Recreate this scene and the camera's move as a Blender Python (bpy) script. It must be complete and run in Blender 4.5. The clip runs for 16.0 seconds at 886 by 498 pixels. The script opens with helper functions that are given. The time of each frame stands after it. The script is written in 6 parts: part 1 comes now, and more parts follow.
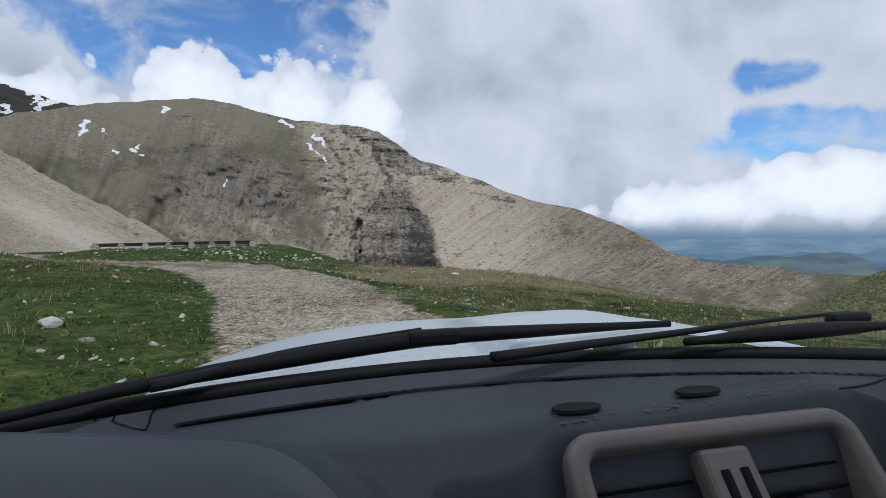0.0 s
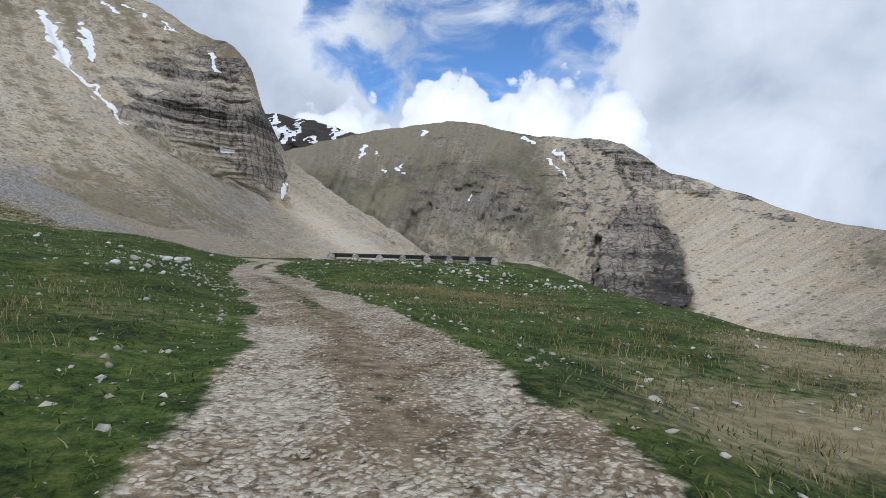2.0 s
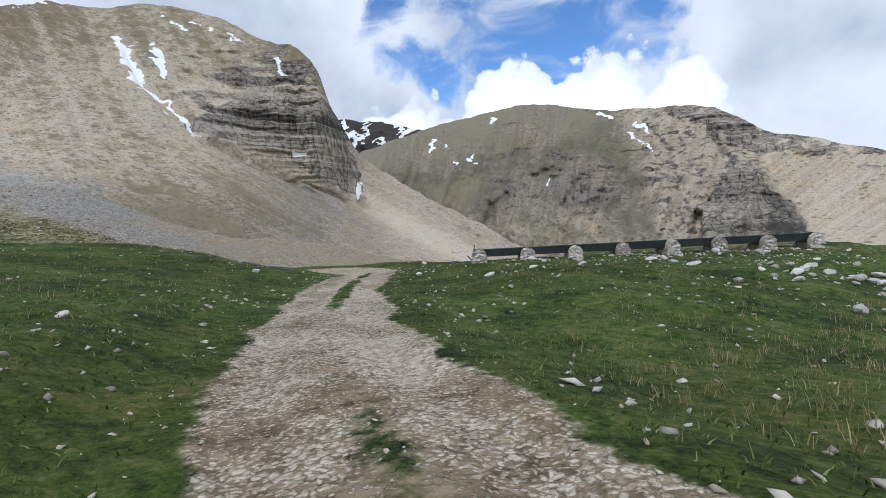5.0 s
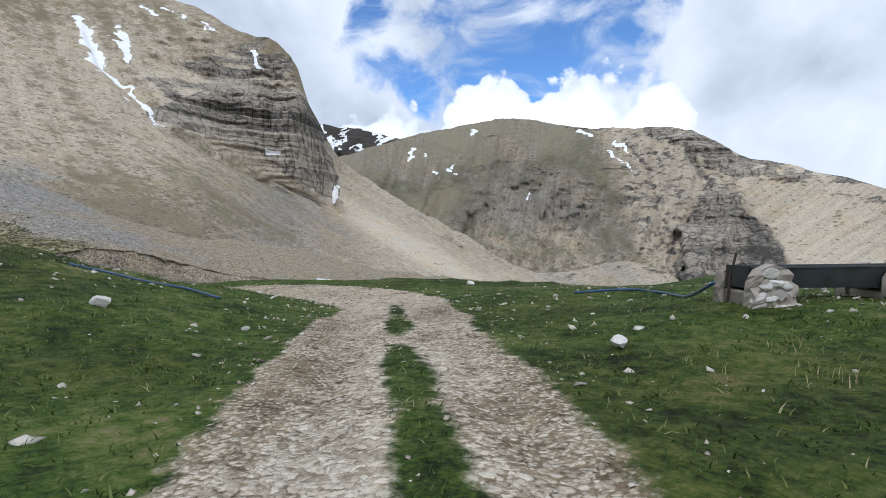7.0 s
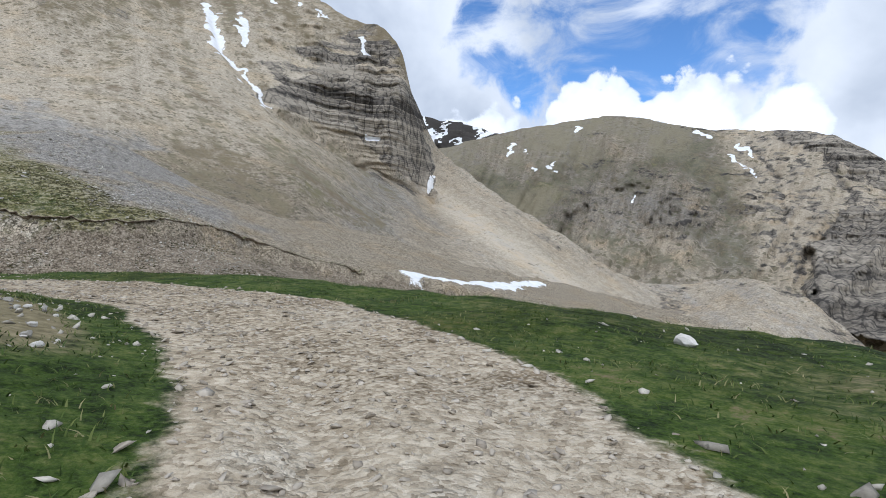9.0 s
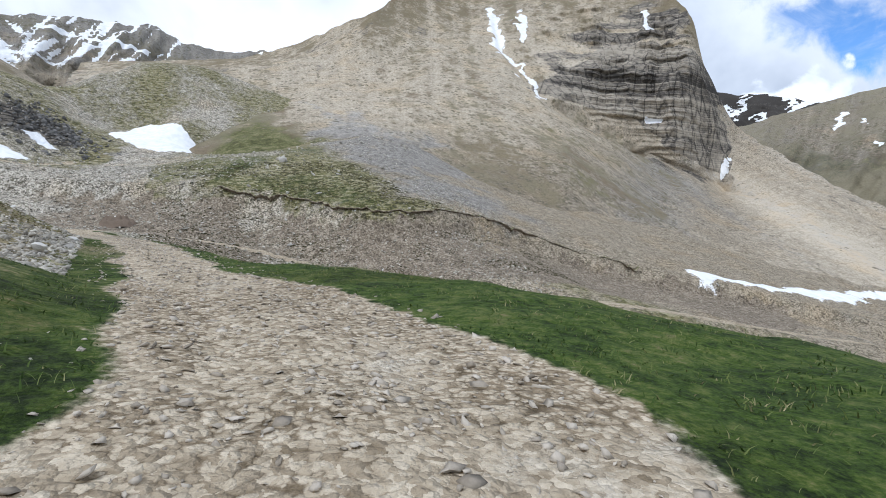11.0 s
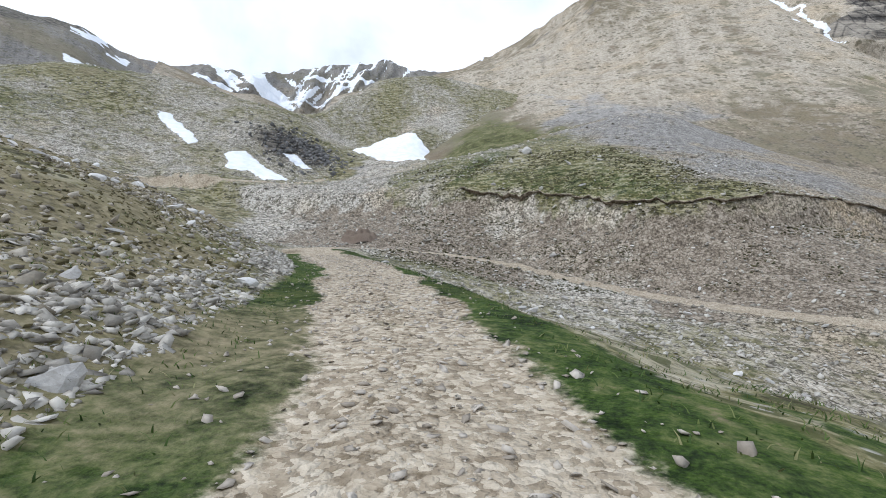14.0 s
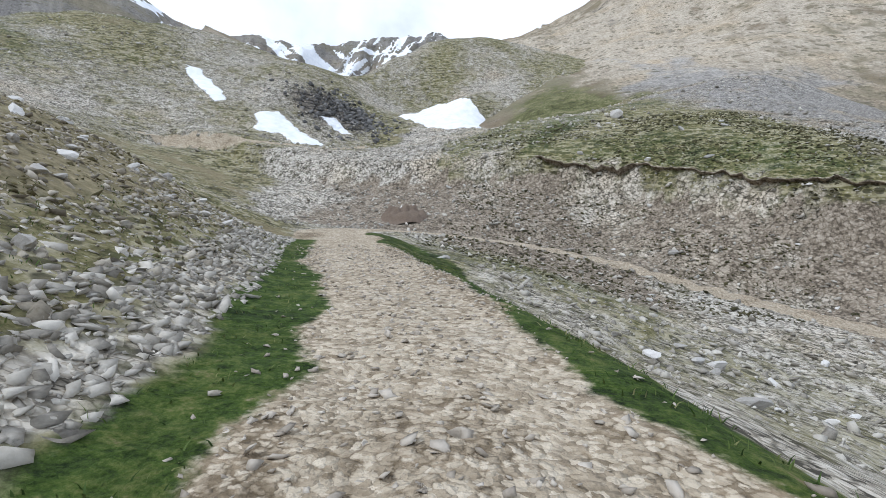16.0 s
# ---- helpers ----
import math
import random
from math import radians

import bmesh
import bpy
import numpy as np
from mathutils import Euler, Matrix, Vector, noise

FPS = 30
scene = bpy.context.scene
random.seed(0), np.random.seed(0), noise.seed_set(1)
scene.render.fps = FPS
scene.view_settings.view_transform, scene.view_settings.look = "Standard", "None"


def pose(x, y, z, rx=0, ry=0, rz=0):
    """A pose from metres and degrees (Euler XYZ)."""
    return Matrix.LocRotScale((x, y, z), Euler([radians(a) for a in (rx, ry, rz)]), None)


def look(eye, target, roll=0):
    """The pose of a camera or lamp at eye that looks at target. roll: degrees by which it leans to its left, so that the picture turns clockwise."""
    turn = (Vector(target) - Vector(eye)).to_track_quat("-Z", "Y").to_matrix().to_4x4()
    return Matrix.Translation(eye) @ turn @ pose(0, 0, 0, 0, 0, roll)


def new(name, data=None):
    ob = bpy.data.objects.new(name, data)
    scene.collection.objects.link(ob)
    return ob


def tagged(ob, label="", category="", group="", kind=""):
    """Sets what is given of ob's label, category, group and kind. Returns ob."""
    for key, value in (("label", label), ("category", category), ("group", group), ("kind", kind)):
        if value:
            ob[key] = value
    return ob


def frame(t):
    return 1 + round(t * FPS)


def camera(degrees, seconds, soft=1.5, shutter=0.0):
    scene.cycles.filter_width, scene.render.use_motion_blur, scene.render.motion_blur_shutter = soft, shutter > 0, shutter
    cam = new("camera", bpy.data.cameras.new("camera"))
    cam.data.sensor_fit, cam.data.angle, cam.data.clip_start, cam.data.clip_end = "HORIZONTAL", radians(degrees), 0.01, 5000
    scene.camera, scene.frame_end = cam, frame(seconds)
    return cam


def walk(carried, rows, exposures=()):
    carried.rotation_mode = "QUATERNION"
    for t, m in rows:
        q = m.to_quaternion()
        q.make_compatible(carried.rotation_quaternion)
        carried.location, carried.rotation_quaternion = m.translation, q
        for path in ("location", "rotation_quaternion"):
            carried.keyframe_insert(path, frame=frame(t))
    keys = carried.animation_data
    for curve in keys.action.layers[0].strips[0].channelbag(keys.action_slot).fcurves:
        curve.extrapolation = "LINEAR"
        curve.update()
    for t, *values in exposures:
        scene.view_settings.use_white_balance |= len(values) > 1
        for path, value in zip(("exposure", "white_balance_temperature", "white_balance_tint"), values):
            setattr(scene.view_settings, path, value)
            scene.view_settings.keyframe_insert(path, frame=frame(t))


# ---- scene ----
cam = camera(82.14, 16.0, soft=0.85)
PATH = [
    (0, pose(0.000, -0.000, 2.100, 87.19, 1.00, -0.05)),
    (0.5, pose(-0.799, 3.637, 2.110, 86.43, -1.10, 3.57)),
    (1, pose(-2.033, 7.183, 2.146, 85.97, -2.28, 10.05)),
    (1.5, pose(-3.710, 10.884, 2.199, 86.69, -2.51, 17.85)),
    (2, pose(-5.949, 14.620, 2.206, 88.89, -1.18, 25.90)),
    (2.5, pose(-8.630, 18.127, 2.169, 90.92, -0.69, 32.65)),
    (3, pose(-11.602, 21.332, 2.057, 90.76, -0.55, 36.61)),
    (3.5, pose(-14.655, 24.269, 1.898, 89.62, 0.94, 37.13)),
    (4, pose(-17.826, 27.143, 1.744, 88.72, 2.29, 35.89)),
    (4.2, pose(-19.131, 28.318, 1.709, 88.44, 2.58, 35.58)),
    (6.3, pose(-32.311, 38.984, 1.231, 88.63, 3.93, 31.83)),
    (6.5, pose(-33.533, 40.282, 1.197, 88.92, 3.41, 31.77)),
    (7, pose(-36.575, 43.604, 1.140, 89.42, 1.18, 31.08)),
    (7.5, pose(-39.361, 46.799, 1.151, 89.87, -0.57, 31.42)),
    (8, pose(-41.801, 49.500, 1.205, 89.77, -1.65, 33.75)),
    (8.5, pose(-43.271, 51.814, 1.088, 89.12, -2.54, 37.09)),
    (9, pose(-44.488, 53.833, 0.944, 88.80, -3.07, 41.41)),
    (9.5, pose(-45.602, 55.665, 0.820, 87.23, -3.05, 49.12)),
    (9.7, pose(-46.014, 56.351, 0.778, 86.90, -3.06, 52.46)),
    (11.8, pose(-55.117, 58.365, 0.844, 85.27, -3.27, 81.63)),
    (12, pose(-56.398, 58.201, 0.794, 84.96, -2.99, 84.16)),
    (12.5, pose(-59.811, 57.508, 0.636, 85.60, -0.72, 90.02)),
    (13, pose(-63.179, 56.496, 0.440, 86.51, 0.74, 93.78)),
    (13.5, pose(-66.566, 55.497, 0.255, 86.01, 0.98, 95.18)),
    (14, pose(-69.902, 54.519, 0.101, 85.78, 0.65, 95.40)),
    (14.5, pose(-73.290, 53.607, 0.006, 85.48, 0.65, 95.21)),
    (15, pose(-76.783, 52.690, -0.112, 85.40, 0.39, 96.09)),
    (15.5, pose(-80.196, 51.675, -0.249, 84.17, 0.06, 97.93)),
    (16, pose(-83.625, 50.630, -0.336, 83.32, -1.31, 100.19)),
]
walk(cam, PATH, ((0.0, -0.5, 5820, 10), (1.5, -0.30, 5820, 10), (3.5, -0.22, 5800, 10), (6.5, -0.05, 5840, 10), (9.7, -0.05, 5840, 10), (12.0, 0.18, 5750, 10), (16.0, 0.18, 5720, 10)))


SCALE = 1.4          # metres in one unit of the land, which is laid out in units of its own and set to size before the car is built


# ---- node helpers ----
def wire(t, socket, value):
    if isinstance(value, bpy.types.NodeSocket):
        t.links.new(value, socket)
    elif isinstance(value, (tuple, list)) and len(value) == 3 and socket.type == "RGBA":
        socket.default_value = (*value, 1)
    else:
        socket.default_value = value


def calc(t, op, a, b=0.0, c=0.0, clamp=False):
    n = t.nodes.new("ShaderNodeMath")
    n.operation, n.use_clamp = op, clamp
    for s, v in zip(n.inputs, (a, b, c)):
        wire(t, s, v)
    return n.outputs[0]


def blend(t, fac, a, b, mode="MIX"):
    n = t.nodes.new("ShaderNodeMix")
    n.data_type, n.blend_type = "RGBA", mode
    wire(t, n.inputs[0], fac)
    wire(t, n.inputs[6], a)
    wire(t, n.inputs[7], b)
    return n.outputs[2]


def step_up(t, v, a, b):
    n = t.nodes.new("ShaderNodeMapRange")
    n.interpolation_type = "SMOOTHSTEP"
    wire(t, n.inputs[0], v)
    n.inputs[1].default_value, n.inputs[2].default_value = a, b
    return n.outputs[0]


def grain(t, vec, scale, detail=4.0, rough=0.55, warp=0.0, colour=False):
    n = t.nodes.new("ShaderNodeTexNoise")
    wire(t, n.inputs["Vector"], vec)
    n.inputs["Scale"].default_value, n.inputs["Detail"].default_value = scale, detail
    n.inputs["Roughness"].default_value, n.inputs["Distortion"].default_value = rough, warp
    return n.outputs["Color" if colour else "Fac"]


def cells(t, vec, scale, out="Distance", feature="F1", spread=1.0):
    n = t.nodes.new("ShaderNodeTexVoronoi")
    n.feature = feature
    wire(t, n.inputs["Vector"], vec)
    n.inputs["Scale"].default_value, n.inputs["Randomness"].default_value = scale, spread
    return n.outputs[out]


def chance(t, value):
    """A random number that stays the same for one value."""
    n = t.nodes.new("ShaderNodeTexWhiteNoise")
    n.noise_dimensions = "1D"
    wire(t, n.inputs["W"], value)
    return n.outputs["Value"]


def spots(t, vec, scale, share, soft=0.06):
    """Round-edged clumps, one in each cell; share is the part of the cells that hold one, and how large it grows."""
    d, tint = cells(t, vec, scale), cells(t, vec, scale, "Color")
    return step_up(t, calc(t, "SUBTRACT", calc(t, "MULTIPLY", calc(t, "ADD", share, calc(t, "SUBTRACT", tint, 0.72)), 0.9), d), -soft, soft)


def ramp(t, fac, *stops):
    n = t.nodes.new("ShaderNodeValToRGB")
    wire(t, n.inputs[0], fac)
    e = n.color_ramp.elements
    while len(e) < len(stops):
        e.new(0.5)
    for el, (p, c) in zip(e, stops):
        el.position, el.color = p, (*c, 1) if len(c) == 3 else c
    return n.outputs[0]


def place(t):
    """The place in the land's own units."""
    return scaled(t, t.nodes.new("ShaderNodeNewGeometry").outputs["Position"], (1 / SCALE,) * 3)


def local(t):
    return t.nodes.new("ShaderNodeTexCoord").outputs["Object"]


def scaled(t, vec, s):
    n = t.nodes.new("ShaderNodeVectorMath")
    n.operation = "MULTIPLY"
    wire(t, n.inputs[0], vec)
    n.inputs[1].default_value = s
    return n.outputs[0]


def mask_of(t, name):
    n = t.nodes.new("ShaderNodeAttribute")
    n.attribute_name = name
    return n.outputs["Fac"]


def relief(t, height, strength, depth, under=None):
    n = t.nodes.new("ShaderNodeBump")
    n.inputs["Strength"].default_value, n.inputs["Distance"].default_value = strength, depth
    wire(t, n.inputs["Height"], height)
    if under is not None:
        wire(t, n.inputs["Normal"], under)
    return n.outputs[0]


def material(name):
    m = bpy.data.materials.new(name)
    m.use_nodes = True
    return m, m.node_tree, m.node_tree.nodes["Principled BSDF"]


def simple(name, colour, rough=0.6, metal=0.0, vary=0.15, size=20.0, bump=0.0, spec=0.5):
    """A plain coloured surface with grain at two scales."""
    m, t, b = material(name)
    p = local(t)
    n = calc(t, "ADD", calc(t, "MULTIPLY", grain(t, p, size, 6), 0.6), calc(t, "MULTIPLY", grain(t, p, size / 8, 3), 0.4))
    lo, hi = [c * (1 - vary) for c in colour], [min(1, c * (1 + vary)) for c in colour]
    wire(t, b.inputs["Base Color"], ramp(t, n, (0.3, lo), (0.7, hi)))
    wire(t, b.inputs["Roughness"], calc(t, "ADD", calc(t, "MULTIPLY", n, 0.2), rough - 0.1))
    b.inputs["Metallic"].default_value = metal
    b.inputs["Specular IOR Level"].default_value = spec
    if bump:
        wire(t, b.inputs["Normal"], relief(t, n, bump, 0.02))
    return m


# ---- light ----
SUN_AZ, SUN_EL = 205.0, 50.0
world = bpy.data.worlds.new("sky")
scene.world = world
world.use_nodes = True
wt = world.node_tree
wt.nodes.clear()
w_out = wt.nodes.new("ShaderNodeOutputWorld")
w_bg = wt.nodes.new("ShaderNodeBackground")
w_sky = wt.nodes.new("ShaderNodeTexSky")
w_sky.sky_type = "NISHITA"
w_sky.sun_disc = False
w_sky.sun_elevation = radians(SUN_EL)
w_sky.sun_rotation = radians(-SUN_AZ)
w_sky.altitude = 1800
w_bg.inputs["Strength"].default_value = 0.10
w_dir = wt.nodes.new("ShaderNodeTexCoord").outputs["Generated"]
w_sep = wt.nodes.new("ShaderNodeSeparateXYZ")
wt.links.new(w_dir, w_sep.inputs[0])
w_az = calc(wt, "MULTIPLY", calc(wt, "ARCTAN2", calc(wt, "MULTIPLY", w_sep.outputs[0], -1.0), w_sep.outputs[1]), 57.2958)
w_el = calc(wt, "MULTIPLY", calc(wt, "ARCSINE", w_sep.outputs[2]), 57.2958)


def sky_patch(az, el, wide, high, soft=1.0):
    """1 in the middle of a patch of sky, 0 at its rim and beyond."""
    u = calc(wt, "DIVIDE", calc(wt, "SUBTRACT", w_az, az), wide)
    v = calc(wt, "DIVIDE", calc(wt, "SUBTRACT", w_el, el), high)
    d = calc(wt, "SQRT", calc(wt, "ADD", calc(wt, "MULTIPLY", u, u), calc(wt, "MULTIPLY", v, v)))
    return calc(wt, "SUBTRACT", 1.0, d)


def greatest(*v):
    out = v[0]
    for x in v[1:]:
        out = calc(wt, "MAXIMUM", out, x)
    return out


billow = grain(wt, w_dir, 9.0, 9.0, 0.58, 0.3)
broad = grain(wt, w_dir, 2.6, 6.0, 0.5, 0.4)
wisp = grain(wt, scaled(wt, w_dir, (2.2, 2.2, 5.0)), 2.4, 7.0, 0.6, 0.6)
puff = calc(wt, "SUBTRACT", 1.0, cells(wt, w_dir, 26.0))
lumpy = calc(wt, "ADD", calc(wt, "MULTIPLY", billow, 0.75), calc(wt, "MULTIPLY", puff, 0.25))
# gaps of blue between the cloud masses
gap = greatest(sky_patch(24, 21.5, 21, 9.5), sky_patch(-38, 7.6, 11, 3.2), sky_patch(-34, 13.2, 4.5, 1.9), sky_patch(150, 40, 30, 12))
gap = calc(wt, "ADD", gap, calc(wt, "ADD", calc(wt, "MULTIPLY", calc(wt, "SUBTRACT", broad, 0.5), 2.3), calc(wt, "MULTIPLY", calc(wt, "SUBTRACT", billow, 0.5), 2.0)))
blue = calc(wt, "MULTIPLY", step_up(wt, gap, 0.02, 0.42), calc(wt, "SUBTRACT", 1.0, calc(wt, "MULTIPLY", step_up(wt, wisp, 0.42, 0.72), 0.85)))
# the bright heaped clouds
heap = greatest(sky_patch(25.5, 12.5, 6.5, 6.8), sky_patch(15.5, 12.0, 7.5, 7.0), sky_patch(8.0, 11.5, 4.5, 5.0), sky_patch(38, 11, 7, 4.5),
                sky_patch(-27, 1.5, 14, 3.2), sky_patch(-38, 2.5, 12, 3.6))
heap = calc(wt, "ADD", heap, calc(wt, "MULTIPLY", calc(wt, "SUBTRACT", lumpy, 0.5), 1.5))
heaped = step_up(wt, heap, 0.12, 0.22)
heap_shade = ramp(wt, calc(wt, "ADD", calc(wt, "MULTIPLY", heap, 0.55), calc(wt, "MULTIPLY", grain(wt, w_dir, 17.0, 7.0, 0.6), 0.5)),
                  (0.25, (7.8, 8.4, 9.4)), (0.45, (11.0, 11.2, 11.6)), (0.65, (13.0, 13.0, 13.0)))
# the grey-white layer; brighter towards the west
west = step_up(wt, w_az, 45.0, 95.0)
soft = grain(wt, w_dir, 5.0, 4.0, 0.5, 0.5)
layer = calc(wt, "ADD", calc(wt, "ADD", calc(wt, "MULTIPLY", broad, 0.50), calc(wt, "MULTIPLY", soft, 0.40)), calc(wt, "MULTIPLY", billow, 0.14))
grey = ramp(wt, layer, (0.40, (5.8, 6.3, 7.1)), (0.5, (8.0, 8.4, 9.0)), (0.62, (10.2, 10.4, 10.8)))
pale = ramp(wt, layer, (0.42, (6.8, 7.1, 8.0)), (0.5, (9.0, 9.2, 9.6)), (0.62, (11.0, 11.0, 11.0)))
layer_colour = blend(wt, west, grey, pale)
clear = blend(wt, 1.0, w_sky.outputs[0], (1.15, 1.5, 1.8), "MULTIPLY")
sky_colour = blend(wt, blue, layer_colour, clear)
sky_colour = blend(wt, heaped, sky_colour, heap_shade)
# rain-blue distance under the cloud base
low = step_up(wt, calc(wt, "ADD", w_el, calc(wt, "MULTIPLY", billow, 1.2)), 1.2, -1.4)
sky_colour = blend(wt, low, sky_colour, (2.2, 3.3, 4.6))
wt.links.new(sky_colour, w_bg.inputs["Color"])
wt.links.new(w_bg.outputs[0], w_out.inputs["Surface"])

sun = new("sun", bpy.data.lights.new("sun", "SUN"))
sun.data.energy, sun.data.angle, sun.data.color = 1.4, radians(3), (1.0, 0.97, 0.93)
sa, se = radians(SUN_AZ), radians(SUN_EL)
sun_dir = Vector((-math.sin(sa) * math.cos(se), math.cos(sa) * math.cos(se), math.sin(se)))
sun.matrix_world = look(sun_dir * 100, (0, 0, 0))


# ---- terrain materials ----
MEADOW_TURF = ((0.39, (0.005, 0.0095, 0.0026)), (0.46, (0.019, 0.034, 0.0068)), (0.53, (0.048, 0.080, 0.0136)), (0.60, (0.098, 0.121, 0.031)), (0.67, (0.172, 0.144, 0.076)))
HEATH_TURF = ((0.34, (0.080, 0.073, 0.046)), (0.48, (0.180, 0.160, 0.102)), (0.62, (0.27, 0.238, 0.162)))
OLIVE_TURF = ((0.36, (0.058, 0.056, 0.036)), (0.50, (0.125, 0.119, 0.077)), (0.64, (0.205, 0.188, 0.128)))


def land_material(name, size=1.0, turf_stops=MEADOW_TURF, straws=((0.135, 0.115, 0.06), (0.31, 0.26, 0.155)), streaks=0.0, along_fall=(4.0, 0.3), contrast=1.5, bed=0.8, tuft_size=0.5, stone=1.0):
    """Turf, scree, bedded rock, gravel, earth and snow, laid out by the masks of the mesh; size is the fineness of the grain, streaks run down the fall line."""
    m, t, b = material(name)
    p = place(t)
    big, mid, fine = grain(t, p, 0.16 * size, 5), grain(t, p, 0.9 * size, 5), grain(t, p, 6.0 * size, 5, 0.65)
    jitter = calc(t, "ADD", calc(t, "MULTIPLY", calc(t, "SUBTRACT", mid, 0.5), 0.7), calc(t, "MULTIPLY", calc(t, "SUBTRACT", fine, 0.5), 0.55))

    def edge(key, soft=0.12):
        return step_up(t, calc(t, "ADD", mask_of(t, key), jitter), 0.5 - soft, 0.5 + soft)

    # turf: greens with straw and bare specks
    tiny = grain(t, p, 27.0 * size, 4, 0.7)
    turf = ramp(t, calc(t, "ADD", calc(t, "MULTIPLY", tiny, 0.32), calc(t, "ADD", calc(t, "MULTIPLY", fine, 0.40), calc(t, "MULTIPLY", mid, 0.33))), *turf_stops)
    turf = blend(t, step_up(t, big, 0.56, 0.40), turf, blend(t, 1.0, turf, (0.90, 0.80, 0.80), "MULTIPLY"))
    straw = ramp(t, fine, (0.3, straws[0]), (0.7, straws[1]))
    if not streaks:
        # hill heath: little steps of turf and bare ground along the contours, dark clumps between pale stones
        steps = grain(t, scaled(t, p, (0.8, 0.8, 4.2)), 1.0, 4, 0.6, 0.6)
        tuft = calc(t, "ADD", calc(t, "MULTIPLY", steps, 0.62), calc(t, "ADD", calc(t, "MULTIPLY", fine, 0.25), calc(t, "MULTIPLY", tiny, 0.18)))
        heath = ramp(t, tuft, (0.40, (0.032, 0.030, 0.014)), (0.46, (0.112, 0.104, 0.042)), (0.52, (0.205, 0.184, 0.086)), (0.59, (0.35, 0.315, 0.205)))
        green = blend(t, step_up(t, big, 0.45, 0.62), (0.045, 0.042, 0.021), (0.072, 0.078, 0.026))
        heath = blend(t, calc(t, "MULTIPLY", spots(t, scaled(t, p, (1.0, 1.0, 1.6)), 2.6, calc(t, "ADD", calc(t, "MULTIPLY", mid, 0.9), 0.10)), 0.85), heath, green)
        heath = blend(t, calc(t, "MULTIPLY", spots(t, p, 5.2, calc(t, "SUBTRACT", 0.56, calc(t, "MULTIPLY", mid, 0.6))), 0.8), heath, ramp(t, fine, (0.35, (0.27, 0.25, 0.21)), (0.65, (0.52, 0.49, 0.43))))
        turf = blend(t, step_up(t, calc(t, "ADD", mask_of(t, "heath"), jitter), 0.3, 0.7), turf, heath)
    else:
        olive = ramp(t, calc(t, "ADD", calc(t, "MULTIPLY", fine, 0.55), calc(t, "MULTIPLY", mid, 0.5)), (0.40, (0.045, 0.048, 0.018)), (0.52, (0.115, 0.118, 0.045)), (0.64, (0.235, 0.215, 0.115)))
        turf = blend(t, step_up(t, calc(t, "ADD", mask_of(t, "heath"), jitter), 0.3, 0.7), turf, olive)
    turf = blend(t, step_up(t, calc(t, "ADD", mask_of(t, "dry"), jitter), 0.35, 0.85), turf, straw)
    # scree: stones of several sizes, streaked tones
    s1, s2 = cells(t, p, 1.1 * size * stone, "Color"), cells(t, p, 4.0 * size * stone, "Color")
    rnd1 = calc(t, "ADD", calc(t, "MULTIPLY", s2, 0.5), calc(t, "MULTIPLY", s1, 0.3))
    tone = calc(t, "ADD", calc(t, "MULTIPLY", rnd1, 0.55), calc(t, "MULTIPLY", fine, 0.55))
    if streaks:
        fall = t.nodes.new("ShaderNodeCombineXYZ")
        wire(t, fall.inputs[0], calc(t, "MULTIPLY", mask_of(t, "fall_u"), along_fall[0]))
        wire(t, fall.inputs[1], calc(t, "MULTIPLY", mask_of(t, "fall_v"), along_fall[1]))
        run = grain(t, fall.outputs[0], 1.0, 3, 0.5, 0.2)
        run = calc(t, "ADD", calc(t, "SUBTRACT", run, 0.5), calc(t, "MULTIPLY", calc(t, "SUBTRACT", grain(t, fall.outputs[0], 0.28, 3), 0.5), 0.8))
        tone = calc(t, "ADD", calc(t, "MULTIPLY", calc(t, "SUBTRACT", tone, 0.46), contrast), 0.47)
        tone = calc(t, "ADD", calc(t, "ADD", tone, mask_of(t, "tone")), calc(t, "MULTIPLY", run, streaks))
        jitter = calc(t, "ADD", jitter, calc(t, "MULTIPLY", run, streaks * 0.35))
    else:
        tone = calc(t, "ADD", calc(t, "MULTIPLY", calc(t, "SUBTRACT", tone, 0.46), 1.5), 0.47)
    # tone is darkened along the crevices between the stones
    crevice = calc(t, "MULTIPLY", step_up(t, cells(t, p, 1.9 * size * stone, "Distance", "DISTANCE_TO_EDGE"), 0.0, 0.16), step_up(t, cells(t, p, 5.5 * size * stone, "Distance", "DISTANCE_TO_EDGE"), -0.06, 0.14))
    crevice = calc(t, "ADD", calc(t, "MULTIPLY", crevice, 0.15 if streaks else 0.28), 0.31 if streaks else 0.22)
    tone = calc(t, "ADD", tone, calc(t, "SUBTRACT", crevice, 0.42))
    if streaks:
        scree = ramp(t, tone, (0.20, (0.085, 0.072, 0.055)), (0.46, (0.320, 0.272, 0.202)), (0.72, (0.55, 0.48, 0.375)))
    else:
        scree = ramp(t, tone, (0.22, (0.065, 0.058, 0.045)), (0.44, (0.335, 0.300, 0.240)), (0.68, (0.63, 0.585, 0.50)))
        warm = ramp(t, tone, (0.20, (0.080, 0.066, 0.048)), (0.46, (0.285, 0.240, 0.172)), (0.74, (0.50, 0.43, 0.33)))
        scree = blend(t, step_up(t, calc(t, "ADD", mask_of(t, "warm"), jitter), 0.2, 0.8), scree, warm)
    scree = blend(t, step_up(t, big, 0.45, 0.75), scree, blend(t, 1.0, scree, (1.05, 0.98, 0.88), "MULTIPLY"))
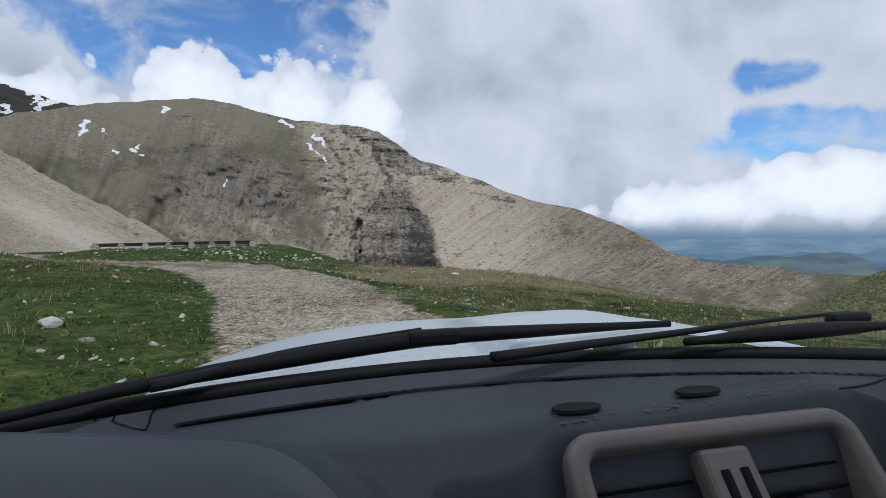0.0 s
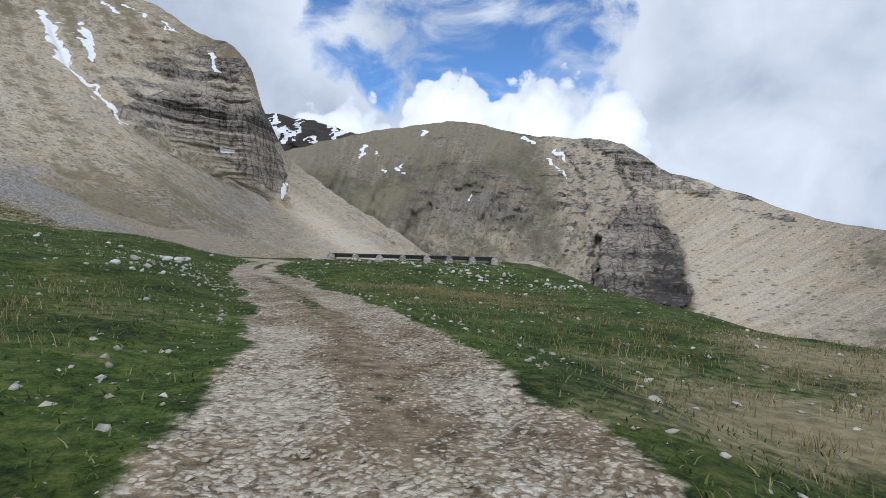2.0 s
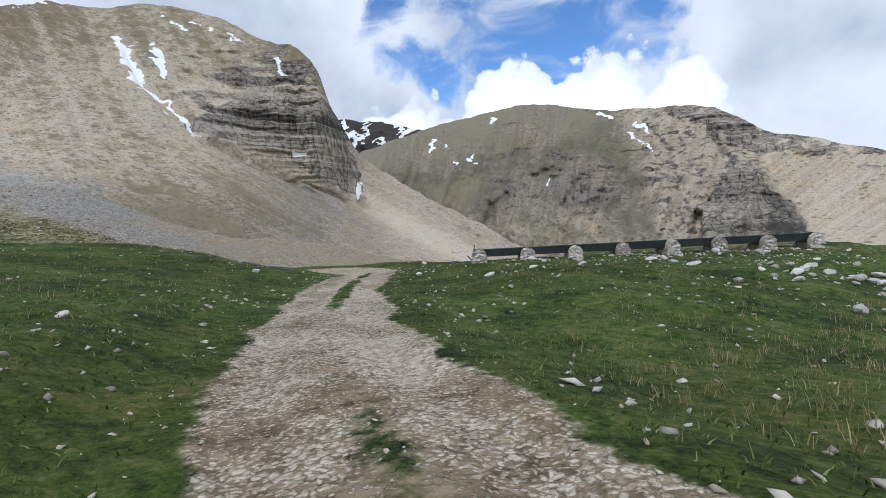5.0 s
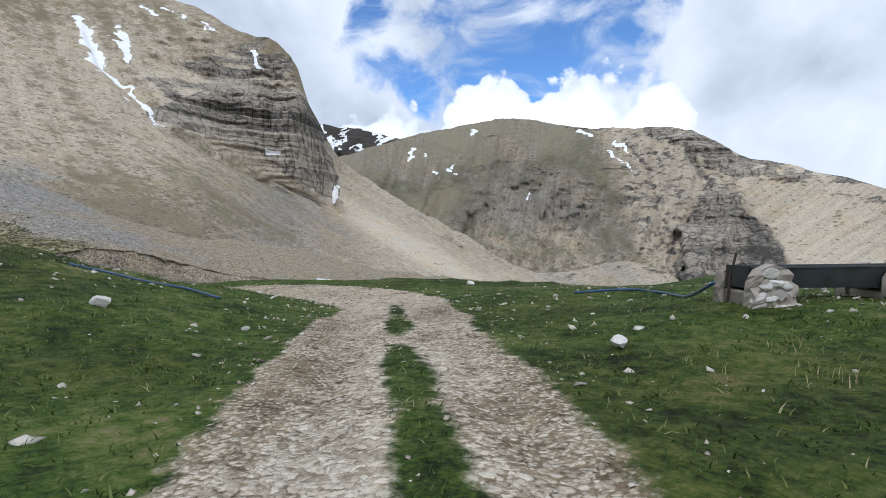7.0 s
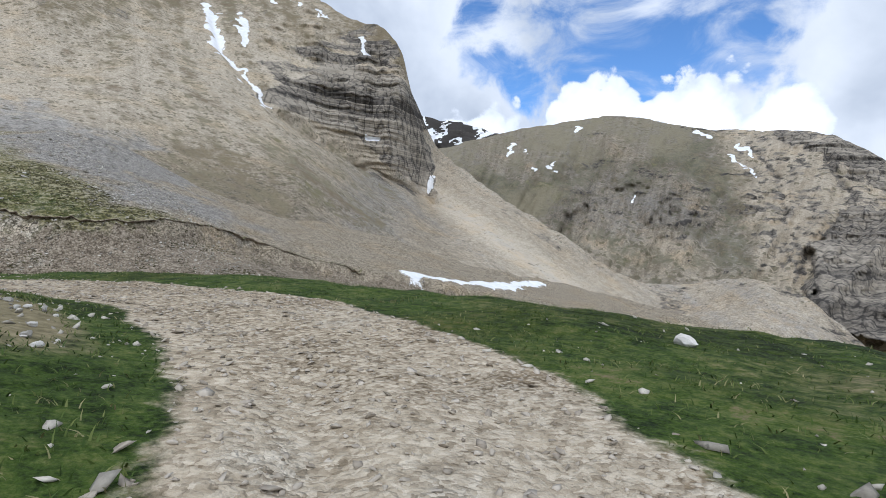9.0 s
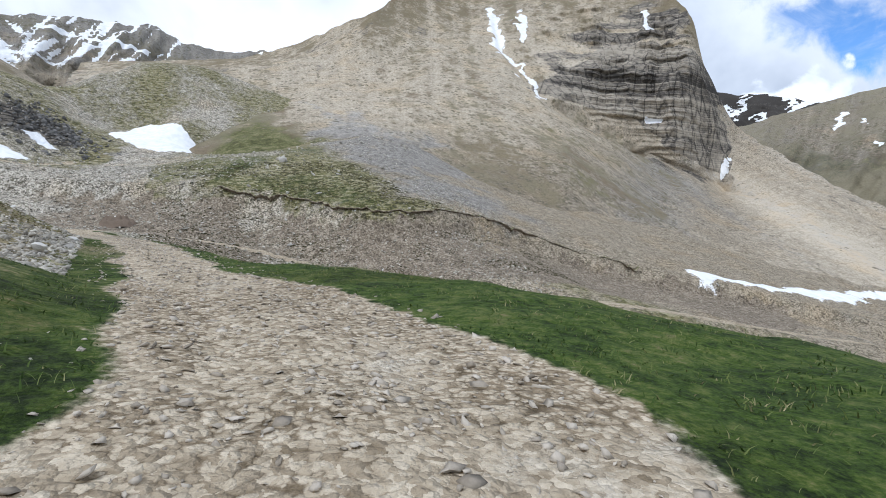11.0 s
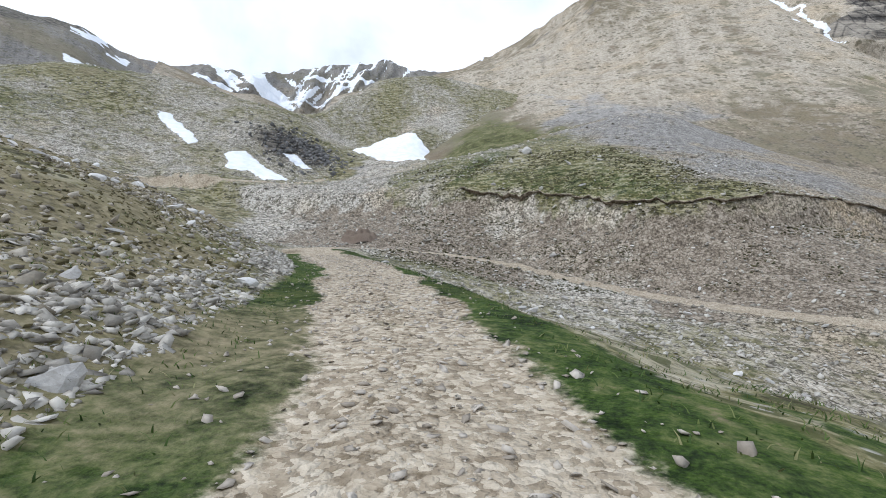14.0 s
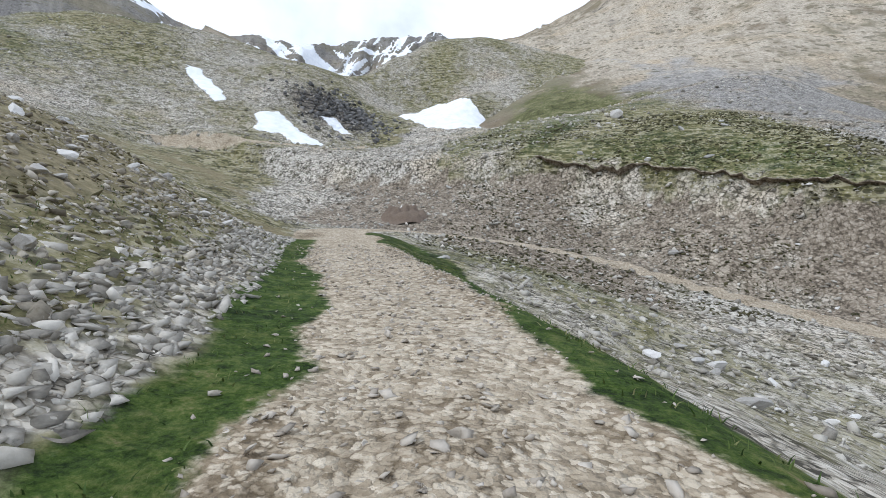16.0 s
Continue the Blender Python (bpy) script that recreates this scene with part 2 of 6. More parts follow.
    bluish = ramp(t, tone, (0.2, (0.097, 0.094, 0.090)), (0.48, (0.252, 0.244, 0.230)), (0.76, (0.45, 0.436, 0.41)))
    scree = blend(t, calc(t, "MULTIPLY", step_up(t, calc(t, "ADD", mask_of(t, "slate"), jitter), 0.3, 0.8), 0.72), scree, bluish)
    # bedded rock: thin level beds, cracks and weather streaks
    level = t.nodes.new("ShaderNodeSeparateXYZ")
    wire(t, level.inputs[0], p)
    dip = calc(t, "ADD", level.outputs[2], calc(t, "MULTIPLY", calc(t, "ADD", level.outputs[0], level.outputs[1]), 0.04))
    dip = calc(t, "ADD", dip, calc(t, "ADD", calc(t, "MULTIPLY", grain(t, p, 0.05, 3), 4.0 * bed), calc(t, "MULTIPLY", grain(t, p, 0.5 / bed, 3), 0.7 * bed)))
    fine_bed, thick_bed = calc(t, "DIVIDE", dip, bed), calc(t, "DIVIDE", dip, bed * 3.3)
    joint = step_up(t, calc(t, "FRACT", fine_bed), 0.30, 0.08)
    beds = calc(t, "ADD", calc(t, "MULTIPLY", chance(t, calc(t, "FLOOR", fine_bed)), 0.085), calc(t, "MULTIPLY", chance(t, calc(t, "FLOOR", thick_bed)), 0.11))
    streak = grain(t, scaled(t, p, (0.5, 0.5, 0.06)), 1.0, 5, 0.6)
    rk = calc(t, "ADD", calc(t, "ADD", beds, 0.145), calc(t, "MULTIPLY", streak, 0.30))
    rk = calc(t, "SUBTRACT", rk, calc(t, "MULTIPLY", joint, calc(t, "MULTIPLY", calc(t, "MULTIPLY", mid, big), 0.30)))
    rk = calc(t, "ADD", rk, calc(t, "MULTIPLY", calc(t, "SUBTRACT", grain(t, p, 0.9 * size, 6, 0.72), 0.5), 0.52))
    rk = calc(t, "ADD", rk, calc(t, "MULTIPLY", mask_of(t, "tone"), 0.5))
    crack = cells(t, scaled(t, p, (0.30 * size, 0.30 * size, 0.05 * size)), 1.6, "Distance", "DISTANCE_TO_EDGE")
    rk = calc(t, "SUBTRACT", rk, calc(t, "MULTIPLY", step_up(t, crack, 0.10, 0.0), 0.13))
    rock = ramp(t, rk, (0.30, (0.060, 0.054, 0.048)), (0.40, (0.150, 0.134, 0.113)), (0.49, (0.27, 0.238, 0.192)), (0.62, (0.43, 0.38, 0.305)))
    loose = calc(t, "MULTIPLY", jitter, 1.0)
    # gravel of the track with earth between
    warped = t.nodes.new("ShaderNodeVectorMath")
    wire(t, warped.inputs[0], p)
    wire(t, warped.inputs[1], scaled(t, grain(t, p, 9.0, 3, 0.6, colour=True), (0.12, 0.12, 0.12)))
    g_col, g_d = cells(t, warped.outputs[0], 24.0, "Color"), cells(t, warped.outputs[0], 24.0)
    c_col, c_d = cells(t, warped.outputs[0], 17.0, "Color"), cells(t, warped.outputs[0], 17.0)
    spot = t.nodes.new("ShaderNodeSeparateXYZ")
    wire(t, spot.inputs[0], p)
    coarse = calc(t, "MULTIPLY", step_up(t, calc(t, "ADD", spot.outputs[0], calc(t, "MULTIPLY", mid, 6.0)), -27.0, -34.0), step_up(t, mid, 0.30, 0.42))
    def either(a, b):
        return calc(t, "ADD", calc(t, "MULTIPLY", a, calc(t, "SUBTRACT", 1.0, coarse)), calc(t, "MULTIPLY", b, coarse))
    g_col, g_d = either(g_col, c_col), either(g_d, c_d)
    gravel = ramp(t, calc(t, "ADD", calc(t, "MULTIPLY", g_col, 0.42), calc(t, "MULTIPLY", fine, 0.55)), (0.28, (0.24, 0.195, 0.135)), (0.46, (0.455, 0.39, 0.295)), (0.68, (0.67, 0.60, 0.485)))
    gravel = blend(t, coarse, gravel, blend(t, 1.0, gravel, (0.94, 0.905, 0.85), "MULTIPLY"))
    soil = ramp(t, fine, (0.35, (0.105, 0.078, 0.046)), (0.65, (0.32, 0.25, 0.165)))
    gap_of = calc(t, "ADD", calc(t, "ADD", calc(t, "MULTIPLY", g_d, 0.50), calc(t, "MULTIPLY", mid, 0.74)), calc(t, "MULTIPLY", mask_of(t, "soil"), 0.30))
    gap_of = calc(t, "ADD", gap_of, calc(t, "ADD", calc(t, "MULTIPLY", calc(t, "SUBTRACT", tiny, 0.5), 0.35), calc(t, "MULTIPLY", calc(t, "SUBTRACT", 1.0, coarse), 0.035)))
    gravel = blend(t, step_up(t, gap_of, 0.66, 0.86), gravel, soil)
    earth = ramp(t, calc(t, "ADD", calc(t, "ADD", calc(t, "MULTIPLY", rnd1, 0.5), calc(t, "MULTIPLY", fine, 0.5)), calc(t, "MULTIPLY", calc(t, "SUBTRACT", crevice, 0.42), 0.45)), (0.28, (0.085, 0.068, 0.049)), (0.44, (0.235, 0.193, 0.142)), (0.66, (0.47, 0.41, 0.325)))
    snow = ramp(t, mid, (0.3, (0.74, 0.76, 0.78)), (0.6, (0.88, 0.88, 0.88)))
    tufts = spots(t, scaled(t, p, (1.0, 1.0, 1.3)), tuft_size, calc(t, "ADD", calc(t, "MULTIPLY", mask_of(t, "grass"), 0.55), calc(t, "SUBTRACT", calc(t, "MULTIPLY", mid, 0.9), 0.20)))
    scree = blend(t, calc(t, "MULTIPLY", tufts, 0.62), scree, ramp(t, fine, (0.3, (0.040, 0.038, 0.020)), (0.7, (0.135, 0.125, 0.070))))
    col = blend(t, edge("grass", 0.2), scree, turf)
    col = blend(t, edge("earth"), col, earth)
    col = blend(t, edge("rock", 0.1), col, rock)
    col = blend(t, step_up(t, calc(t, "ADD", mask_of(t, "gravel"), loose), 0.36, 0.58), col, gravel)
    col = blend(t, step_up(t, calc(t, "ADD", mask_of(t, "snow"), calc(t, "MULTIPLY", jitter, 0.6)), 0.46, 0.54), col, snow)
    wire(t, b.inputs["Base Color"], col)
    b.inputs["Roughness"].default_value = 0.95
    b.inputs["Specular IOR Level"].default_value = 0.15
    h = calc(t, "ADD", calc(t, "MULTIPLY", cells(t, p, 4.0 * size), -0.10 / size), calc(t, "MULTIPLY", cells(t, p, 1.1 * size), -0.25 / size))
    h = calc(t, "ADD", h, calc(t, "ADD", calc(t, "MULTIPLY", fine, 0.10 / size), calc(t, "MULTIPLY", crevice, 0.35 / size if streaks else 0.0)))
    h = calc(t, "SUBTRACT", h, calc(t, "MULTIPLY", calc(t, "MULTIPLY", mask_of(t, "gravel"), g_d), 0.07))
    h = calc(t, "ADD", h, calc(t, "MULTIPLY", calc(t, "MULTIPLY", mask_of(t, "rock"), rk), 6.0))
    h = calc(t, "MULTIPLY", h, calc(t, "SUBTRACT", 1.0, mask_of(t, "snow"), clamp=True))
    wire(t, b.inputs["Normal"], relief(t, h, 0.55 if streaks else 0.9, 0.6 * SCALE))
    return m


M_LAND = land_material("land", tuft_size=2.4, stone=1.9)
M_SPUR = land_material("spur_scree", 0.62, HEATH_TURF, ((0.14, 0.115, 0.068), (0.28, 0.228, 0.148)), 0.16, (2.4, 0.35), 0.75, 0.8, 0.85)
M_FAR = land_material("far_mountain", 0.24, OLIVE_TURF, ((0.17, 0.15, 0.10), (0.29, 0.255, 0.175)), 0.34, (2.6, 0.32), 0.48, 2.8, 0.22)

# ---- terrain shape ----
V = np.array((-26.0, 31.0))          # centre of the polar sheets

# heights of the track's bed along its line
TRACK = np.array(((6.3, -9, 0.5), (2.5, -4, 0.47), (0.3, 0.1, 0.45), (-0.8, 4.4, 0.47), (-2.6, 8.3, 0.52), (-5.1, 12.1, 0.52), (-8.1, 15.4, 0.42), (-11.3, 18.5, 0.25),
                  (-14.7, 21.4, 0.13), (-18.2, 24.3, 0.0), (-21.7, 27.1, -0.13), (-24.8, 30.1, -0.22), (-27.6, 33.3, -0.25), (-30.4, 36.9, -0.32), (-33.3, 40.3, -0.44),
                  (-37.0, 41.9, -0.47), (-41.5, 41.8, -0.55), (-45.6, 40.5, -0.76), (-50.0, 39.2, -0.98), (-54.1, 38.1, -1.12), (-58.2, 37.0, -1.30),
                  (-63.5, 35.4, -1.58), (-69.0, 33.2, -1.84), (-74.0, 30.9, -2.05), (-79.5, 28.6, -2.2)))
LOWER = np.array(((-66, 169, -17), (-68, 130, -13.2), (-70, 90, -8.6), (-71, 72, -6.3), (-72.5, 61, -5.5), (-78.2, 51.5, -4.9), (-83, 46, -4.3), (-86.2, 40, -3.3),
                  (-87.3, 35, -2.75), (-87, 31, -2.45), (-85, 28.3, -2.3), (-81.5, 27.4, -2.2), (-78.5, 28.4, -2.2)))
PATHLET = np.array(((-103.4, -1.0, 4.6), (-103.2, 3.7, 4.05), (-102.9, 7.8, 3.6), (-103.9, 12.0, 3.1), (-108.6, 14.3, 3.3), (-115, 14.7, 4.2), (-121, 15.0, 5.1)))      # a narrow footpath across the hillside
MEADOW = np.array(((-20.2, 22.2, 0.65), (-18.9, 18.8, 1.1), (-14.1, 16.2, 0.6), (-6.5, 10.2, 0.75), (-33.1, 34.3, 0.15), (-29.9, 33.6, -0.35), (-38, 30, 1.5), (-37.3, 32.9, 1.12), (-36.6, 34.6, 0.72), (-38.5, 35.2, 0.9), (-37.8, 36.4, 0.55), (-38.2, 38.0, 0.05), (-36.2, 37.6, 0.05), (-40.5, 36.3, 0.6), (-41, 33, 1.4),
                   (-16, 35.2, -0.96), (-14.3, 41, -0.6), (-11.8, 43.9, -0.75), (-12.2, 38.7, -1.3), (-10.6, 33.5, -1.13), (-7.2, 36.9, -1.2),
                   (-17.2, 38.5, -0.4), (-20, 36.3, -0.3), (-26.2, 38.1, 0.0), (-24, 39.6, -0.02), (-21.3, 41.3, -0.05), (-16.6, 44.5, -0.1), (-27.2, 36.1, -0.22), (-2.7, 13.0, 0.1), (4, 22, -0.9), (3, 10, -0.3),
                   (9, 12, -0.9), (8, 4, -0.35), (-10, 4, 0.8), (-30, 15, 2.2), (-22, 5, 2.6)))
EDGE = np.array(((-28, 48, -0.6), (-14, 52, -1.2), (-33.5, 48.6, -0.8), (-38, 48.3, -0.72), (-42, 47.4, -0.7), (-45.5, 45.8, -0.72), (-41, 45.3, -0.52), (-50, 43.2, -1.05), (-27, 55, -0.9), (-45, 51.5, -3.2), (-52, 46.4, -2.6), (-57, 42.6, -2.2), (-57, 40.4, -1.45), (-63, 39.6, -2.5), (-36, 54.5, -3.4), (-20, 72, -14), (2, 60, -11), (20, 38, -9), (22, 14, -6), (-45, 62, -9),
                 (-55, 50, -5.5), (-62, 47, -5.8), (-48, 85, -14), (-20, 120, -24), (20, 100, -26), (60, 60, -24), (60, 0, -14), (40, -40, -6),
                 (98, 113, -11), (125, 92, -4), (85, 150, -32), (72, 96, -23)))
BOWL = np.array(((-79.2, 48, -4.7), (-82.4, 40.5, -4.0), (-72, 40, -4.2), (-89.7, 40.3, -2.8), (-92.5, 38.6, -1.4), (-87.2, 46.0, -2.4), (-83.8, 52.6, -2.9), (-84.7, 47.6, -4.1), (-62.8, 32.8, -1.2), (-63.0, 30.9, -0.2), (-78.0, 25.2, -1.5), (-88.3, 21.7, -2.2), (-69.3, 31.5, -1.9), (-72, 29.3, -1.75), (-76.5, 26.4, -1.9), (-47.6, 38.1, -0.95), (-49.5, 36.8, -0.75), (-58.4, 34.7, -1.2), (-58.7, 32.4, -0.2),
                 (-60.5, 30.3, 0.8), (-61.3, 27.5, 1.7), (-67.5, 29.4, -0.5), (-72.5, 24, 1.0), (-65.6, 31.8, -1.3), (-50, 30, 1.8), (-55, 20, 4.2), (-70, 10, 6), (-90, -10, 8.5)))
HILLS = np.array(((-100.7, 12.4, 1.9), (-117, 11.5, 4.5), (-124.5, -8.4, 13.4), (-119, -2.6, 10.3), (-138, -30, 26), (-133.5, -13, 20), (-132, 3, 14.4), (-120.5, -29, 20),
                  (-141, 29, 10), (-151, 19, 15), (-147, 14.6, 12.7), (-144, 26.4, 15), (-163.5, 35.3, 23.3), (-176, 18, 32), (-107, 42.8, 6.4), (-109, 33.4, 5.7),
                  (-95.4, 36.5, 0.7), (-93.6, 43, 0.35), (-88.6, 48.5, -0.5), (-86.8, 52.1, -0.75), (-86.7, 54.5, -0.3), (-87.2, 57.8, 0.05), (-95.1, 51, 3.3), (-92.3, 52, 2.4), (-90.5, 31.8, -1.5), (-127, 62, 13.6), (-131, 78, 8.9), (-110, 75, 4.5), (-96, 82, -1.2), (-90, 78, -3.6), (-83, 76, -6.0), (-110, -60, 18), (-185, 50, 30)))

RIM = np.array(((-125.4, -37.7, 24.4), (-134.6, -30.3, 26.3), (-141.4, -24.3, 26.9), (-143.9, -14.5, 24.2), (-143.1, -5.0, 20.8), (-139.4, 4.2, 16.2), (-140.4, 6.7, 15.0), (-151.4, 5.1, 19.0), (-161.3, 6.5, 24.7), (-170.1, 12.5, 31.1), (-172.0, 23.4, 31.9), (-173.0, 34.5, 29.8), (-148.4, -60.0, 22.3), (-159.7, -50.2, 24.6), (-168.0, -42.2, 25.2), (-171.9, -30.0, 21.9), (-172.2, -18.5, 17.9), (-171.2, -8.0, 13.5), (-167.7, -2.9, 12.2), (-191.3, -11.3, 13.8), (-182.7, -5.3, 16.5), (-191.1, -2.1, 21.0), (-201.3, 5.6, 28.8)))


def spline(pts, step):
    """Points along a smooth line through pts."""
    p = np.vstack((2 * pts[0] - pts[1], pts, 2 * pts[-1] - pts[-2]))
    out = []
    for i in range(1, len(p) - 2):
        a, b, c, d = p[i - 1:i + 3]
        for u in np.linspace(0, 1, max(2, int(np.linalg.norm(c - b) / step)), endpoint=False):
            out.append(0.5 * ((2 * b) + (c - a) * u + (2 * a - 5 * b + 4 * c - d) * u * u + (3 * b - a - 3 * c + d) * u ** 3))
    out.append(pts[-1])
    return np.array(out)


TRACK_LINE, LOWER_LINE, PATHLET_LINE = spline(TRACK, 0.5), spline(LOWER, 1.0), spline(PATHLET, 0.8)
BANK_TOP = np.array(((-97.5, 30), (-96.2, 36), (-94.9, 41), (-91.2, 45.6), (-87.8, 50), (-86.6, 54), (-87.2, 59), (-89.8, 65), (-89.4, 73), (-88, 80), (-84.5, 88)))
BANK_LINE = spline(BANK_TOP, 1.0)


def smooth(a, b, x):
    u = np.clip((x - a) / (b - a), 0, 1)
    return u * u * (3 - 2 * u)


def to_line(x, y, line):
    """Distance to a line of points, the signed side (+ to the left of its run), and the nearest index."""
    best = np.full(x.shape, 1e9)
    idx = np.zeros(x.shape, int)
    for i in range(len(line)):
        d = (x - line[i, 0]) ** 2 + (y - line[i, 1]) ** 2
        m = d < best
        best[m], idx[m] = d[m], i
    j = np.clip(idx, 1, len(line) - 2)
    tx, ty = line[j + 1, 0] - line[j - 1, 0], line[j + 1, 1] - line[j - 1, 1]
    ln = np.hypot(tx, ty)
    px, py = x - line[j, 0], y - line[j, 1]
    side = (tx * py - ty * px) / ln
    return np.sqrt(best), side, idx


rng = np.random.default_rng(7)
TABLES = [rng.random((64, 64)) for _ in range(6)]


def vnoise(x, y, k=0):
    """Smooth value noise, -1 to 1."""
    t = TABLES[k % 6]
    xi, yi = np.floor(x).astype(int), np.floor(y).astype(int)
    u, v = x - xi, y - yi
    u, v = u * u * (3 - 2 * u), v * v * (3 - 2 * v)
    a, b = t[xi % 64, yi % 64], t[(xi + 1) % 64, yi % 64]
    c, d = t[xi % 64, (yi + 1) % 64], t[(xi + 1) % 64, (yi + 1) % 64]
    return 2 * ((a * (1 - u) + b * u) * (1 - v) + (c * (1 - u) + d * u) * v) - 1


def fbm(x, y, size, octaves=4, k=0, gain=0.5):
    s, amp, out = 1.0 / size, 1.0, 0.0
    for o in range(octaves):
        out = out + amp * vnoise(x * s + 17.3 * o, y * s - 9.1 * o, k + o)
        s, amp = s * 2.03, amp * gain
    return out


SPOTS = np.vstack((TRACK, LOWER, PATHLET, MEADOW, EDGE, BOWL, HILLS, RIM))
SPOTS = SPOTS[np.unique(SPOTS[:, :2].round(1), axis=0, return_index=True)[1]]


def kernel(d):
    return np.sqrt(d * d + 4.0)


_d = np.hypot(SPOTS[:, None, 0] - SPOTS[None, :, 0], SPOTS[:, None, 1] - SPOTS[None, :, 1])
_A = np.zeros((len(SPOTS) + 1,) * 2)
_A[:-1, :-1] = kernel(_d) - np.eye(len(SPOTS)) * 0.25
_A[-1, :-1] = _A[:-1, -1] = 1
WEIGHTS = np.linalg.solve(_A, np.append(SPOTS[:, 2], 0))


def base_height(x, y):
    out = np.full(x.shape, WEIGHTS[-1])
    for (px, py, _), w in zip(SPOTS, WEIGHTS[:-1]):
        out += w * kernel(np.hypot(x - px, y - py))
    return out


def ground_height(x, y):
    """Height of the near ground, and the masks track, rubble, bank."""
    shape = x.shape
    x, y = x.ravel(), y.ravel()
    near = np.hypot(x - V[0], y - V[1]) < 260
    z = np.full(x.shape, -60.0)
    masks = np.zeros((4,) + x.shape)
    X, Y = x[near], y[near]
    h = base_height(X, Y)
    dt, st, it = to_line(X, Y, TRACK_LINE)
    dl, _, il = to_line(X, Y, LOWER_LINE)
    wob = 0.25 * fbm(X, Y, 2.2, 3, 1)
    broad = 0.55 * np.exp(-(((X + 37) / 5) ** 2 + ((Y - 42) / 4) ** 2)) + 0.35 * np.exp(-(((X + 72) / 6) ** 2 + ((Y - 32) / 6) ** 2))
    on = 1 - smooth(0.60, 1.60, dt + 0.9 * wob - broad + 0.22 * (st > 0) * smooth(-46, -52, X))
    on2 = 1 - smooth(1.1, 1.7, dl + 0.8 * wob)
    dp = to_line(X, Y, PATHLET_LINE)[0]
    on2 = np.maximum(on2, 1 - smooth(0.35, 1.0, dp + 0.5 * wob))
    bed = TRACK_LINE[it, 2]
    bed2 = LOWER_LINE[il, 2]
    flat = 1 - smooth(1.15, 2.8, dt)
    flat2 = 1 - smooth(1.2, 3.5, dl)
    h = h * (1 - flat2) + bed2 * flat2
    h = h * (1 - flat) + bed * flat
    away = smooth(1.0, 4.0, np.minimum(dt, dl))
    h += 0.15 * away * fbm(X, Y, 7.0, 4, 2) + 0.05 * (0.4 + 0.6 * away) * fbm(X, Y, 0.9, 3, 3)
    far = np.hypot(X - V[0], Y - V[1])
    h += smooth(60, 130, far) * 0.7 * fbm(X, Y, 14, 4, 0)
    # two ruts with a low crown between
    rut = np.exp(-((np.abs(st) - 0.62) / 0.26) ** 2) * (dt < 3)
    h -= 0.07 * rut * (0.6 + 0.4 * fbm(X, Y, 1.5, 2, 4))
    # the cut bank above the lower road
    db, sb, ib = to_line(X, Y, BANK_LINE)
    top = 1 - smooth(10, 24, np.abs(np.clip(ib, 6, len(BANK_LINE) - 8) - ib).astype(float))
    face = np.exp(-((sb - 0) / 9.0) ** 2)
    lip = smooth(-0.5, 0.6, sb + 0.5 * fbm(X, Y, 3.0, 3, 5)) - 0.5
    h += 1.6 * lip * face * (db < 30) * top
    z[near] = h
    masks[0, near] = np.maximum(on, on2 * 0.9)
    masks[1, near] = rut
    masks[2, near] = ((sb < 0.2) & (db < 16)) * (1 - smooth(9, 16, db))
    masks[3, near] = np.minimum(dt, 50)
    r = np.hypot(x - V[0], y - V[1])
    out = smooth(150, 260, r)
    plain = -38 - 0.072 * np.minimum(r, 3200) + 6 * fbm(x, y, 120, 3, 1)
    z = np.where(near, z * (1 - out) + plain * out, plain)
    return z.reshape(shape), masks.reshape((4,) + shape)


def mesh_object(name, co, faces, material, smooth_shade=True):
    me = bpy.data.meshes.new(name)
    me.vertices.add(len(co))
    me.vertices.foreach_set("co", np.asarray(co, dtype=np.float32).ravel())
    n = faces.shape[1]
    me.loops.add(faces.size)
    me.loops.foreach_set("vertex_index", faces.astype(np.int32).ravel())
    me.polygons.add(len(faces))
    me.polygons.foreach_set("loop_start", np.arange(0, faces.size, n, dtype=np.int32))
    me.polygons.foreach_set("loop_total", np.full(len(faces), n, dtype=np.int32))
    me.update(calc_edges=True)
    me.validate()
    if smooth_shade:
        me.polygons.foreach_set("use_smooth", np.ones(len(faces), dtype=bool))
    me.materials.append(material)
    return new(name, me)


def grid_faces(rows, cols, wrap=False):
    i = np.arange(rows - 1)[:, None]
    j = np.arange(cols if wrap else cols - 1)[None, :]
    a = i * cols + j
    b = i * cols + (j + 1) % cols
    f = np.stack((a, b, b + cols, a + cols), -1).reshape(-1, 4)
    return f[:, ::-1]


def put_mask(ob, name, values):
    at = ob.data.attributes.new(name, "FLOAT", "POINT")
    at.data.foreach_set("value", np.asarray(values, dtype=np.float32).ravel())


def stroke(x, y, pts, width):
    """About 1 along a line of points, 0.5 at its width, 0 well outside."""
    best = np.full(x.shape, 1e9)
    for (ax, ay), (bx, by) in zip(pts[:-1], pts[1:]):
        ex, ey = bx - ax, by - ay
        u = np.clip(((x - ax) * ex + (y - ay) * ey) / (ex * ex + ey * ey), 0, 1)
        best = np.minimum(best, np.hypot(x - ax - u * ex, y - ay - u * ey))
    return np.clip(1 - 0.5 * best / width, 0, 1)


MASK_NAMES = ("grass", "dry", "slate", "earth", "rock", "gravel", "snow", "soil", "warm", "tone", "heath", "fall_u", "fall_v")


def put_masks(ob, **masks):
    n = len(ob.data.vertices)
    for k in MASK_NAMES:
        put_mask(ob, k, masks[k] if k in masks else np.zeros(n))


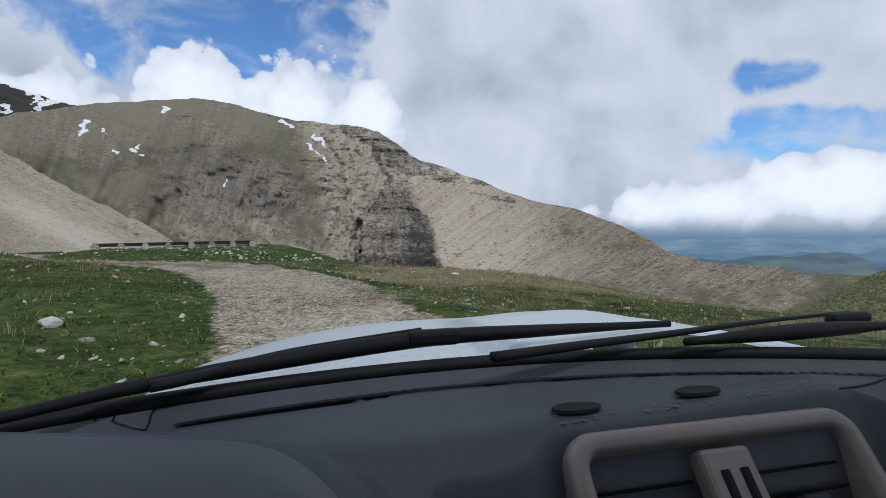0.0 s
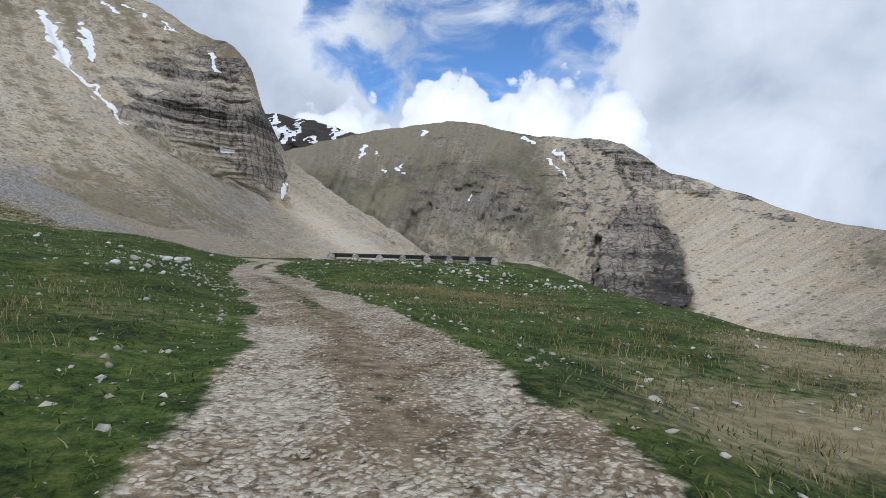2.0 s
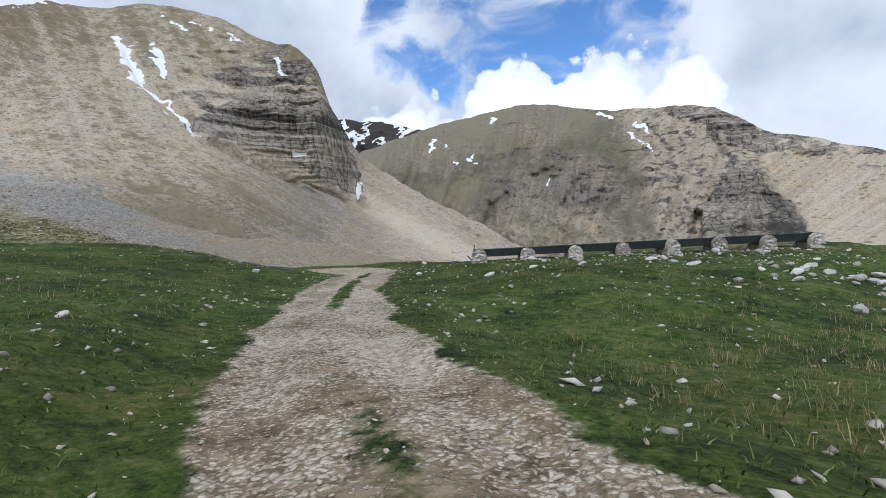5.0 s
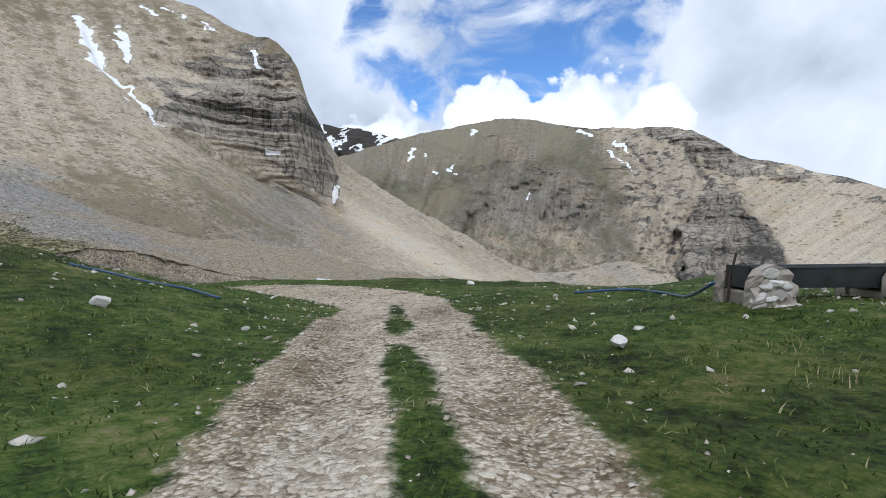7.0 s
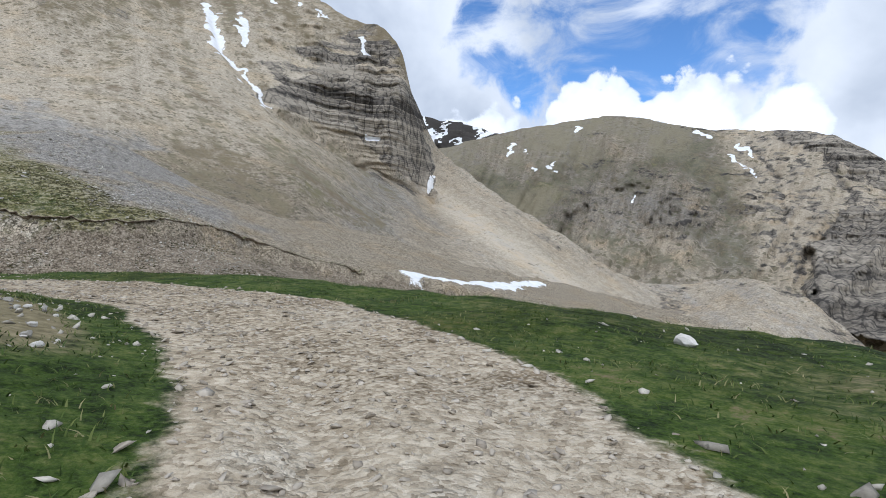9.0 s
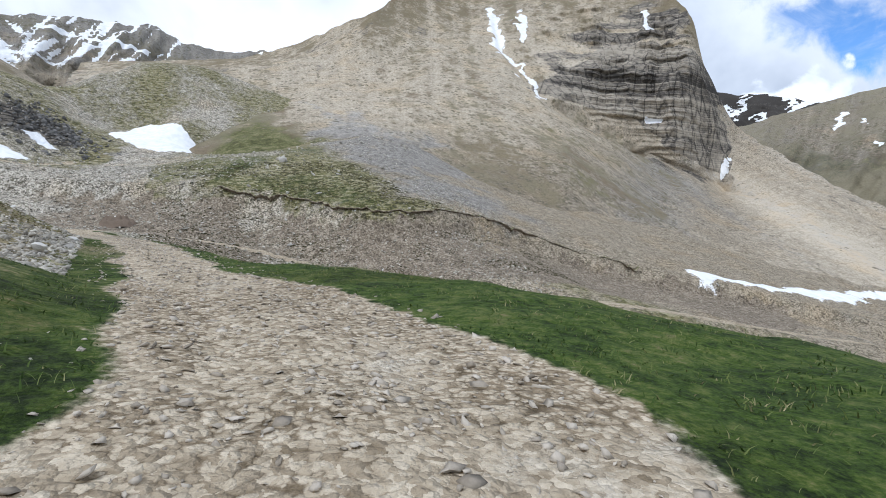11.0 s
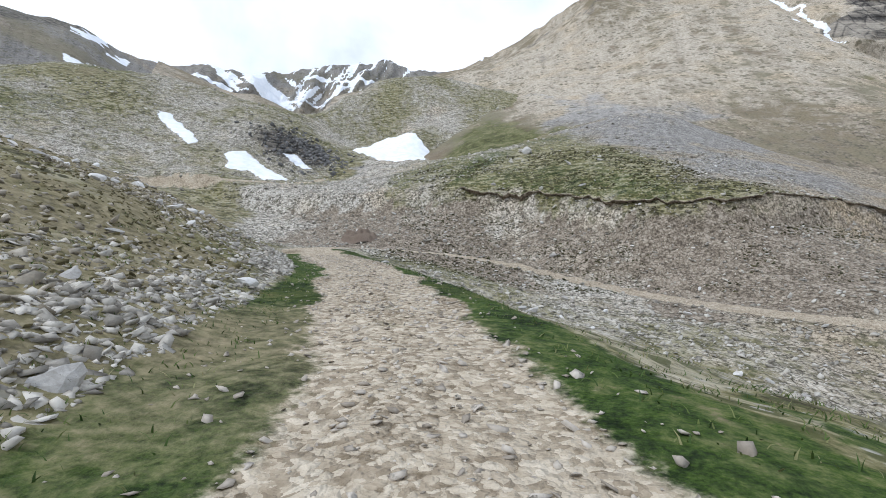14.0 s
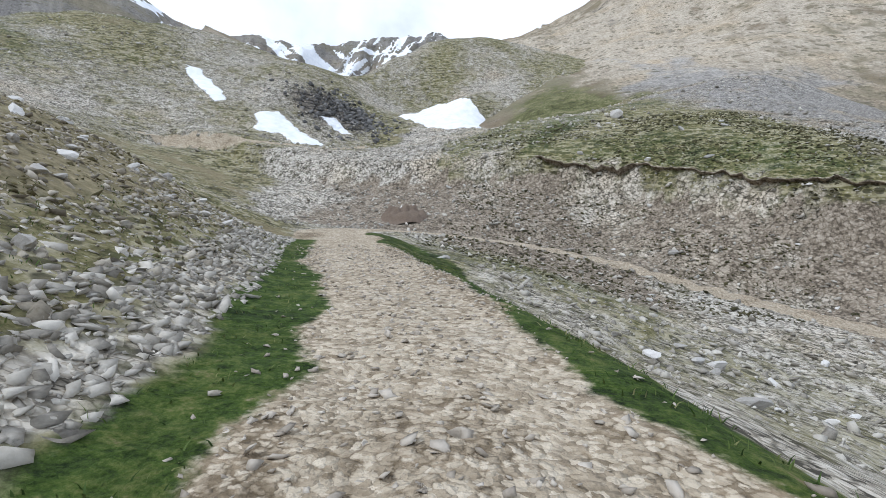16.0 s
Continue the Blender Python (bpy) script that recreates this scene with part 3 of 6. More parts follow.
# ---- ground ----
g_az = np.radians(np.concatenate((np.arange(-52, 152, 0.4), np.arange(152, 307.7, 0.6))))
g_r = np.concatenate(([0.004], np.arange(0.3, 62, 0.36), np.arange(62, 150, 0.75), np.geomspace(151, 3400, 60)))
GA, GR = np.meshgrid(g_az, g_r)
GX, GY = V[0] - np.sin(GA) * GR, V[1] + np.cos(GA) * GR
GZ, GM = ground_height(GX, GY)
SNOW_PATCHES = ((((-84.5, 92), (-83.8, 100), (-84.6, 110)), 1.5), (((-84.6, 110), (-88, 124)), 2.2), (((-90, 128), (-93, 142)), 1.5))
GROUND_FAN = ((-125, 50), (-113, 52), (-98, 54.5), (-91.5, 59.5), (-94.5, 69), (-100, 72), (-118, 75), (-140, 83), (-140, 60))          # grey scree running down behind the bank
SNOW_FIELDS = (((-139, 14.4), (-147.5, 16.3), (-151, 19.2), (-144, 24.5), (-141, 28.6), (-131.5, 27), (-131, 23.8), (-135, 18.2)),
               ((-117.9, 2.1), (-121.4, 4), (-118.5, 8.3), (-116.7, 11.7), (-111.5, 10.9), (-115.3, 6.9), (-113.7, 5)),
               ((-124.8, -12.2), (-126.3, -10.7), (-119.1, -2), (-117.2, -2.4), (-118.9, -5.5), (-122.9, -10.2)),
               ((-125.4, 7.4), (-126.7, 8.7), (-124, 12.3), (-122.6, 10.7)))


def within(x, y, ring, soft):
    """1 well inside a closed ring of points, 0.5 on it, 0 well outside."""
    best, inside = np.full(x.shape, 1e9), np.zeros(x.shape, bool)
    for (ax, ay), (bx, by) in zip(ring, ring[1:] + ring[:1]):
        ex, ey = bx - ax, by - ay
        u = np.clip(((x - ax) * ex + (y - ay) * ey) / (ex * ex + ey * ey), 0, 1)
        best = np.minimum(best, np.hypot(x - ax - u * ex, y - ay - u * ey))
        if ey:
            inside ^= ((ay > y) != (by > y)) & (x < ax + (y - ay) * ex / ey)
    return np.clip(0.5 + np.where(inside, best, -best) / (2 * soft), 0, 1)


def ground_masks(x, y, z, masks):
    on, rut, bank, dt = masks
    r = np.hypot(x - V[0], y - V[1])
    n1, n2, n3 = fbm(x, y, 9.0, 4, 3), fbm(x, y, 30.0, 3, 4), fbm(x, y, 2.6, 3, 1)
    west = smooth(-44, -50, x + 2 * n1 - 7 * smooth(39, 35, y))
    meadow = smooth(-5.0, -2.6, z + 0.8 * n1)
    across = st_of(x, y)
    hs = np.where(dt < 45, hill_side(x, y), 0)
    wedge = np.exp(-(((x + 76.5) / 6) ** 2 + ((y - 33.5) / 3.4) ** 2)) * (across < 0) * 1.6
    strip = 1 - smooth(1.7, 2.3, dt + 0.05 * west * (hs > 0.5) + (0.5 - 0.3 * west) * n3 - 0.9 * (y > 41) - wedge)
    rubble = 0.44 + 0.26 * n1 + 0.12 * n2
    side = west * smooth(2.5, 3.8, np.where(dt < 45, hill_side(x, y), 0) + 1.5 * n1 + 0.8 * n3) * smooth(-86, -78, x)
    rubble = rubble + 0.30 * side - 0.04 * smooth(1.5, 2.0, hs) * smooth(3.2, 2.4, hs + 0.4 * n3)
    above = bank_side(x, y)
    above = smooth(0.35, 0.95, above + 0.3 * n3) * smooth(8.0, 3.5, above + 2 * n1)
    hills = 0.58 + 0.22 * n1 + 0.14 * n2
    rubble = rubble + west * (0.40 + 0.25 * n3 - 0.26 * n1) * smooth(2.3, 3.0, hs + 0.4 * n3)
    upland = smooth(95, 118, -x) + 0.7 * smooth(29, 22, y) * smooth(46, 56, -x)
    bowl = rubble + (hills - rubble) * np.clip(upland, 0, 1)
    knoll = np.exp(-(((x + 99) / 12) ** 2 + ((y - 50) / 14) ** 2)) * smooth(0.35, 0.95, bank_side(x, y) + 19.0 * (bank_side(x, y) < -19))
    bowl = np.maximum(bowl, 1.15 * knoll)
    bowl = np.maximum(bowl, 0.85 * above)
    bowl = np.maximum(bowl, strip * (z > -3.2) * 1.1)
    grass = meadow * (1 - west) + bowl * west
    fan = smooth(64, 74, r) * smooth(76, 64, np.degrees(np.arctan2(-(x - V[0]), y - V[1])))
    grass = grass * (1 - fan * 0.75)
    grass = np.where(r > 190, 0.75 + 0.3 * n2, grass)
    grass = grass + 0.7 * smooth(50, 75, x) * (r < 190)
    dry = 0.05 + 0.35 * n1 + 0.25 * n2
    dry += (0.30 + 0.5 * n1 + 0.4 * n3) * np.exp(-(((x - 2) / 9) ** 2 + ((y - 17) / 9) ** 2)) + 0.5 * np.exp(-(((x + 13) / 4) ** 2 + ((y - 30) / 5) ** 2))
    dry += 0.15 * west * smooth(100, 112, -x) + 0.25 * smooth(-1.0, -3.0, z) * (1 - west) - 0.35 * knoll - 0.3 * above
    dry += strip * (0.17 * west - 0.12)
    dry += 1.1 * np.exp(-(((x + 38.0) / 1.5) ** 2 + ((y - 39.3) / 0.6) ** 2)) + (0.42 + 0.4 * n3) * west * smooth(2.2, 2.8, hs + 0.4 * n3)
    slate = 0.05 + 0.35 * n1 + 0.5 * stroke(x, y, ((-120, 60), (-100, 62), (-92, 70)), 9.0) * (x < -90)
    scree_fan = within(x + 2.5 * n3, y + 3 * n1, GROUND_FAN, 3.0) * (1 - 0.9 * above)
    slate, grass = slate + (0.5 + 0.4 * n3) * scree_fan, grass * (1 - 0.85 * scree_fan)
    heath = west * (1 - strip * (x > -84))  + 0.5 * smooth(-1.2, -2.6, z) * (1 - west)
    heath = heath + 0.6 * west * smooth(2.2, 3.0, hs + 0.5 * n3)
    heath = heath * (1 - 0.38 * knoll) * (1 - 0.28 * above) - 0.45 * west * smooth(0.1, 0.5, n2) * (x < -78)
    gully = np.maximum(stroke(x, y, ((-131, 22), (-115, 22), (-98, 26), (-92, 27)), 3.2), stroke(x, y, ((-104, 17), (-95, 20), (-88, 23)), 3.0)) * west
    gully = smooth(0.25, 0.6, gully + 0.25 * n3)
    grass, heath, slate = grass * (1 - 0.8 * gully), heath * (1 - 0.7 * gully), slate + 0.25 * gully
    earth = np.clip(bank * 1.3, 0, 1) * (0.62 + 0.5 * n1) + 1.2 * np.exp(-(((x + 91.5) / 2.6) ** 2 + ((y - 28) / 2.2) ** 2))
    crown = np.exp(-((across + 0.05) / 0.34) ** 2)
    green = crown * smooth(-21, -26, x) * smooth(-34.5, -31, x) * smooth(-0.7, 0.1, n3 + 0.6 * n1)
    green = np.maximum(green, 0.75 * np.exp(-((across + 0.15) / 0.42) ** 2) * smooth(0.0, 0.5, 0.6 * n1 + n3) * smooth(-45, -48, x))
    worn = crown * smooth(-3, -7, x) * smooth(-24, -18, x)
    green = np.maximum(green, 0.85 * worn * smooth(-0.3, 0.4, n3 + 0.4 * n1))
    soil = on * (dt < 2.2) * np.clip(0.9 * worn + 0.5 * smooth(0.6, 1.1, np.abs(across)) * (1 - np.exp(-(((x + 37) / 6) ** 2 + ((y - 42) / 4) ** 2))) + 0.6 * smooth(0.1, 0.6, across) * smooth(-8, -12, x) * smooth(-24, -18, x) + 0.3 * n3, 0, 1)
    soil = soil - 0.55 * rut * smooth(-42, -47, x)
    gravel = on * (1.0 - 0.80 * green) + 0.18 * on * n3
    dry = dry + 0.35 * green
    snow = np.zeros(x.shape)
    for pts, w in SNOW_PATCHES:
        snow = np.maximum(snow, stroke(x + 0.8 * n3, y + 0.8 * n1, pts, w))
    for ring in SNOW_FIELDS:
        snow = np.maximum(snow, within(x + 0.7 * n3, y + 0.6 * n1, ring, 1.0))
    rock = 0.9 * np.exp(-(((x + 128) / 5.5) ** 2 + ((y - 8) / 6.5) ** 2))
    return dict(grass=grass, dry=dry, slate=slate, earth=earth, gravel=gravel, snow=snow, rock=rock, heath=heath, soil=soil, warm=smooth(44, 56, y + 2 * n1))


def hill_side(x, y):
    """Distance from the track towards the hill."""
    out = np.full(x.shape, 0.0)
    m = (np.hypot(x - V[0], y - V[1]) < 75)
    d, s, _ = to_line(x[m], y[m], TRACK_LINE)
    out[m] = np.maximum(s, 0)
    return out


def bank_side(x, y):
    """Distance up from the edge of the cut bank, negative below."""
    out = np.full(x.shape, -20.0)
    m = (np.hypot(x + 80, y - 60) < 75)
    d, s, i = to_line(x[m], y[m], BANK_LINE)
    out[m] = np.where((i > 4) & (i < len(BANK_LINE) - 5), s, -20)
    return out


def st_of(x, y):
    out = np.full(x.shape, 9.0)
    m = (np.hypot(x - V[0], y - V[1]) < 75)
    d, s, _ = to_line(x[m], y[m], TRACK_LINE)
    out[m] = s
    return out


g_masks = ground_masks(GX.ravel(), GY.ravel(), GZ.ravel(), [k.ravel() for k in GM])
GZ = GZ + 0.25 * (g_masks["snow"].reshape(GZ.shape) > 0.45)
ground = mesh_object("ground", np.stack((GX, GY, GZ), -1).reshape(-1, 3), grid_faces(len(g_r), len(g_az), True), M_LAND)
put_masks(ground, **g_masks)
tagged(ground, "rough alpine meadow and stony valley floor with a gravel track", "ground", kind="structure")


# ---- mountains ----
def over_azimuth(az, table, soft=9):
    """Each column of a table (after the azimuth) as a smooth curve over azimuth."""
    t = np.array(table, float)
    k = np.hanning(soft + 2)[1:-1]
    k /= k.sum()
    return [np.convolve(np.pad(np.interp(az, t[:, 0], t[:, c]), soft // 2, mode="edge"), k, mode="valid") for c in range(1, t.shape[1])]


def slope_sheet(table, az, counts, back):
    """Ranges, heights and the place along the knots (0 at the foot) of a mountain side whose knots stand in the table; it falls away behind its crest."""
    k = over_azimuth(az, table)
    rk, zk = np.array(k[0::2]), np.array(k[1::2])
    rk, zk = np.vstack((rk, rk[-1] + back[0])), np.vstack((zk, zk[-1] + back[1]))
    s = np.concatenate([np.linspace(i, i + 1, c, endpoint=False) for i, c in enumerate(counts)] + [[len(rk) - 1.0]])
    i = np.minimum(s.astype(int), len(rk) - 2)
    u = (s - i)[:, None]
    return rk[i] * (1 - u) + rk[i + 1] * u, zk[i] * (1 - u) + zk[i + 1] * u, s[:, None] + 0 * rk[:1]


def ledge(u):
    f = u - np.floor(u)
    return smooth(0.0, 0.22, f) - smooth(0.22, 1.0, f)


def raise_mountain(name, az, r, z, masks, label, mat):
    a = np.radians(az)[None, :]
    co = np.stack((V[0] - np.sin(a) * r, V[1] + np.cos(a) * r, z), -1).reshape(-1, 3)
    ob = mesh_object(name, co, grid_faces(r.shape[0], r.shape[1]), mat)
    put_masks(ob, **{k: v.ravel() for k, v in masks.items()})
    return tagged(ob, label, "mountain", kind="structure")


EYE = 1.4
# azimuth, then range and height of: foot, lower slope, cliff foot, cliff top, crest
MORAINE = ((-3, 60, -30, 110, -33, 130, -33, 145, -33, 155, -33), (1.9, 60, -30, 115, -31, 135, -28, 148, -24, 158, -21), (4.4, 60, -29, 120, -28, 142, -23, 156, -19, 168, -16.6), (6.3, 60, -28, 122, -26, 146, -20, 162, -15, 173, -12),
           (8.3, 60, -27, 125, -25, 150, -18, 166, -12, 178, -8.6), (10.5, 60, -26, 128, -24, 152, -16, 170, -9, 183, -5.5), (13.1, 60, -26, 130, -23, 155, -17, 175, -10, 189, -6.4), (17.4, 60, -25, 138, -20, 160, -18, 178, -14, 194, -9.5))
SPUR_RIGHT = ((21, 60, -25, 140, -16.5, 165, -14.5, 180, -13.0, 190, -11), (23.8, 60, -25, 135, -14.5, 165, -11, 178, -9, 188, -7), (30, 60, -25, 130, -10, 168, -3, 184, 1, 198, 6),
              (36.3, 60, -25, 130, -5, 172, 5, 195, 13, 212, 21), (42.0, 60, -25, 130, -2, 205, 14, 220, 26, 236, 39), (43.2, 60, -25, 130, -1, 218, 15.5, 224, 30, 233, 44), (44.4, 60, -25, 130, 0, 217, 18.5, 222, 44, 231, 54),
              (45.6, 60, -25, 130, 1, 214, 20, 220, 56, 232, 63), (46.6, 60, -25, 130, 2, 212, 21, 218, 58, 238, 83))
SPUR_LEFT = ((48.6, 60, -25, 129, 4, 208, 24, 216, 55, 250, 96), (52.3, 60, -25, 126, 8, 199, 30, 213, 56, 269, 107), (56.3, 60, -22, 122, 12, 193, 36, 210, 58, 294, 127), (59.6, 62, -18, 122, 13.5, 187, 42, 209, 60, 306, 136), (63.9, 66, -10, 120, 14, 185, 48, 206, 60, 309, 136),
             (68.5, 70, -5, 117, 14.5, 183, 49, 203, 60, 300, 125), (71.7, 70, -4, 116, 16, 178, 47, 200, 60, 285, 119), (75, 70, -4, 116, 17, 167, 38, 186, 51, 243, 97), (77.8, 70, -4, 116, 17, 163, 35, 180, 46, 213, 77), (82.3, 70, -3, 116, 16, 160, 33, 182, 44, 226, 72),
             (86.4, 70, -3, 127, 19, 156, 29, 182, 42, 246, 69), (90.6, 78, -3, 138, 20, 158, 28, 185, 42, 262, 67), (104, 90, -3, 140, 14, 165, 24, 195, 34, 260, 52))
s_az = np.arange(-3, 104, 0.205)
SR, SZ, SS = slope_sheet(MORAINE + SPUR_RIGHT + SPUR_LEFT, s_az, (40, 90, 120, 90, 14), (70, -45))
SA = np.radians(s_az)[None, :] + 0 * SR
SX, SY = V[0] - np.sin(SA) * SR, V[1] + np.cos(SA) * SR
azd = np.degrees(SA)
dip = SZ + 0.04 * (SX + SY) + 2.0 * fbm(SX, SY, 45, 3, 0)
ragged = 2.6 * fbm(dip * 0.12, SS * 0 + 3.0, 1.0, 4, 2) + 0.8 * fbm(SX, SY, 6, 3, 3)
cliff = smooth(43.0, 44.6, azd) * (1 - smooth(57.0, 59.5, azd + 1.2 * (SS - 2) + ragged))
wall = cliff * smooth(1.92, 2.04, SS) * (1 - smooth(2.85, 3.15, SS))
upper = smooth(44.0, 45.6, azd) * (1 - smooth(56, 59.5, azd + 2.0 * (SS - 3) + 1.4 * ragged)) * smooth(2.8, 3.0, SS) * (1 - smooth(3.55, 3.95, SS + 0.15 * fbm(SX, SY, 20, 3, 2)))
lowbeds = cliff * smooth(1.72, 1.86, SS) * (1 - smooth(1.98, 2.02, SS)) * smooth(0.0, 0.5, 0.3 + fbm(SX, SY, 10, 3, 1))
fade = 0.35 + 0.9 * smooth(-0.3, 0.5, fbm(azd * 1.5, dip * 0.12, 3.0, 3, 1))
push = wall * (1.1 * ledge(dip / 17.0 + 0.25 * fbm(azd, dip * 0.05, 4, 3, 5)) + fade * (1.0 * ledge(dip / 5.3 + 0.3) + 0.5 * ledge(dip / 2.1)) + 1.8 * fbm(azd * 1.6, SZ * 0.06, 4.0, 4, 3) + 0.8 * fbm(azd * 5, SZ * 0.6, 3.0, 3, 4) + 5.0 * np.exp(-((azd - 47.5) / 2.2) ** 2) - 3.5 * np.exp(-((azd - 54.5) / 3.0) ** 2))
push += fade * (upper + lowbeds) * (1.6 * ledge(dip / 6.1 + 0.3 * fbm(azd, dip * 0.1, 3, 3, 2)) + 0.8 * ledge(dip / 2.3 + 0.4) + 2.2 * fbm(azd * 2, SZ * 0.1, 3.0, 4, 5))
rim = smooth(1.1, 1.6, SS)
SR = SR - push
SZ = SZ + rim * (1.1 * fbm(SX, SY, 26, 4, 2) + 0.5 * fbm(SX, SY, 6, 3, 3)) * (1 - 0.6 * wall) + 0.35 * fbm(SX, SY, 7, 4, 1)
gully = stroke(azd, np.degrees(np.arctan2(SZ - EYE, SR)), ((65.5, 19.5), (64.5, 16.9), (61.9, 14.3), (59.0, 11.5), (50, 7.0)), 0.5)
SZ = SZ - 2.2 * smooth(0.3, 1.0, gully)
eld = np.degrees(np.arctan2(SZ - EYE, SR))
wa, we = azd + 0.6 * fbm(SX, SY, 5.0, 4, 2), eld + 0.45 * fbm(SX, SZ, 5.0, 4, 3)
SPUR_SNOW = ((((65.8, 20.0), (65.2, 18.0), (64.6, 16.9)), 0.42), (((64.6, 16.9), (63.7, 15.8), (61.9, 14.3), (60.5, 12.8)), 0.17), (((63.0, 19.6), (62.5, 17.8)), 0.36), (((51.1, 19.5), (50.4, 18.4)), 0.24),
             (((50.3, 10.4), (48.7, 10.4)), 0.17), (((42.8, 6.2), (43.0, 4.9)), 0.18), (((61.8, 22.7), (60.9, 22.3), (60.0, 21.8)), 0.16), (((59.1, 22.8), (57.6, 21.6)), 0.15), (((55.6, 21.6), (55.2, 21.4)), 0.12), (((74.0, 21.7), (72.6, 22.3), (69.6, 22.6)), 0.2), (((60.5, 12.5), (59.4, 12.0)), 0.1), (((91.0, 15.0), (89.0, 14.6)), 0.2))
s_snow = np.zeros(SR.shape)
for pts, w in SPUR_SNOW:
    s_snow = np.maximum(s_snow, stroke(wa, we, pts, w) * (1.25 + 0.5 * fbm(SX, SZ, 3, 3, 5)))
lean = 1.6 - 1.3 * smooth(55, 78, azd)
run = azd - lean * eld
bare = fbm(run * 0.9, eld * 0.12, 2.0, 4, 1)
WALL = ((61.4, 12.9), (58.0, 15.0), (53.6, 16.8), (47.7, 17.1), (45.7, 14.9), (42.6, 9.3), (42.3, 4.6), (45.9, 6.3), (51.2, 9.9), (56.3, 11.5))
UPPER = ((61.0, 16.2), (56.1, 18.4), (51.0, 21.1), (46.7, 19.2), (46.2, 16.8), (53.6, 15.5), (58.6, 14.6))
shape_wall = within(azd + 0.7 * fbm(SX, SZ, 9, 4, 2), eld + 0.5 * fbm(SX, SZ, 7, 4, 3), WALL, 0.35)
shape_upper = within(azd + 1.2 * fbm(SX, SZ, 9, 4, 4), eld + 0.5 * fbm(SX, SZ, 7, 4, 5), UPPER, 0.7)
s_rock = np.maximum(1.1 * shape_wall, shape_upper * (0.62 + 0.45 * fbm(azd * 0.6, dip * 0.7, 2.0, 4, 1)))
s_rock = np.clip(np.maximum(s_rock, 0.6 * lowbeds), 0, 1)
s_rock = np.maximum(s_rock, 0.5 * smooth(0.55, 0.9, fbm(SX, SY, 16, 4, 5)) * smooth(1.6, 2.2, SS))
# tufts in belts down the slope, thinning upwards
belt = np.exp(-((run - 47.0) / 5.0) ** 2) + 0.8 * np.exp(-((run - 60.0) / 4.0) ** 2)
s_grass = 0.30 + 0.15 * fbm(SX, SY, 3, 3, 5) + 0.14 * bare + 0.22 * belt * smooth(14, 6, eld) * smooth(44, 50, azd) + 0.40 * np.exp(-((azd - 82) / 9) ** 2) * smooth(8, 3, eld)
s_grass += 0.06 * smooth(9, 4, eld) * smooth(52, 58, azd) + 0.22 * smooth(3.0, 3.7, SS) - 0.5 * smooth(47, 44, azd)
s_slate = 0.30 + 0.14 * bare * smooth(62, 48, azd) - 0.3 * smooth(58, 70, azd) * smooth(6, 10, eld) + 0.35 * np.exp(-((azd - 49) / 5) ** 2) * smooth(8, 4, eld)
SLATE_FAN = ((83.5, 9.8), (79, 9.0), (75.9, 8.6), (71, 7.1), (65.6, 4.4), (61.8, -0.1), (60, -4), (70, -4), (73.2, 2.5), (76.3, 5.6), (80.5, 6.6))
GREEN_FAN = ((90, 10.5), (84.5, 9.3), (83.2, 6.9), (77, 4.9), (72.8, 1.6), (75, -3), (90, -3))
fan = within(azd + 2.4 * fbm(SX, SY, 9, 5, 2), eld + 1.2 * fbm(SX, SY, 8, 5, 3), SLATE_FAN, 1.1)
meadow_fan = within(azd + 1.6 * fbm(SX, SY, 7, 4, 4), eld + 0.8 * fbm(SX, SY, 6, 4, 1), GREEN_FAN, 1.2)
s_slate = s_slate + (0.42 + 0.35 * fbm(SX, SY, 6, 4, 1)) * smooth(0.15, 0.85, fan)
s_grass = s_grass + 0.25 * meadow_fan - 0.25 * fan
s_heath = meadow_fan * 0.65 + 0.35 * belt * smooth(12, 4, eld) + 0.35 * fbm(SX, SY, 14, 3, 1)
# fresh pale scree on the cone beside the cliff, darker massive beds in the wall's middle
s_tone = 0.22 * np.exp(-((run - 35.5) / 2.2) ** 2) * smooth(46, 43, azd) + 0.10 * smooth(44, 36, azd) - 0.03 * smooth(6, 2, eld) - 0.09 * smooth(52, 58, azd) * smooth(10, 6, eld)
s_tone += 0.13 * smooth(48, 60, azd) * smooth(3, 8, eld)
s_tone += shape_wall * (0.32 - 0.26 * np.exp(-((we - 13.4 - 0.08 * (azd - 48)) / 1.5) ** 2) - 0.12 * smooth(46.5, 44, azd)) + 0.14 * shape_upper
raise_mountain("mountain_spur", s_az, SR, SZ, dict(grass=s_grass, dry=0.42 + 0.3 * fbm(SX, SY, 22, 3, 3) + 0.25 * smooth(3.0, 3.6, SS) - 0.4 * meadow_fan, slate=s_slate + 0.12 * smooth(24, 18, azd), rock=s_rock, snow=s_snow, tone=s_tone, heath=s_heath, fall_u=run, fall_v=eld),
               "bare grey-brown mountain spur with scree slopes and a banded cliff", M_SPUR)

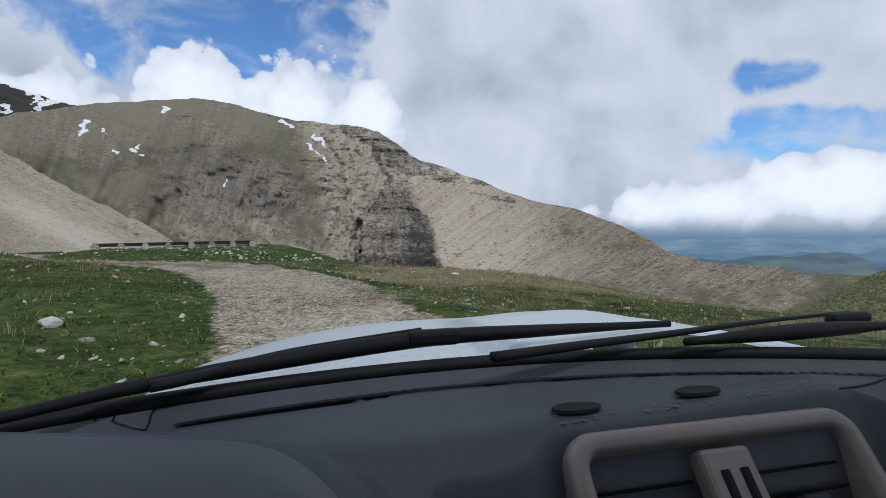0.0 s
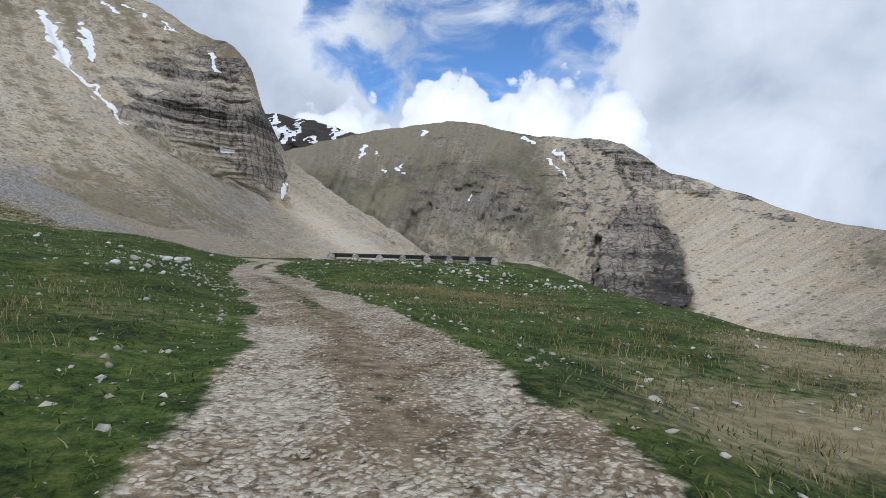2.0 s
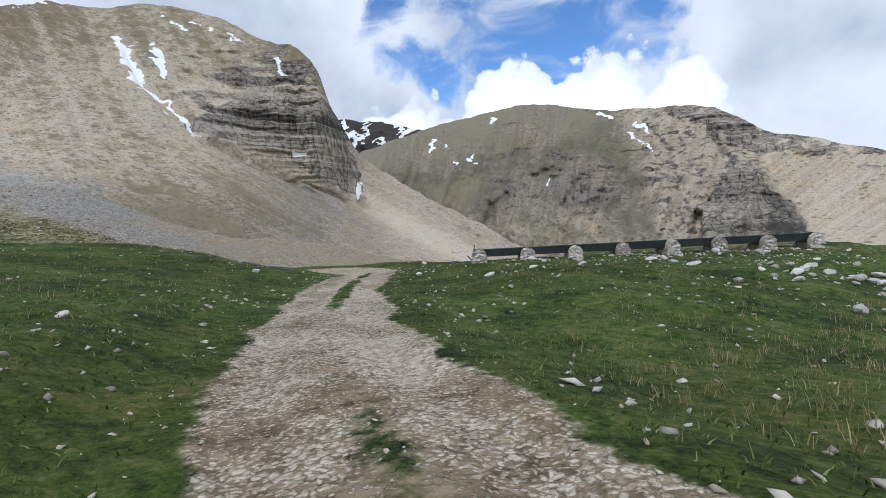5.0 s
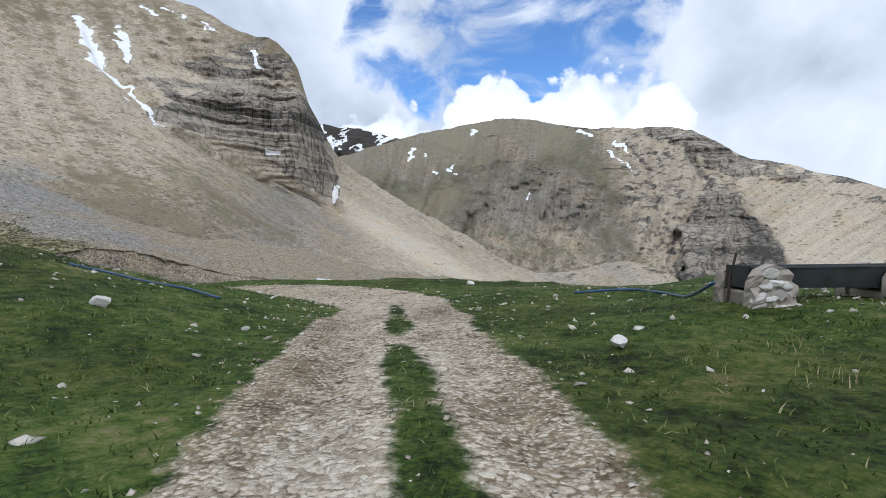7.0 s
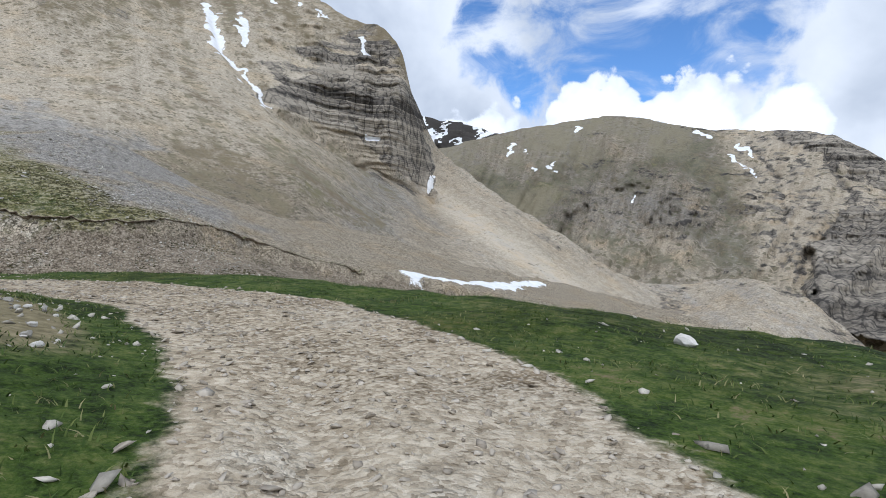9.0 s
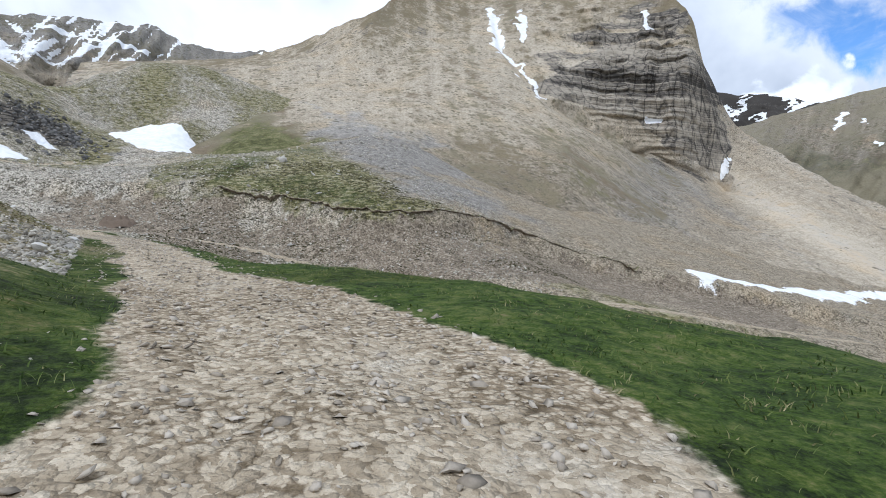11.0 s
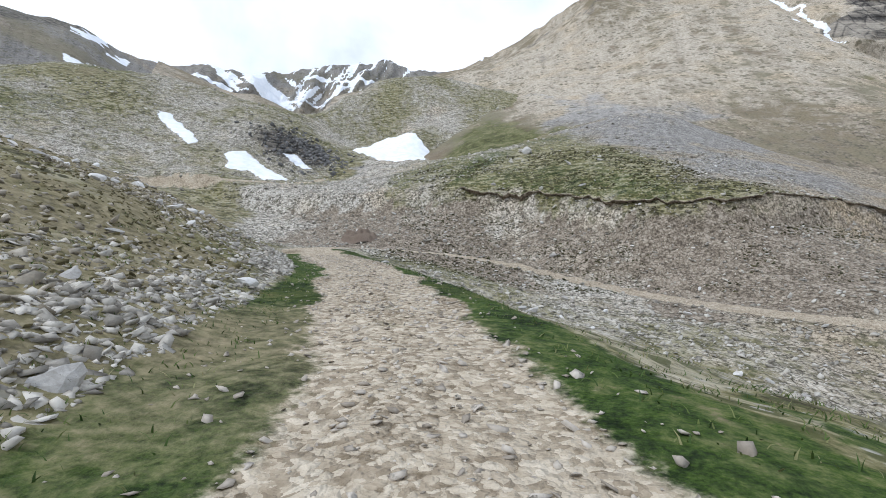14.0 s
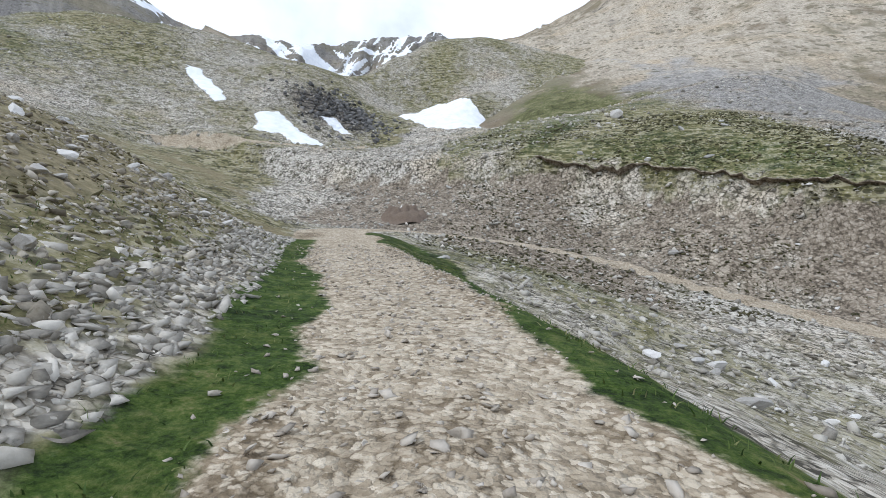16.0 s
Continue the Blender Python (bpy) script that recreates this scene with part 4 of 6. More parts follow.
# the mountain across the valley: foot, shoulder, crest
FAR_EAST = ((-55, 180, -66, 285, -36, 300, -30), (-44.9, 180, -66, 285, -36, 304, -29), (-40.5, 180, -66, 300, -34, 321, -24), (-33.8, 180, -66, 310, -34, 337, -25.5), (-29.6, 185, -66, 325, -32, 359, -21), (-25.5, 190, -66, 355, -28, 402, -6), (-20.3, 200, -66, 385, -22, 439, 9),
            (-13.6, 220, -66, 420, -14, 485, 24), (-10.8, 220, -66, 430, -8, 504, 33), (-5.1, 220, -66, 435, -4, 550, 56), (-3.6, 220, -66, 440, 0, 556, 64))
FAR_WEST = ((0.1, 230, -66, 440, 4, 572, 77), (1.6, 240, -66, 440, 8, 588, 90), (3.6, 250, -66, 455, 16, 604, 108), (5.4, 255, -66, 450, 24, 622, 122), (9.5, 260, -66, 470, 26, 650, 134), (14.5, 260, -66, 480, 40, 681, 145), (17.4, 260, -66, 480, 45, 691, 155), (24.0, 260, -66, 480, 50, 700, 170),
            (30.4, 260, -66, 490, 65, 704, 160), (33.4, 260, -66, 495, 68, 704, 155), (37.1, 260, -66, 500, 72, 704, 142), (40.1, 260, -66, 500, 72, 704, 131), (42.2, 260, -66, 500, 70, 704, 123), (46, 260, -66, 500, 65, 710, 108))
f_az = np.arange(-55, 46, 0.17)
FR, FZ, FS = slope_sheet(FAR_EAST + FAR_WEST, f_az, (50, 110, 12), (160, -60))
FA = np.radians(f_az)[None, :] + 0 * FR
FX, FY = V[0] - np.sin(FA) * FR, V[1] + np.cos(FA) * FR
fa, fe = np.degrees(FA), np.degrees(np.arctan2(FZ - EYE, FR))
edge_az = np.interp(fe, (-6, -2.4, 0.2, 2.1, 3.9, 6.0), (-4.5, -2.9, -1.7, -0.2, 0.5, 0.9)) + 0.25 * fbm(fe, fe * 0, 0.7, 3, 2)
body = smooth(edge_az - 0.5, edge_az + 0.5, fa)
ridges = fbm(fa * 1.0 + 0.5 * fe, fe * 0.25, 2.6, 5, 2)
inner = np.sin(np.clip(FS / 2, 0, 1) * math.pi)
FR = FR - inner * (body * (17 * ridges + 5 * fbm(fa * 10, fe * 8, 14, 5, 3, 0.5)) + (1 - body) * 5 * fbm(FX, FY, 50, 4, 1))
gul = np.maximum(stroke(fa + 0.25 * fbm(fa, fe, 0.8, 3, 1), fe, ((11.2, 10.0), (9.3, 8.0), (8.5, 5.7), (8.2, 3.3), (7.0, 0.4), (6.4, -2.8)), 0.24), stroke(fa, fe, ((5.4, 9.2), (4.8, 7.6), (3.6, 6.0), (3.2, 5.0)), 0.26))
FR = FR + 4 * smooth(0.2, 1.0, gul)
PROW = ((6.2, 0.9), (3.6, 4.2), (0.6, 3.9), (0.0, 2.1), (-1.7, 0.2), (-2.9, -2.4), (-4.2, -6.5), (6.4, -6.5), (6.0, -2.8))
CAP_BAND = ((9.2, 11.4), (4.2, 10.4), (1.0, 7.7), (-2.0, 6.6), (-5.5, 5.3), (-5.8, 4.5), (-2.4, 5.5), (1.0, 6.1), (3.8, 7.5), (5.2, 9.4), (8.7, 10.4))
CRAG_WEST = ((29.0, 4.1), (25.1, 5.6), (21.9, 7.2), (19.5, 6.6), (21.4, 4.5), (25.1, 3.7), (28.3, 3.1))
CRAG_EAST = ((22.0, 6.1), (16.5, 5.2), (14.8, 3.0), (16.6, 0.6), (20.2, 3.2))
fw, fv = fa + 0.5 * fbm(fa * 2, fe * 2, 1.6, 4, 4), fe + 0.35 * fbm(fa * 2, fe * 2, 1.6, 4, 5)
prow = within(fw, fv, PROW, 0.22)
cap_band = within(fw, fv, CAP_BAND, 0.4)
crag_shape = np.maximum(within(fw, fv, CRAG_WEST, 0.8), 0.9 * within(fw, fv, CRAG_EAST, 1.2)) * smooth(-0.25, 0.35, fbm(fa * 1.6, fe * 3.0, 1.4, 4, 1) + 0.1)
beds_f = FZ + 0.02 * FX + 3 * fbm(FX, FY, 60, 3, 0)
crags = body * smooth(0.15, 0.6, fbm(fa * 0.5, fe * 2.2, 1.3, 4, 5) - 0.08 * np.abs(fe - 4.5) + 0.1) * smooth(7, 10, fa) * smooth(30, 27, fa)
butt = smooth(-0.5, 1.0, fa) * smooth(11.5, 8.5, fa - 0.35 * fe)
FR = FR - (3.4 * ledge(beds_f / 14) + 2.0 * ledge(beds_f / 5)) * np.clip(prow + 0.30 * crags + 0.5 * crag_shape + cap_band + 0.35 * butt, 0, 1)
FR = FR - 20 * smooth(0.3, 0.7, prow) - 6 * crag_shape - 5 * cap_band
FR = FR - body * inner * 1.6 * fbm(fa * 10, fe * 10, 3.2, 4, 1)
FZ = FZ + 1.3 * fbm(FX, FY, 40, 4, 4) + 1.0 * fbm(FX, FY, 11, 3, 2) * body
FAR_SNOW = ((((34.3, 10.4), (34.5, 9.5)), 0.2), (((31.9, 8.1), (31.6, 7.8)), 0.14), (((30.2, 8.1), (29.4, 7.8)), 0.17), (((29.8, 8.6), (29.5, 8.4)), 0.13), (((27.3, 12.4), (27.7, 11.8)), 0.15), (((21.6, 5.6), (21.4, 4.7)), 0.11),
            (((12.4, 10.4), (11.0, 9.2)), 0.1), (((15.9, 11.7), (14.7, 11.3)), 0.14), (((13.0, 9.4), (10.5, 7.4)), 0.08), (((32.9, 9.9), (32.3, 9.7)), 0.12))
f_snow = np.zeros(FR.shape)
for pts, w in FAR_SNOW:
    f_snow = np.maximum(f_snow, stroke(fa + 0.34 * fbm(FX, FZ, 9, 3, 2), np.degrees(np.arctan2(FZ - EYE, FR)) + 0.2 * fbm(FX, FZ, 7, 3, 4), pts, w) * (1.35 + 0.8 * fbm(FX, FZ, 6, 3, 5)))
outcrop = (1 - body) * smooth(0.25, 0.6, fbm(fa * 1.1, fe * 3.0, 2.0, 4, 3) + 0.45 * smooth(1.55, 1.95, FS)) * (FS < 2.1) * smooth(-18, -8, fa) * smooth(1.55, 1.8, FS)
f_rock = np.clip(1.1 * prow + 0.8 * outcrop + 0.45 * crags * (0.8 + fbm(fa * 4, fe * 8, 1.0, 3, 2)) + 0.45 * crag_shape + cap_band * (0.75 + 0.5 * fbm(FX, FZ, 14, 3, 3)) + 0.22 * smooth(0.3, 0.9, gul) + butt * (0.36 + 0.3 * fbm(fa * 2, fe * 5, 1.2, 4, 2)), 0, 1)
big_f, mid_f = fbm(fa * 0.7 - 0.5 * fe, fe * 0.6, 3.0, 4, 1), fbm(fa * 3 + fe, fe * 3, 2.5, 4, 3)
dome = smooth(7.5, 10.5, fe + 0.12 * (fa - 24)) * smooth(14, 19, fa)
meadow_f = np.exp(-((fa - 31.5 + 0.8 * (fe - 4.5)) / 2.6) ** 2) * smooth(6.8, 5.2, fe) * smooth(1.0, 3.0, fe)
f_grass = body * (0.52 + 0.16 * big_f + 0.12 * mid_f - 0.28 * np.exp(-(((fa - 21) / 7) ** 2 + ((fe - 4.0) / 2.6) ** 2)) - 0.2 * butt + 0.2 * meadow_f) + (1 - body) * (0.10 + 0.15 * fbm(FX, FY, 40, 4, 2) + 0.30 * smooth(-14, -26, fa) + 0.25 * fbm(fa, fe * 2, 3, 3, 4) * smooth(-6, -16, fa))
f_dry = 0.30 + 0.22 * big_f + 0.45 * dome + 0.5 * meadow_f + 0.3 * butt
f_slate = body * (0.52 + 0.22 * big_f + 0.06 * np.exp(-(((fa - 21) / 7) ** 2 + ((fe - 4.0) / 2.6) ** 2)) - 0.5 * butt) + (1 - body) * (0.08 + 0.12 * fbm(FX, FY, 40, 3, 4))
f_tone = (1 - body) * (0.04 + 0.10 * np.exp(-((fa + 6) / 6) ** 2) + 0.06 * smooth(4, -3, fe) - 0.14 * smooth(-12, -24, fa)) - 0.07 * body + 0.16 * butt + 0.10 * body * smooth(2.2, 0.5, fe) * smooth(8, 10, fa)
f_tone -= 0.03 * smooth(0.5, 1.0, gul) + 0.10 * prow * smooth(1.6, -0.4, fa) - 0.12 * prow - 0.16 * cap_band + 0.06 * crags + 0.02 * crag_shape
f_fall = fa + np.where(fa < 2, 1.3, 0.2) * fe
raise_mountain("mountain_far", f_az, FR, FZ, dict(grass=f_grass, dry=f_dry, heath=0.5 * meadow_f + 0.35 * body * fbm(fa, fe * 2, 2.5, 4, 3), slate=f_slate, rock=f_rock, snow=f_snow, tone=f_tone, fall_u=f_fall, fall_v=fe),
               "broad grey-green mountain with rocky gullies and a pale scree flank", M_FAR)

# snowy heights closing the valley: foot, shoulder, crest
HEIGHTS_A = ((80, 500, 60, 700, 100, 900, 255), (88.6, 500, 60, 700, 100, 900, 251), (92.3, 500, 60, 700, 100, 900, 239), (95.3, 500, 60, 700, 100, 900, 234), (98.3, 500, 60, 700, 100, 900, 241), (100.7, 500, 60, 700, 100, 900, 256), (103, 500, 60, 700, 100, 900, 249), (105.3, 500, 60, 700, 100, 900, 243),
             (106.4, 500, 60, 700, 100, 900, 248), (107.5, 500, 60, 700, 100, 900, 240), (111.8, 480, 60, 680, 100, 890, 222))
HEIGHTS_B = ((115.2, 400, 60, 600, 100, 800, 200), (119.5, 400, 60, 600, 100, 800, 202), (121.2, 400, 60, 600, 100, 790, 195), (125.2, 400, 60, 500, 85, 720, 187), (127.7, 400, 60, 460, 80, 690, 200), (128.8, 400, 60, 450, 80, 680, 200), (145, 300, 60, 400, 80, 560, 180), (160, 300, 40, 400, 60, 500, 120))
h_az = np.arange(80, 160, 0.2)
HR, HZ, HS = slope_sheet(HEIGHTS_A + HEIGHTS_B, h_az, (20, 90, 10), (120, -80))
HA = np.radians(h_az)[None, :] + 0 * HR
HX, HY = V[0] - np.sin(HA) * HR, V[1] + np.cos(HA) * HR
ha, he = np.degrees(HA), np.degrees(np.arctan2(HZ - EYE, HR))
core = smooth(123, 118, ha)
HR = HR - np.sin(np.clip(HS / 2, 0, 1) * math.pi) * core * (40 * fbm(ha * 1.3 + 0.8 * he, he * 0.3, 2.2, 5, 1) + 12 * fbm(HX, HZ, 30, 4, 2))
HZ = HZ + 3.0 * fbm(ha * 1.5, he, 1.0, 4, 3) * core + 1.2 * fbm(HX, HY, 20, 3, 2)
HEIGHT_SNOW = ((((128.9, 13.3), (126.8, 12.6)), 0.35), (((128.6, 15.9), (126.3, 15.0)), 0.2), (((126.2, 14.2), (124.8, 13.6)), 0.12), (((122.1, 13.5), (119.0, 12.9), (116.2, 12.2)), 0.2), (((117.2, 13.6), (115.3, 12.3)), 0.2), (((115.0, 13.4), (113.3, 12.9)), 0.16),
               (((111.8, 12.0), (109.5, 11.4), (107.5, 10.8)), 0.15), (((109, 13.8), (104, 13.5), (100.7, 13.3)), 0.14))
h_snow = np.zeros(HR.shape)
for pts, w in HEIGHT_SNOW:
    h_snow = np.maximum(h_snow, stroke(ha + 0.25 * fbm(HX, HZ, 14, 3, 2), he + 0.2 * fbm(HX, HZ, 12, 3, 4), pts, w))
streaks = fbm(ha * 1.2 + 0.9 * he, he * 0.3, 0.45, 5, 4)
h_snow = np.maximum(h_snow, 0.66 * smooth(-0.05, 0.30, streaks - 0.14) * smooth(95.5, 98, ha) * smooth(112, 109, ha) * smooth(9.6, 11.0, he))
h_snow = np.maximum(h_snow, smooth(0.26, 0.5, fbm(ha * 0.8 - 1.1 * he, he * 0.3, 0.9, 4, 2)) * smooth(109, 111, ha) * smooth(123, 120, ha) * smooth(8.0, 9.5, he))
# distance haze put into the colour: more grey slate, less dark rock
raise_mountain("mountain_heights", h_az, HR, HZ, dict(grass=0.2 + 0.35 * fbm(HX, HZ, 60, 3, 1), dry=0.6 + 0 * HR, slate=0.75 + 0.4 * fbm(HX, HZ, 50, 3, 2), rock=core * (0.22 + 0.3 * fbm(HX, HZ, 30, 3, 3)) + 0.5 * smooth(15.3, 16.0, he), snow=h_snow, tone=-0.06 + 0.02 * core, fall_u=ha, fall_v=he),
               "dark rocky mountain range streaked with snow", M_FAR)

# a bare tan shoulder in the notch between the hills
RIDGE = ((103.7, 150, 10, 213, 22.1, 276, 32.0), (105.3, 150, 10, 213, 25.8, 276, 38.8), (106.6, 150, 10, 212, 28.4, 275, 43.5), (109.0, 150, 10, 212, 31.8, 275, 49.7), (111.4, 150, 10, 212, 34.4, 274, 54.3), (114.0, 150, 10, 211, 34.9, 273, 55.2), (116.8, 150, 10, 211, 38.4, 272, 61.6), (119.9, 150, 10, 210, 41.5, 271, 67.2))
r_az = np.arange(103.7, 119.9, 0.25)
RR, RZ, _ = slope_sheet(RIDGE, r_az, (14, 40, 8), (60, -35))
RA = np.radians(r_az)[None, :] + 0 * RR
RX, RY = V[0] - np.sin(RA) * RR, V[1] + np.cos(RA) * RR
RZ = RZ + 0.8 * fbm(RX, RY, 20, 4, 2)
raise_mountain("mountain_shoulder", r_az, RR, RZ, dict(grass=0.35 + 0.3 * fbm(RX, RY, 14, 4, 1), dry=0.75 + 0 * RR, slate=0.1 + 0 * RR, tone=0.05 + 0 * RR, fall_u=np.degrees(RA), fall_v=RZ * 0.2), "bare tan mountain shoulder with thin dry turf", M_SPUR)

# a dark snowy summit in the gap behind the spur
p_az = np.arange(33, 52, 0.2)
PR, PZ, PS = slope_sheet(((33, 900, 80, 1000, 150, 1100, 220), (37.1, 900, 80, 1000, 150, 1100, 234), (40, 900, 80, 1000, 150, 1100, 248), (43.7, 900, 80, 1000, 150, 1100, 256), (52, 900, 80, 1000, 150, 1100, 262)), p_az, (10, 60, 8), (150, -80))
PA = np.radians(p_az)[None, :] + 0 * PR
PX, PY = V[0] - np.sin(PA) * PR, V[1] + np.cos(PA) * PR
pa, pe = np.degrees(PA), np.degrees(np.arctan2(PZ - EYE, PR))
PR = PR - np.sin(np.clip(PS / 2, 0, 1) * math.pi) * 30 * fbm(pa, pe, 1.5, 4, 1)
PZ = PZ + 2.5 * fbm(PX, PY, 25, 3, 2)
pw, pv = pa + 0.5 * fbm(PX, PZ, 14, 3, 2), pe + 0.3 * fbm(PX, PZ, 12, 3, 3)
p_snow = smooth(0.02, 0.22, fbm(pw * 1.0 + 0.7 * pv, pv * 0.6, 1.3, 4, 3) + 0.45 * np.exp(-((pa - 42) / 2.6) ** 2) - 0.28) * smooth(9.6, 10.4, pe)
raise_mountain("mountain_summit", p_az, PR, PZ, dict(grass=0.1 + 0 * PR, slate=0.8 + 0 * PR, rock=0.85 + 0 * PR, snow=p_snow, tone=-0.28 + 0 * PR, fall_u=pa, fall_v=pe), "distant dark summit with patches of snow", M_FAR)

# far hills under the clouds, beyond the plain; blue haze put in as glow
b_az = np.arange(-75, -8, 0.25)
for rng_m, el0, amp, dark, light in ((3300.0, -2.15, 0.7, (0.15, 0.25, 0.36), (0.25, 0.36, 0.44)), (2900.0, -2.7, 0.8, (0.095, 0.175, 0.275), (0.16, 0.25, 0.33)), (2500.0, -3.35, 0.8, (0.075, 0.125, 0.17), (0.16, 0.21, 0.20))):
    M_HAZE, _ht, _hb = material("haze_glow_hills")
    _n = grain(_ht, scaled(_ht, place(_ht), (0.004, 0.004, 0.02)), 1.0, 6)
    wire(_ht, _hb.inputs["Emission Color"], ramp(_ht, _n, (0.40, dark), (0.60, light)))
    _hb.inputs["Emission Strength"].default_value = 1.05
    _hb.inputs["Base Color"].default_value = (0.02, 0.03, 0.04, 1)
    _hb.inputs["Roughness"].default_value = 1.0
    crest = np.tan(np.radians(el0 + amp * fbm(b_az, b_az * 0 + rng_m, 7.0, 5, 2))) * rng_m
    rr = np.stack((0 * b_az + rng_m - 150, 0 * b_az + rng_m, 0 * b_az + rng_m + 200))
    zz = np.stack((0 * b_az - rng_m * 0.16, crest, crest - 60))
    aa = np.radians(b_az)[None, :]
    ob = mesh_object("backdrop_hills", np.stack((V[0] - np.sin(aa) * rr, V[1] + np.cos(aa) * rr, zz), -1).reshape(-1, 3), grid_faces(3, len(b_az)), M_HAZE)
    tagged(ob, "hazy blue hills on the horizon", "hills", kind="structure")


# ---- things: helpers ----
def thing(name, label, category, group="", m=None):
    ob = new(name)
    ob.empty_display_size = 0.1
    if m is not None:
        ob.matrix_basis = m
    return tagged(ob, label, category, group)


def part(name, bm, mat, parent, label="", smooth_faces=False):
    me = bpy.data.meshes.new(name)
    bm.to_mesh(me)
    bm.free()
    if smooth_faces:
        me.polygons.foreach_set("use_smooth", np.ones(len(me.polygons), dtype=bool))
    me.materials.append(mat)
    ob = new(name, me)
    ob.parent = parent
    return tagged(ob, label)


def box(bm, lo, hi, bevel=0.0, m=None):
    made = bmesh.ops.create_cube(bm, size=1)["verts"]
    c, d = [(a + b) / 2 for a, b in zip(lo, hi)], [b - a for a, b in zip(lo, hi)]
    for v in made:
        v.co = Vector([v.co[i] * d[i] + c[i] for i in range(3)])
    if bevel:
        es = list({e for v in made for e in v.link_edges})
        made = bmesh.ops.bevel(bm, geom=es, offset=bevel, segments=2, affect="EDGES", profile=0.5)["verts"]
    if m is not None:
        bmesh.ops.transform(bm, matrix=m, verts=[v for v in made if v.is_valid])
    return bm


def tube(bm, pts, radius, sides=8, flat=1.0):
    """A round bar along points; flat squeezes it in height."""
    rings = []
    n = len(pts)
    for i, p in enumerate(pts):
        a, b = Vector(pts[max(i - 1, 0)]), Vector(pts[min(i + 1, n - 1)])
        d = (b - a).normalized()
        s = d.cross(Vector((0, 0, 1))).normalized()
        u = s.cross(d)
        r = radius[i] if isinstance(radius, (list, tuple)) else radius
        rings.append([bm.verts.new(Vector(p) + r * (math.cos(k * 2 * math.pi / sides) * s + flat * math.sin(k * 2 * math.pi / sides) * u)) for k in range(sides)])
    for a, b in zip(rings[:-1], rings[1:]):
        for k in range(sides):
            bm.faces.new((a[k], a[(k + 1) % sides], b[(k + 1) % sides], b[k]))
    bm.faces.new(rings[0][::-1])
    bm.faces.new(rings[-1])
    return bm


def bent(pts, n=8):
    """A smooth line of n steps between each two points."""
    a = np.array(pts, float)
    return [tuple(p) for p in spline(a, max(1e-4, float(np.linalg.norm(np.diff(a, axis=0), axis=1).sum())) / (n * (len(a) - 1)))]


def surface_at(x, y):
    """Height and masks of the ground."""
    x, y = np.atleast_1d(np.asarray(x, float)), np.atleast_1d(np.asarray(y, float))
    z, m = ground_height(x, y)
    return z, ground_masks(x, y, z, m), m


def stone_material(name, lo, hi, island=False):
    m, t, b = material(name)
    p = local(t) if not island else place(t)
    info = t.nodes.new("ShaderNodeNewGeometry" if island else "ShaderNodeObjectInfo")
    rnd = info.outputs["Random Per Island" if island else "Random"]
    n1, n2 = grain(t, p, 9.0, 6, 0.65), grain(t, p, 45.0, 4, 0.6)
    f = calc(t, "ADD", calc(t, "MULTIPLY", rnd, 0.55), calc(t, "ADD", calc(t, "MULTIPLY", n1, 0.5), calc(t, "MULTIPLY", n2, 0.2)))
    col = ramp(t, f, (0.3, lo), (0.95, hi))
    col = blend(t, step_up(t, n1, 0.60, 0.72), col, (0.16, 0.15, 0.12))
    wire(t, b.inputs["Base Color"], col)
    b.inputs["Roughness"].default_value = 0.92
    b.inputs["Specular IOR Level"].default_value = 0.2
    wire(t, b.inputs["Normal"], relief(t, n1, 0.5, 0.03))
    return m


M_STONE = stone_material("limestone", (0.30, 0.28, 0.245), (0.74, 0.71, 0.66))
M_LOOSE = stone_material("loose_stone", (0.19, 0.170, 0.135), (0.64, 0.595, 0.51), True)
M_BUFF = stone_material("buff_stone", (0.15, 0.128, 0.090), (0.56, 0.50, 0.40), True)
M_CHIP = stone_material("track_stone", (0.25, 0.212, 0.162), (0.60, 0.535, 0.445), True)


def rock_shape(seed, level=2, flat=0.62, rough=0.22, lims=(0.18, 0.2)):
    """Vertices and triangles of an angular stone about 1 across."""
    bm = bmesh.new()
    bmesh.ops.create_icosphere(bm, subdivisions=level, radius=0.5)
    r = np.random.default_rng(seed)
    cuts = [(Vector(r.normal(size=3)).normalized(), lims[0] + lims[1] * r.random()) for _ in range(9)]
    off = Vector(r.random(3) * 50)
    for v in bm.verts:
        d = v.co.normalized()
        k = 0.5
        for nrm, lim in cuts:
            c = d.dot(nrm)
            if c > 0.15:
                k = min(k, lim / c)
        k += rough * 0.25 * noise.noise(d * 2.2 + off) + 0.02 * noise.noise(d * 7 + off)
        v.co = Vector((d.x * k * 1.15, d.y * k * 0.9, d.z * k * flat))
    bm.normal_update()
    co = np.array([v.co[:] for v in bm.verts])
    tri = np.array([[v.index for v in f.verts] for f in bm.faces])
    return bm, co, tri


STONE_MESHES = []
for k in range(8):
    bm, _, _ = rock_shape(40 + k)
    me = bpy.data.meshes.new("stone")
    bm.to_mesh(me)
    bm.free()
    me.materials.append(M_STONE)
    STONE_MESHES.append(me)
SMALL = [rock_shape(80 + k, 1, 0.72, 1.7, (0.11, 0.30))[1:] for k in range(16)]


